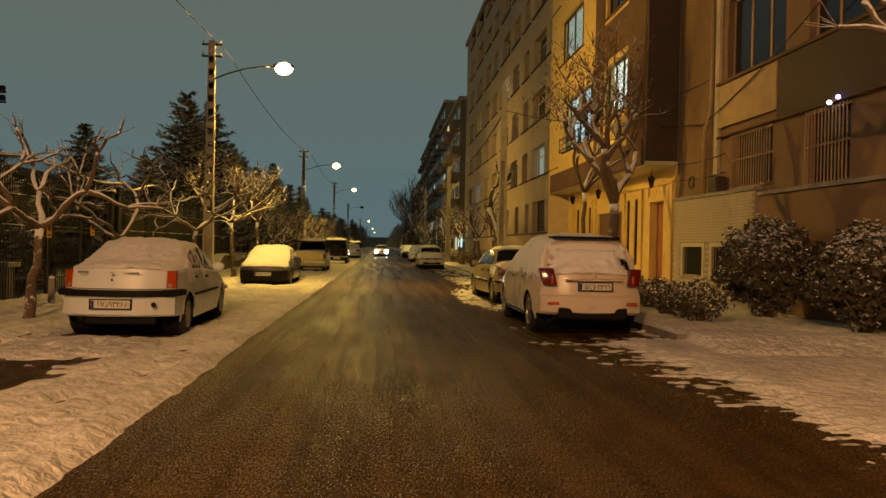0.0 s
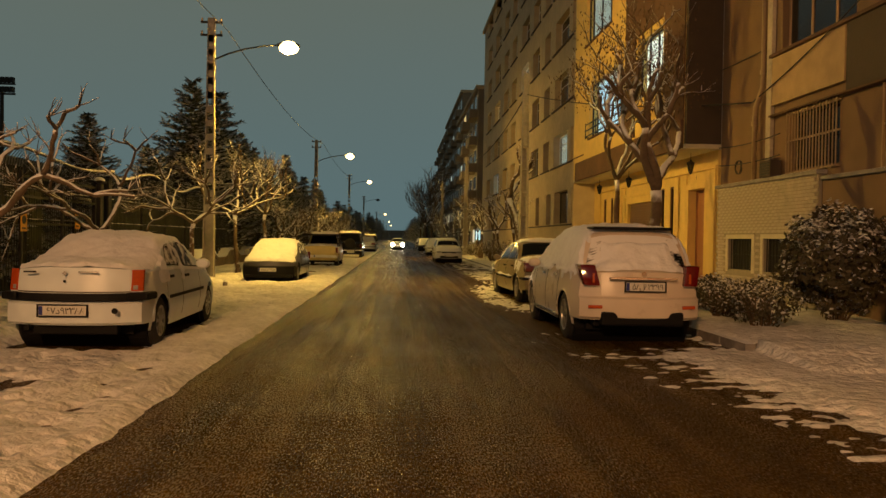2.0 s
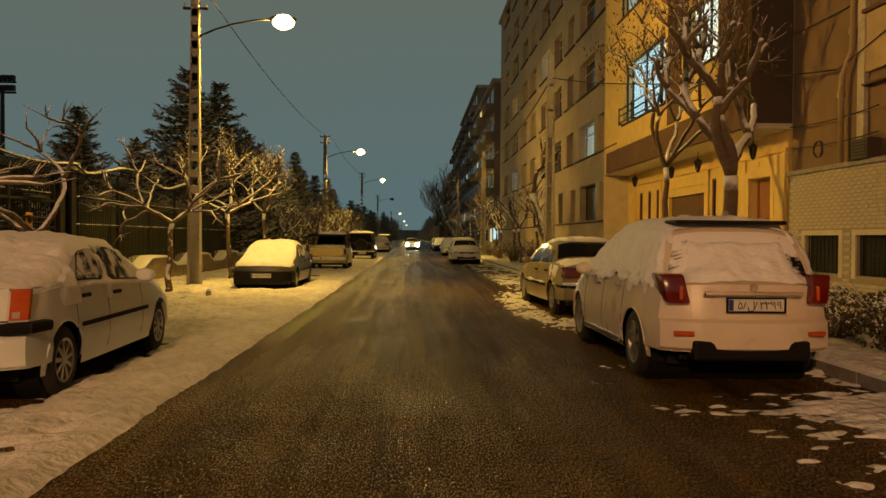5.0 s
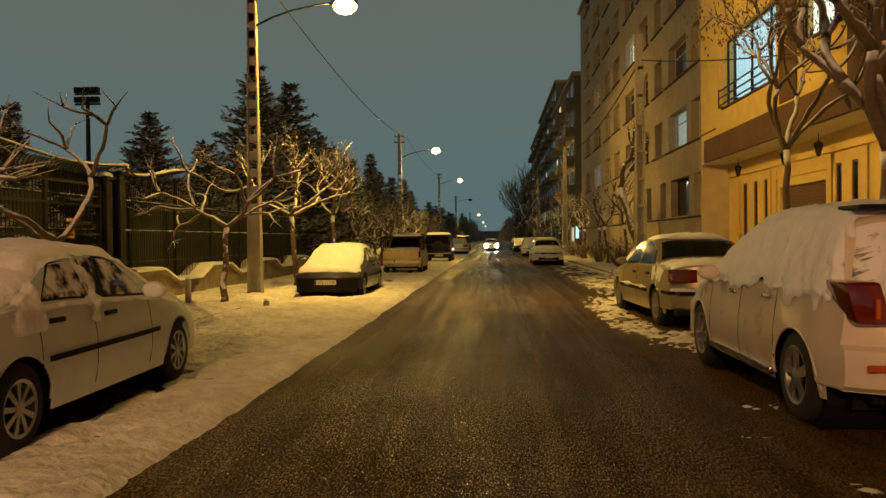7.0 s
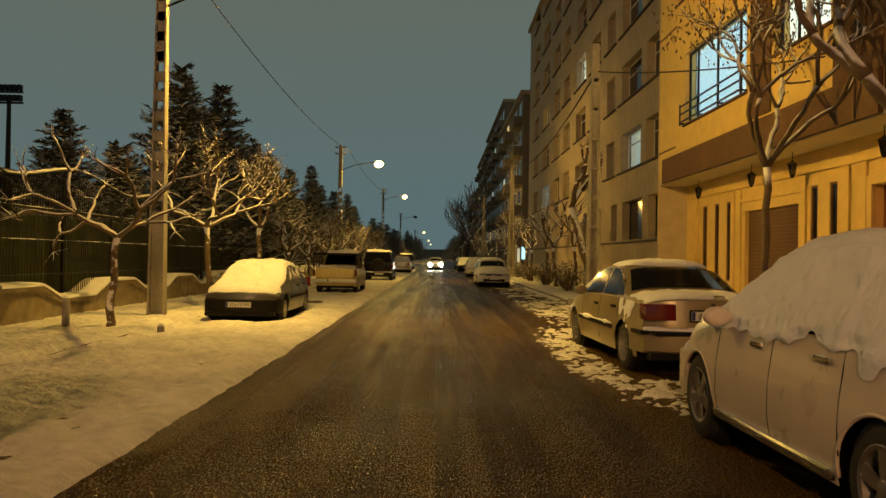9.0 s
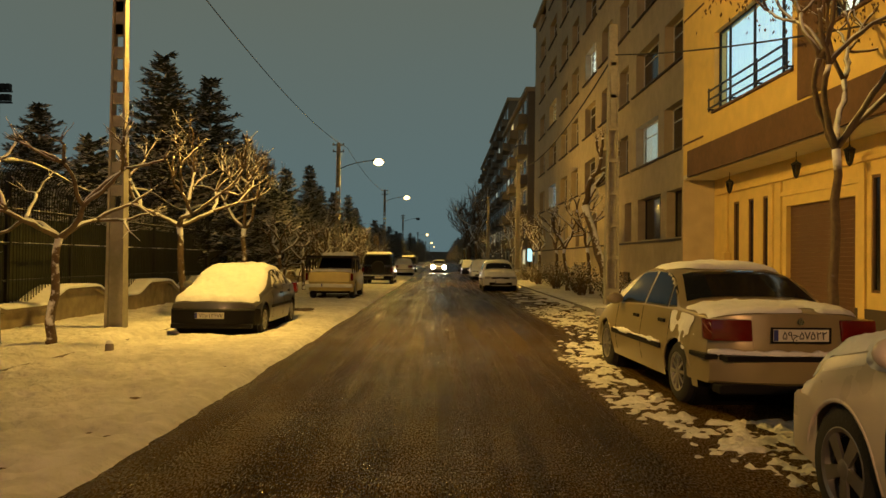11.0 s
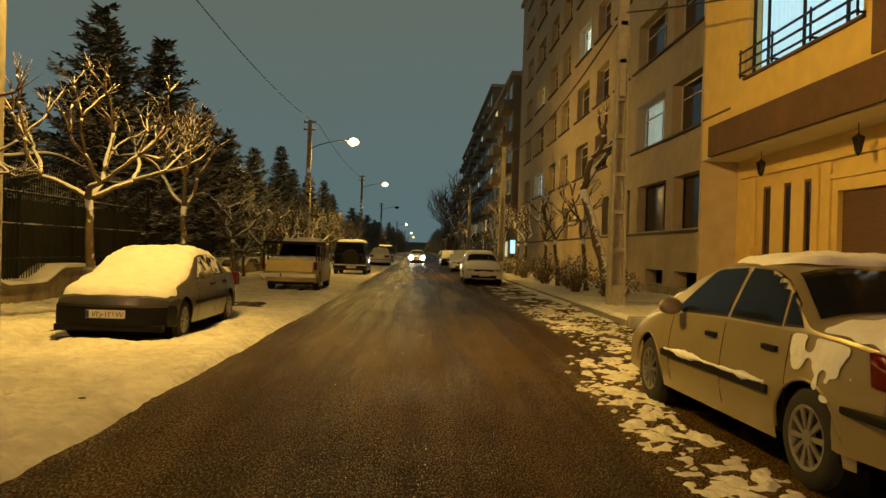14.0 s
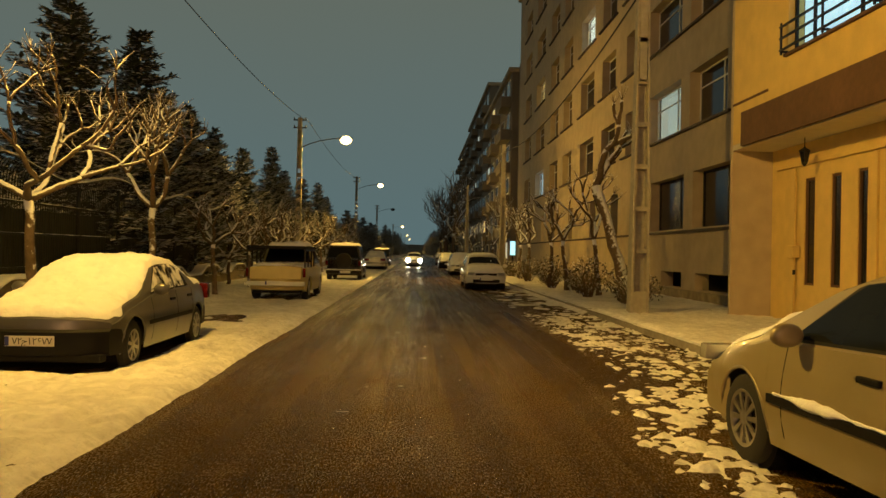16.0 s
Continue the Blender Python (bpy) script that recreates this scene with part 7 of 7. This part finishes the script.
for k, (x, y) in enumerate(((6.5, 39.5), (6.2, 43.0), (6.4, 47.0), (6.2, 52.5), (6.3, 57.0), (6.2, 65), (6.3, 73), (6.3, 82), (6.4, 95), (6.4, 110))):
    pollard(pose(x, y, 0.12, 0, 0, 35 * k), 240 + k, 1.8, 0.7, 0.85 if y < 60 else 1.2, BARK, "bare street tree with thin snowy branches", 0.075, (-0.15, 0.1), 3, True, 0, None, 3)
# far bare crowns over the street's end
for k, (x, y) in enumerate(((5.6, 118), (5.2, 132), (5.9, 146), (6.2, 165), (6.0, 185))):
    pollard(pose(x, y, 0.0, 0, 0, 35 * k), 270 + k, 4.0, 0.6, 3.0, BARK_DARK, "tall bare tree far down the street", 0.2, (0, 0.1), 4, True, 0, None, 4)
# the branch that hangs into view by the brown house
pollard(pose(7.6, 6.6, 0.0, 0, 0, 150), 291, 2.9, 0.8, 1.1, BARK, "bare tree by the brown house with snowy limbs", 0.12, (0.1, 0.1), 3, True, 0, None, 3)


def conifer(m, h, r, seed, label):
    """A conifer: trunk and whorls of drooping boughs set with many needle tufts."""
    rng = random.Random(seed)
    tree = thing("conifer", m, label, "conifer", "conifers")
    tube_part("trunk", [[((0, 0, -0.1), 0.16), ((0, 0, h * 0.5), 0.10), ((0.03, 0.02, h), 0.015)]], BARK_DARK, tree, 8)
    vs, fs = [], []
    boughs = []
    z = h * 0.06
    while z < h * 0.99:
        t = z / h
        reach = 1.15 * r * (1 - t) ** 0.8 * (0.9 + 0.1 * rng.random()) + 0.08
        nb = max(5, int(11 * (1 - t)) + 4)
        a0 = rng.uniform(0, 6.28)
        for k in range(nb):
            a = a0 + 6.28 * k / nb + rng.uniform(-0.25, 0.25)
            ln = reach * rng.uniform(0.65, 1.15)
            zz = z + rng.uniform(-0.22, 0.22)
            tip = Vector((math.cos(a) * ln, math.sin(a) * ln, min(h * 1.0, zz + ln * rng.uniform(-0.05, 0.50))))
            root = Vector((0, 0, max(0.1, zz)))
            boughs.append([(root, 0.02), (root.lerp(tip, 0.5) + Vector((0, 0, -0.05 * ln)), 0.012), (tip, 0.004)])
            m_t = max(4, int(ln / 0.10))
            for i in range(m_t):
                u = (i + 0.6) / m_t
                p = root.lerp(tip, u) + Vector((0, 0, -0.05 * ln * math.sin(u * 3.14)))
                for s in (-1, 0, 1):
                    ang = a + s * rng.uniform(0.5, 1.1)
                    le = rng.uniform(0.24, 0.46) * (1.15 - 0.45 * u)
                    dd = Vector((math.cos(ang), math.sin(ang), rng.uniform(-0.25, 0.75))).normalized()
                    sd = Vector((-math.sin(ang), math.cos(ang), 0)) * le * 0.24
                    up = Vector((0, 0, le * 0.13))
                    o = len(vs)
                    vs += [p - sd * 0.4, p + dd * le * 0.5 + sd, p + dd * le, p + dd * le * 0.5 - sd, p + dd * le * 0.45 + up]
                    fs += [(o, o + 1, o + 4), (o + 1, o + 2, o + 4), (o + 2, o + 3, o + 4), (o + 3, o, o + 4)]
        z += h * 0.016 + 0.06
    tagged(mesh_part("needles", vs, fs, NEEDLES, tree), "", "", "", "stuff")
    tagged(tube_part("boughs", boughs, BARK_DARK, tree, 4), "", "", "", "stuff")
    return tree


conifers = [(-9.2, 38.0, 8.7, 3.1), (-9.3, 43.8, 9.2, 3.3), (-9.2, 49.5, 7.4, 2.8), (-9.4, 54.5, 7.2, 2.5), (-15, 40.5, 7.2, 2.9), (-9.8, 33.6, 4.9, 2.0), (-9.6, 62, 7.2, 2.2), (-9.4, 70, 8.4, 2.2), (-9.8, 77, 7.6, 2.4), (-10, 88, 8.0, 2.4), (-10, 100, 8.6, 2.4), (-10.5, 112, 8.0, 2.6), (-9.6, 58, 5.6, 2.4), (-20, 38, 7.4, 1.6), (-14, 27.5, 5.2, 2.2), (-9.5, 19, 3.6, 1.5), (-12, 46, 6.0, 2.6), (-12.5, 52, 5.5, 2.6), (-9.0, 66, 5.0, 2.2), (-9.0, 74, 5.0, 2.2), (-8.8, 83, 5.0, 2.2), (-9.0, 94, 5.2, 2.4), (-9.0, 106, 5.2, 2.4), (-9.0, 124, 7.0, 2.8), (-9.0, 138, 7.0, 2.8), (-9.0, 156, 7.5, 3.0), (-9.0, 178, 7.5, 3.0), (-9.5, 205, 8.0, 3.4), (-8.5, 240, 9.0, 4.0), (-8.5, 275, 9.0, 4.0), (-8.0, 320, 9.5, 4.5), (-8.0, 370, 10.0, 5.0), (9.0, 205, 9.0, 3.6), (8.6, 266, 10.0, 4.2), (8.4, 300, 10.0, 4.4), (8.0, 345, 11.0, 5.0), (7.6, 400, 11.0, 5.0)]
for k, (x, y, h, r) in enumerate(conifers):
    conifer(pose(x, y, 0), h, r, 500 + k, "dark conifer lightly dusted with snow behind the fence")


def bush(m, rx, ry, rz, seed, n, label, leaf=(0.035, 0.06), material=None, stems=True, twiggy=0.0):
    """A shrub: stems and a lumpy crown of many small leaves."""
    rng = random.Random(seed)
    sh = thing("bush", m, label, "bush", "bushes")
    if stems:
        ls = []
        for i in range(26):
            a, q = rng.uniform(0, 6.28), rng.uniform(0.2, 0.95)
            tip = Vector((math.cos(a) * rx * q, math.sin(a) * ry * q, rz * rng.uniform(0.6, 1.75)))
            ls.append([(Vector((math.cos(a) * 0.1, math.sin(a) * 0.1, -0.03)), 0.016), (tip * 0.5 + Vector((0, 0, 0.1)), 0.010), (tip, 0.004)])
        tagged(tube_part("stems", ls, TWIG, sh, 5), "", "", "", "stuff")
    vs, fs = [], []
    for i in range(n):
        while True:
            v = Vector((rng.gauss(0, 1), rng.gauss(0, 1), rng.gauss(0, 1)))
            if v.length > 0.1:
                v.normalize()
                break
        rad = (0.80 + 0.30 * noise.noise(v * 2.1 + Vector((seed, 0, 0))) + 0.16 * noise.noise(v * 5.5)) * (1 - 0.35 * rng.random() ** 2.2)
        p = Vector((v.x * rx * rad, v.y * ry * rad, rz + v.z * rz * rad))
        if p.z < 0.02:
            p.z = rng.uniform(0.03, 0.4)
        le, wi = rng.uniform(*leaf), rng.uniform(*leaf) * 0.55
        nrm = (v + Vector((rng.gauss(0, 0.6), rng.gauss(0, 0.6), rng.gauss(0.25, 0.6)))).normalized()
        u = nrm.orthogonal().normalized()
        u.rotate(Matrix.Rotation(rng.uniform(0, 6.28), 3, nrm))
        w = nrm.cross(u)
        o = len(vs)
        vs += [p - u * le, p + w * wi, p + u * le, p - w * wi]
        fs += [(o, o + 1, o + 2), (o, o + 2, o + 3)]
    tagged(mesh_part("leaves", vs, fs, material or LEAF_BUSH, sh), "", "", "", "stuff")
    return sh


bush(pose(7.75, 13.0, 0.1), 1.0, 1.15, 1.06, 41, 10500, "large dense evergreen bush dusted with snow by the yard wall")
bush(pose(8.05, 10.4, 0.1), 0.95, 1.1, 0.98, 42, 8500, "large dense evergreen bush dusted with snow by the brown house")
bush(pose(8.15, 7.9, 0.1), 0.9, 1.1, 0.95, 46, 5000, "large dense evergreen bush dusted with snow by the brown house")
bush(pose(5.95, 11.9, 0.12), 0.62, 0.75, 0.42, 43, 1300, "low leafy shrub dusted with snow in the verge", (0.025, 0.045))
bush(pose(6.0, 13.4, 0.12), 0.65, 0.9, 0.40, 44, 1300, "low leafy shrub dusted with snow in the verge", (0.025, 0.045))
bush(pose(6.3, 15.2, 0.12), 0.6, 0.9, 0.36, 45, 1800, "low leafy shrub dusted with snow in the verge", (0.025, 0.045))
for k in range(9):
    bush(pose(6.25 + 0.3 * math.sin(k * 2.1), 34.5 + k * 2.1, 0.12), 0.75, 1.15, 0.50 + 0.10 * (k % 3), 600 + k, 480, "low bare hedge with brown leaves and snow along the kerb", (0.025, 0.05), LEAF_BUSH)
for k in range(5):
    bush(pose(6.2, 55 + k * 4.5, 0.12), 0.8, 2.3, 0.5, 640 + k, 700, "low bare hedge with brown leaves and snow along the kerb", (0.03, 0.06), LEAF_BUSH)


# ---- small things on the houses ----
def lantern(m, label):
    ln = thing("wall_lantern", m, label, "lantern", "hanging lanterns")
    part("chain", lathe([(0.16, 0.008), (0.36, 0.008)], 8, "Z"), IRON, ln)
    part("roof", lathe([(0.09, 0.12), (0.11, 0.11), (0.16, 0.03), (0.19, 0.012)], 6, "Z"), IRON, ln)
    part("base", lathe([(-0.20, 0.012), (-0.17, 0.04), (-0.14, 0.06), (-0.12, 0.06)], 6, "Z"), IRON, ln)
    part("glass", lathe([(-0.12, 0.055), (0.09, 0.095)], 6, "Z"), DARK_GLASS, ln)
    for i in range(6):
        t = radians(60 * i)
        tube_part("rib", [[((0.058 * math.cos(t), 0.058 * math.sin(t), -0.12), 0.007), ((0.10 * math.cos(t), 0.10 * math.sin(t), 0.09), 0.007)]], IRON, ln, 5)
    return ln


for y in (20.95, 24.35, 26.5, 30.3):
    lantern(pose(8.3, y, 3.42), "black iron lantern hanging under the soffit")
# gas riser and meter beside the slit windows
gas = thing("gas_riser", pose(GROUND_B - 0.08, 30.9, 0), "thin yellow-painted gas pipe with a meter on the cream wall", "gas pipe")
tube_part("pipe", [[((0, 0.3, 0.15), 0.018), ((0, 0.3, 1.2), 0.018), ((0, 0.3, 3.3), 0.018)]], CREAM, gas)
part("meter", box(-0.10, 0.06, 0.18, 0.42, 1.45, 1.70, 0.02), CREAM, gas)
part("valve", lathe([(1.1, 0.03), (1.2, 0.03)], 10, "Z"), IRON, gas).matrix_basis = pose(0, 0.3, 0)
# drain pipe of the brown house
drain = thing("drain_pipe", pose(FACADE_A - 0.10, 0, 0), "tan drain pipe with a kink on the brown wall", "drain pipe")
tube_part("pipe", [[((0, 17.45, 12.4), 0.055), ((0, 17.45, 5.08), 0.055), ((0, 17.47, 4.85), 0.058), ((-0.03, 17.72, 4.45), 0.058), ((-0.03, 17.75, 4.2), 0.055), ((-0.03, 17.75, 2.84), 0.052)]], PIPE, drain, 12)
for z in (11, 9, 7, 5.2, 4.1):
    part("pipe_collar", lathe([(z - 0.05, 0.075), (z + 0.05, 0.075)], 12, "Z"), PIPE, drain).matrix_basis = pose(0 if z > 4.5 else -0.03, 17.45 if z > 4.5 else 17.75, 0)
drain2 = thing("drain_pipe", pose(FACADE_A - 0.06, 0, 0), "thin dark pipe beside the drain pipe", "drain pipe")
tube_part("pipe", [[((0, 17.30, 12.4), 0.03), ((0, 17.30, 3.9), 0.03), ((0, 17.18, 3.78), 0.03)]], IRON, drain2, 8)
for z0, s in ((3.78, 0.06), (3.33, 0.05)):
    cable((FACADE_A - 0.12, 19.7, z0), (FACADE_A - 0.12, 16.6, z0 - 0.05), s, 0.012, "slack black cable stapled along the brown wall")
cable((FACADE_A - 0.05, 19.8, 5.75), (FACADE_A - 0.05, 17.4, 5.72), 0.02, 0.012, "black cable stapled along the brown wall")
# air cooler and coiled cable above the yard wall
ac = thing("air_conditioner", pose(FACADE_A - 0.17, 16.9, 2.83), "small dark outdoor air cooler on the yard wall", "air conditioner")
part("case", box(-0.12, 0.13, -0.25, 0.25, 0.0, 0.36, 0.02), DARK_STONE_AND_SHADE, ac)
for i in range(5):
    part("louvre", box(-0.135, -0.121, -0.21, 0.21, 0.05 + i * 0.055, 0.08 + i * 0.055), IRON, ac)
coil = thing("coiled_cable", pose(FACADE_A - 0.10, 18.6, 3.2), "coil of black cable hung on the brown wall", "cable coil")
cl = [[((-0.02 * math.sin(i * 0.9), 0.16 * math.cos(i * 0.42), 0.16 * math.sin(i * 0.42)), 0.011) for i in range(60)]]
tube_part("coil", cl, CABLE_MAT, coil, 6)
# two small violet-white lamps on the brown house
VIOLET = mat_emit("violet_lamp", (0.55, 0.35, 1.0), 5.0)
WHITE_LED = mat_emit("white_led", (0.85, 0.85, 1.0), 7.0)
for (y, z, mm, lb) in ((12.18, 4.13, WHITE_LED, "small white security light on the brown house"), (11.91, 4.18, VIOLET, "small violet lamp on the brown house")):
    led = thing("wall_light", pose(FACADE_A - 0.20, y, z), lb, "wall light", "wall lights")
    part("bulb", lathe([(-0.04, 0.015), (-0.025, 0.04), (0.025, 0.04), (0.04, 0.015)], 12, "Z"), mm, led)
    part("bracket", box(0.02, 0.19, -0.012, 0.012, -0.012, 0.012), IRON, led)
# house number by the door
text_mesh("house_number", "۶", 0.16, PLATE_INK, None, pose(GROUND_B - 0.058, 21.28, 3.15, 90, 0, -90))
tagged(scene.collection.objects[-1], "small dark house number above the door", "sign")
# shop signs and lamps far off
SIGN_CYAN = mat_emit("cyan_sign", (0.45, 0.85, 0.95), 1.4)
sign = thing("shop_sign", pose(8.6, 78.5, 0), "upright glowing pale blue shop sign", "sign")
part("sign_box", box(-0.3, 0.3, -0.12, 0.12, 1.3, 2.5, 0.03), LAMP_SHELL, sign)
part("sign_post", box(-0.06, 0.06, -0.06, 0.06, -0.1, 1.3), IRON, sign)
part("sign_face", box(-0.20, 0.20, -0.135, -0.121, 1.35, 2.45), SIGN_CYAN, sign)

# buff bricks of the yard wall
bricks = thing("brickwork", pose(0, 0, 0), "courses of buff brick facing the yard wall", "brickwork", "", "structure")
brick_me = part("brick", box(-0.006, 0.018, -0.104, 0.104, -0.029, 0.029), BUFF_BRICK, bricks)
brick_me.matrix_basis = pose(WALL_A, AW1 - 0.12, 0.06)
count, o_v, o_f = 1, [], []
row = 0
z = 0.06
while z < 2.72:
    y = AW1 - 0.12 - (0.11 if row % 2 else 0)
    while y > AW0 + 0.1:
        if not any(a - 0.23 < y < b + 0.23 and c - 0.1 < z < d + 0.14 for a, b, c, d in aw_holes):
            jx = random.uniform(-0.003, 0.003)
            if 1.5 < z and y > 16.6 and count < 300:
                same_mesh("brick", brick_me.data, bricks, pose(WALL_A + jx, y, z))
                count += 1
            else:
                o = len(o_v)
                for dx in (-0.006, 0.018):
                    for dy in (-0.104, 0.104):
                        for dz in (-0.029, 0.029):
                            o_v.append((WALL_A + jx + dx, y + dy, z + dz))
                o_f += [(o, o + 1, o + 3, o + 2), (o + 4, o + 6, o + 7, o + 5), (o, o + 4, o + 5, o + 1), (o + 2, o + 3, o + 7, o + 6), (o, o + 2, o + 6, o + 4), (o + 1, o + 5, o + 7, o + 3)]
        y -= 0.22
    z += 0.07
    row += 1
rest_b = mesh_part("bricks_rest", o_v, o_f, BUFF_BRICK, bricks)
tagged(rest_b, "", "", "", "stuff")
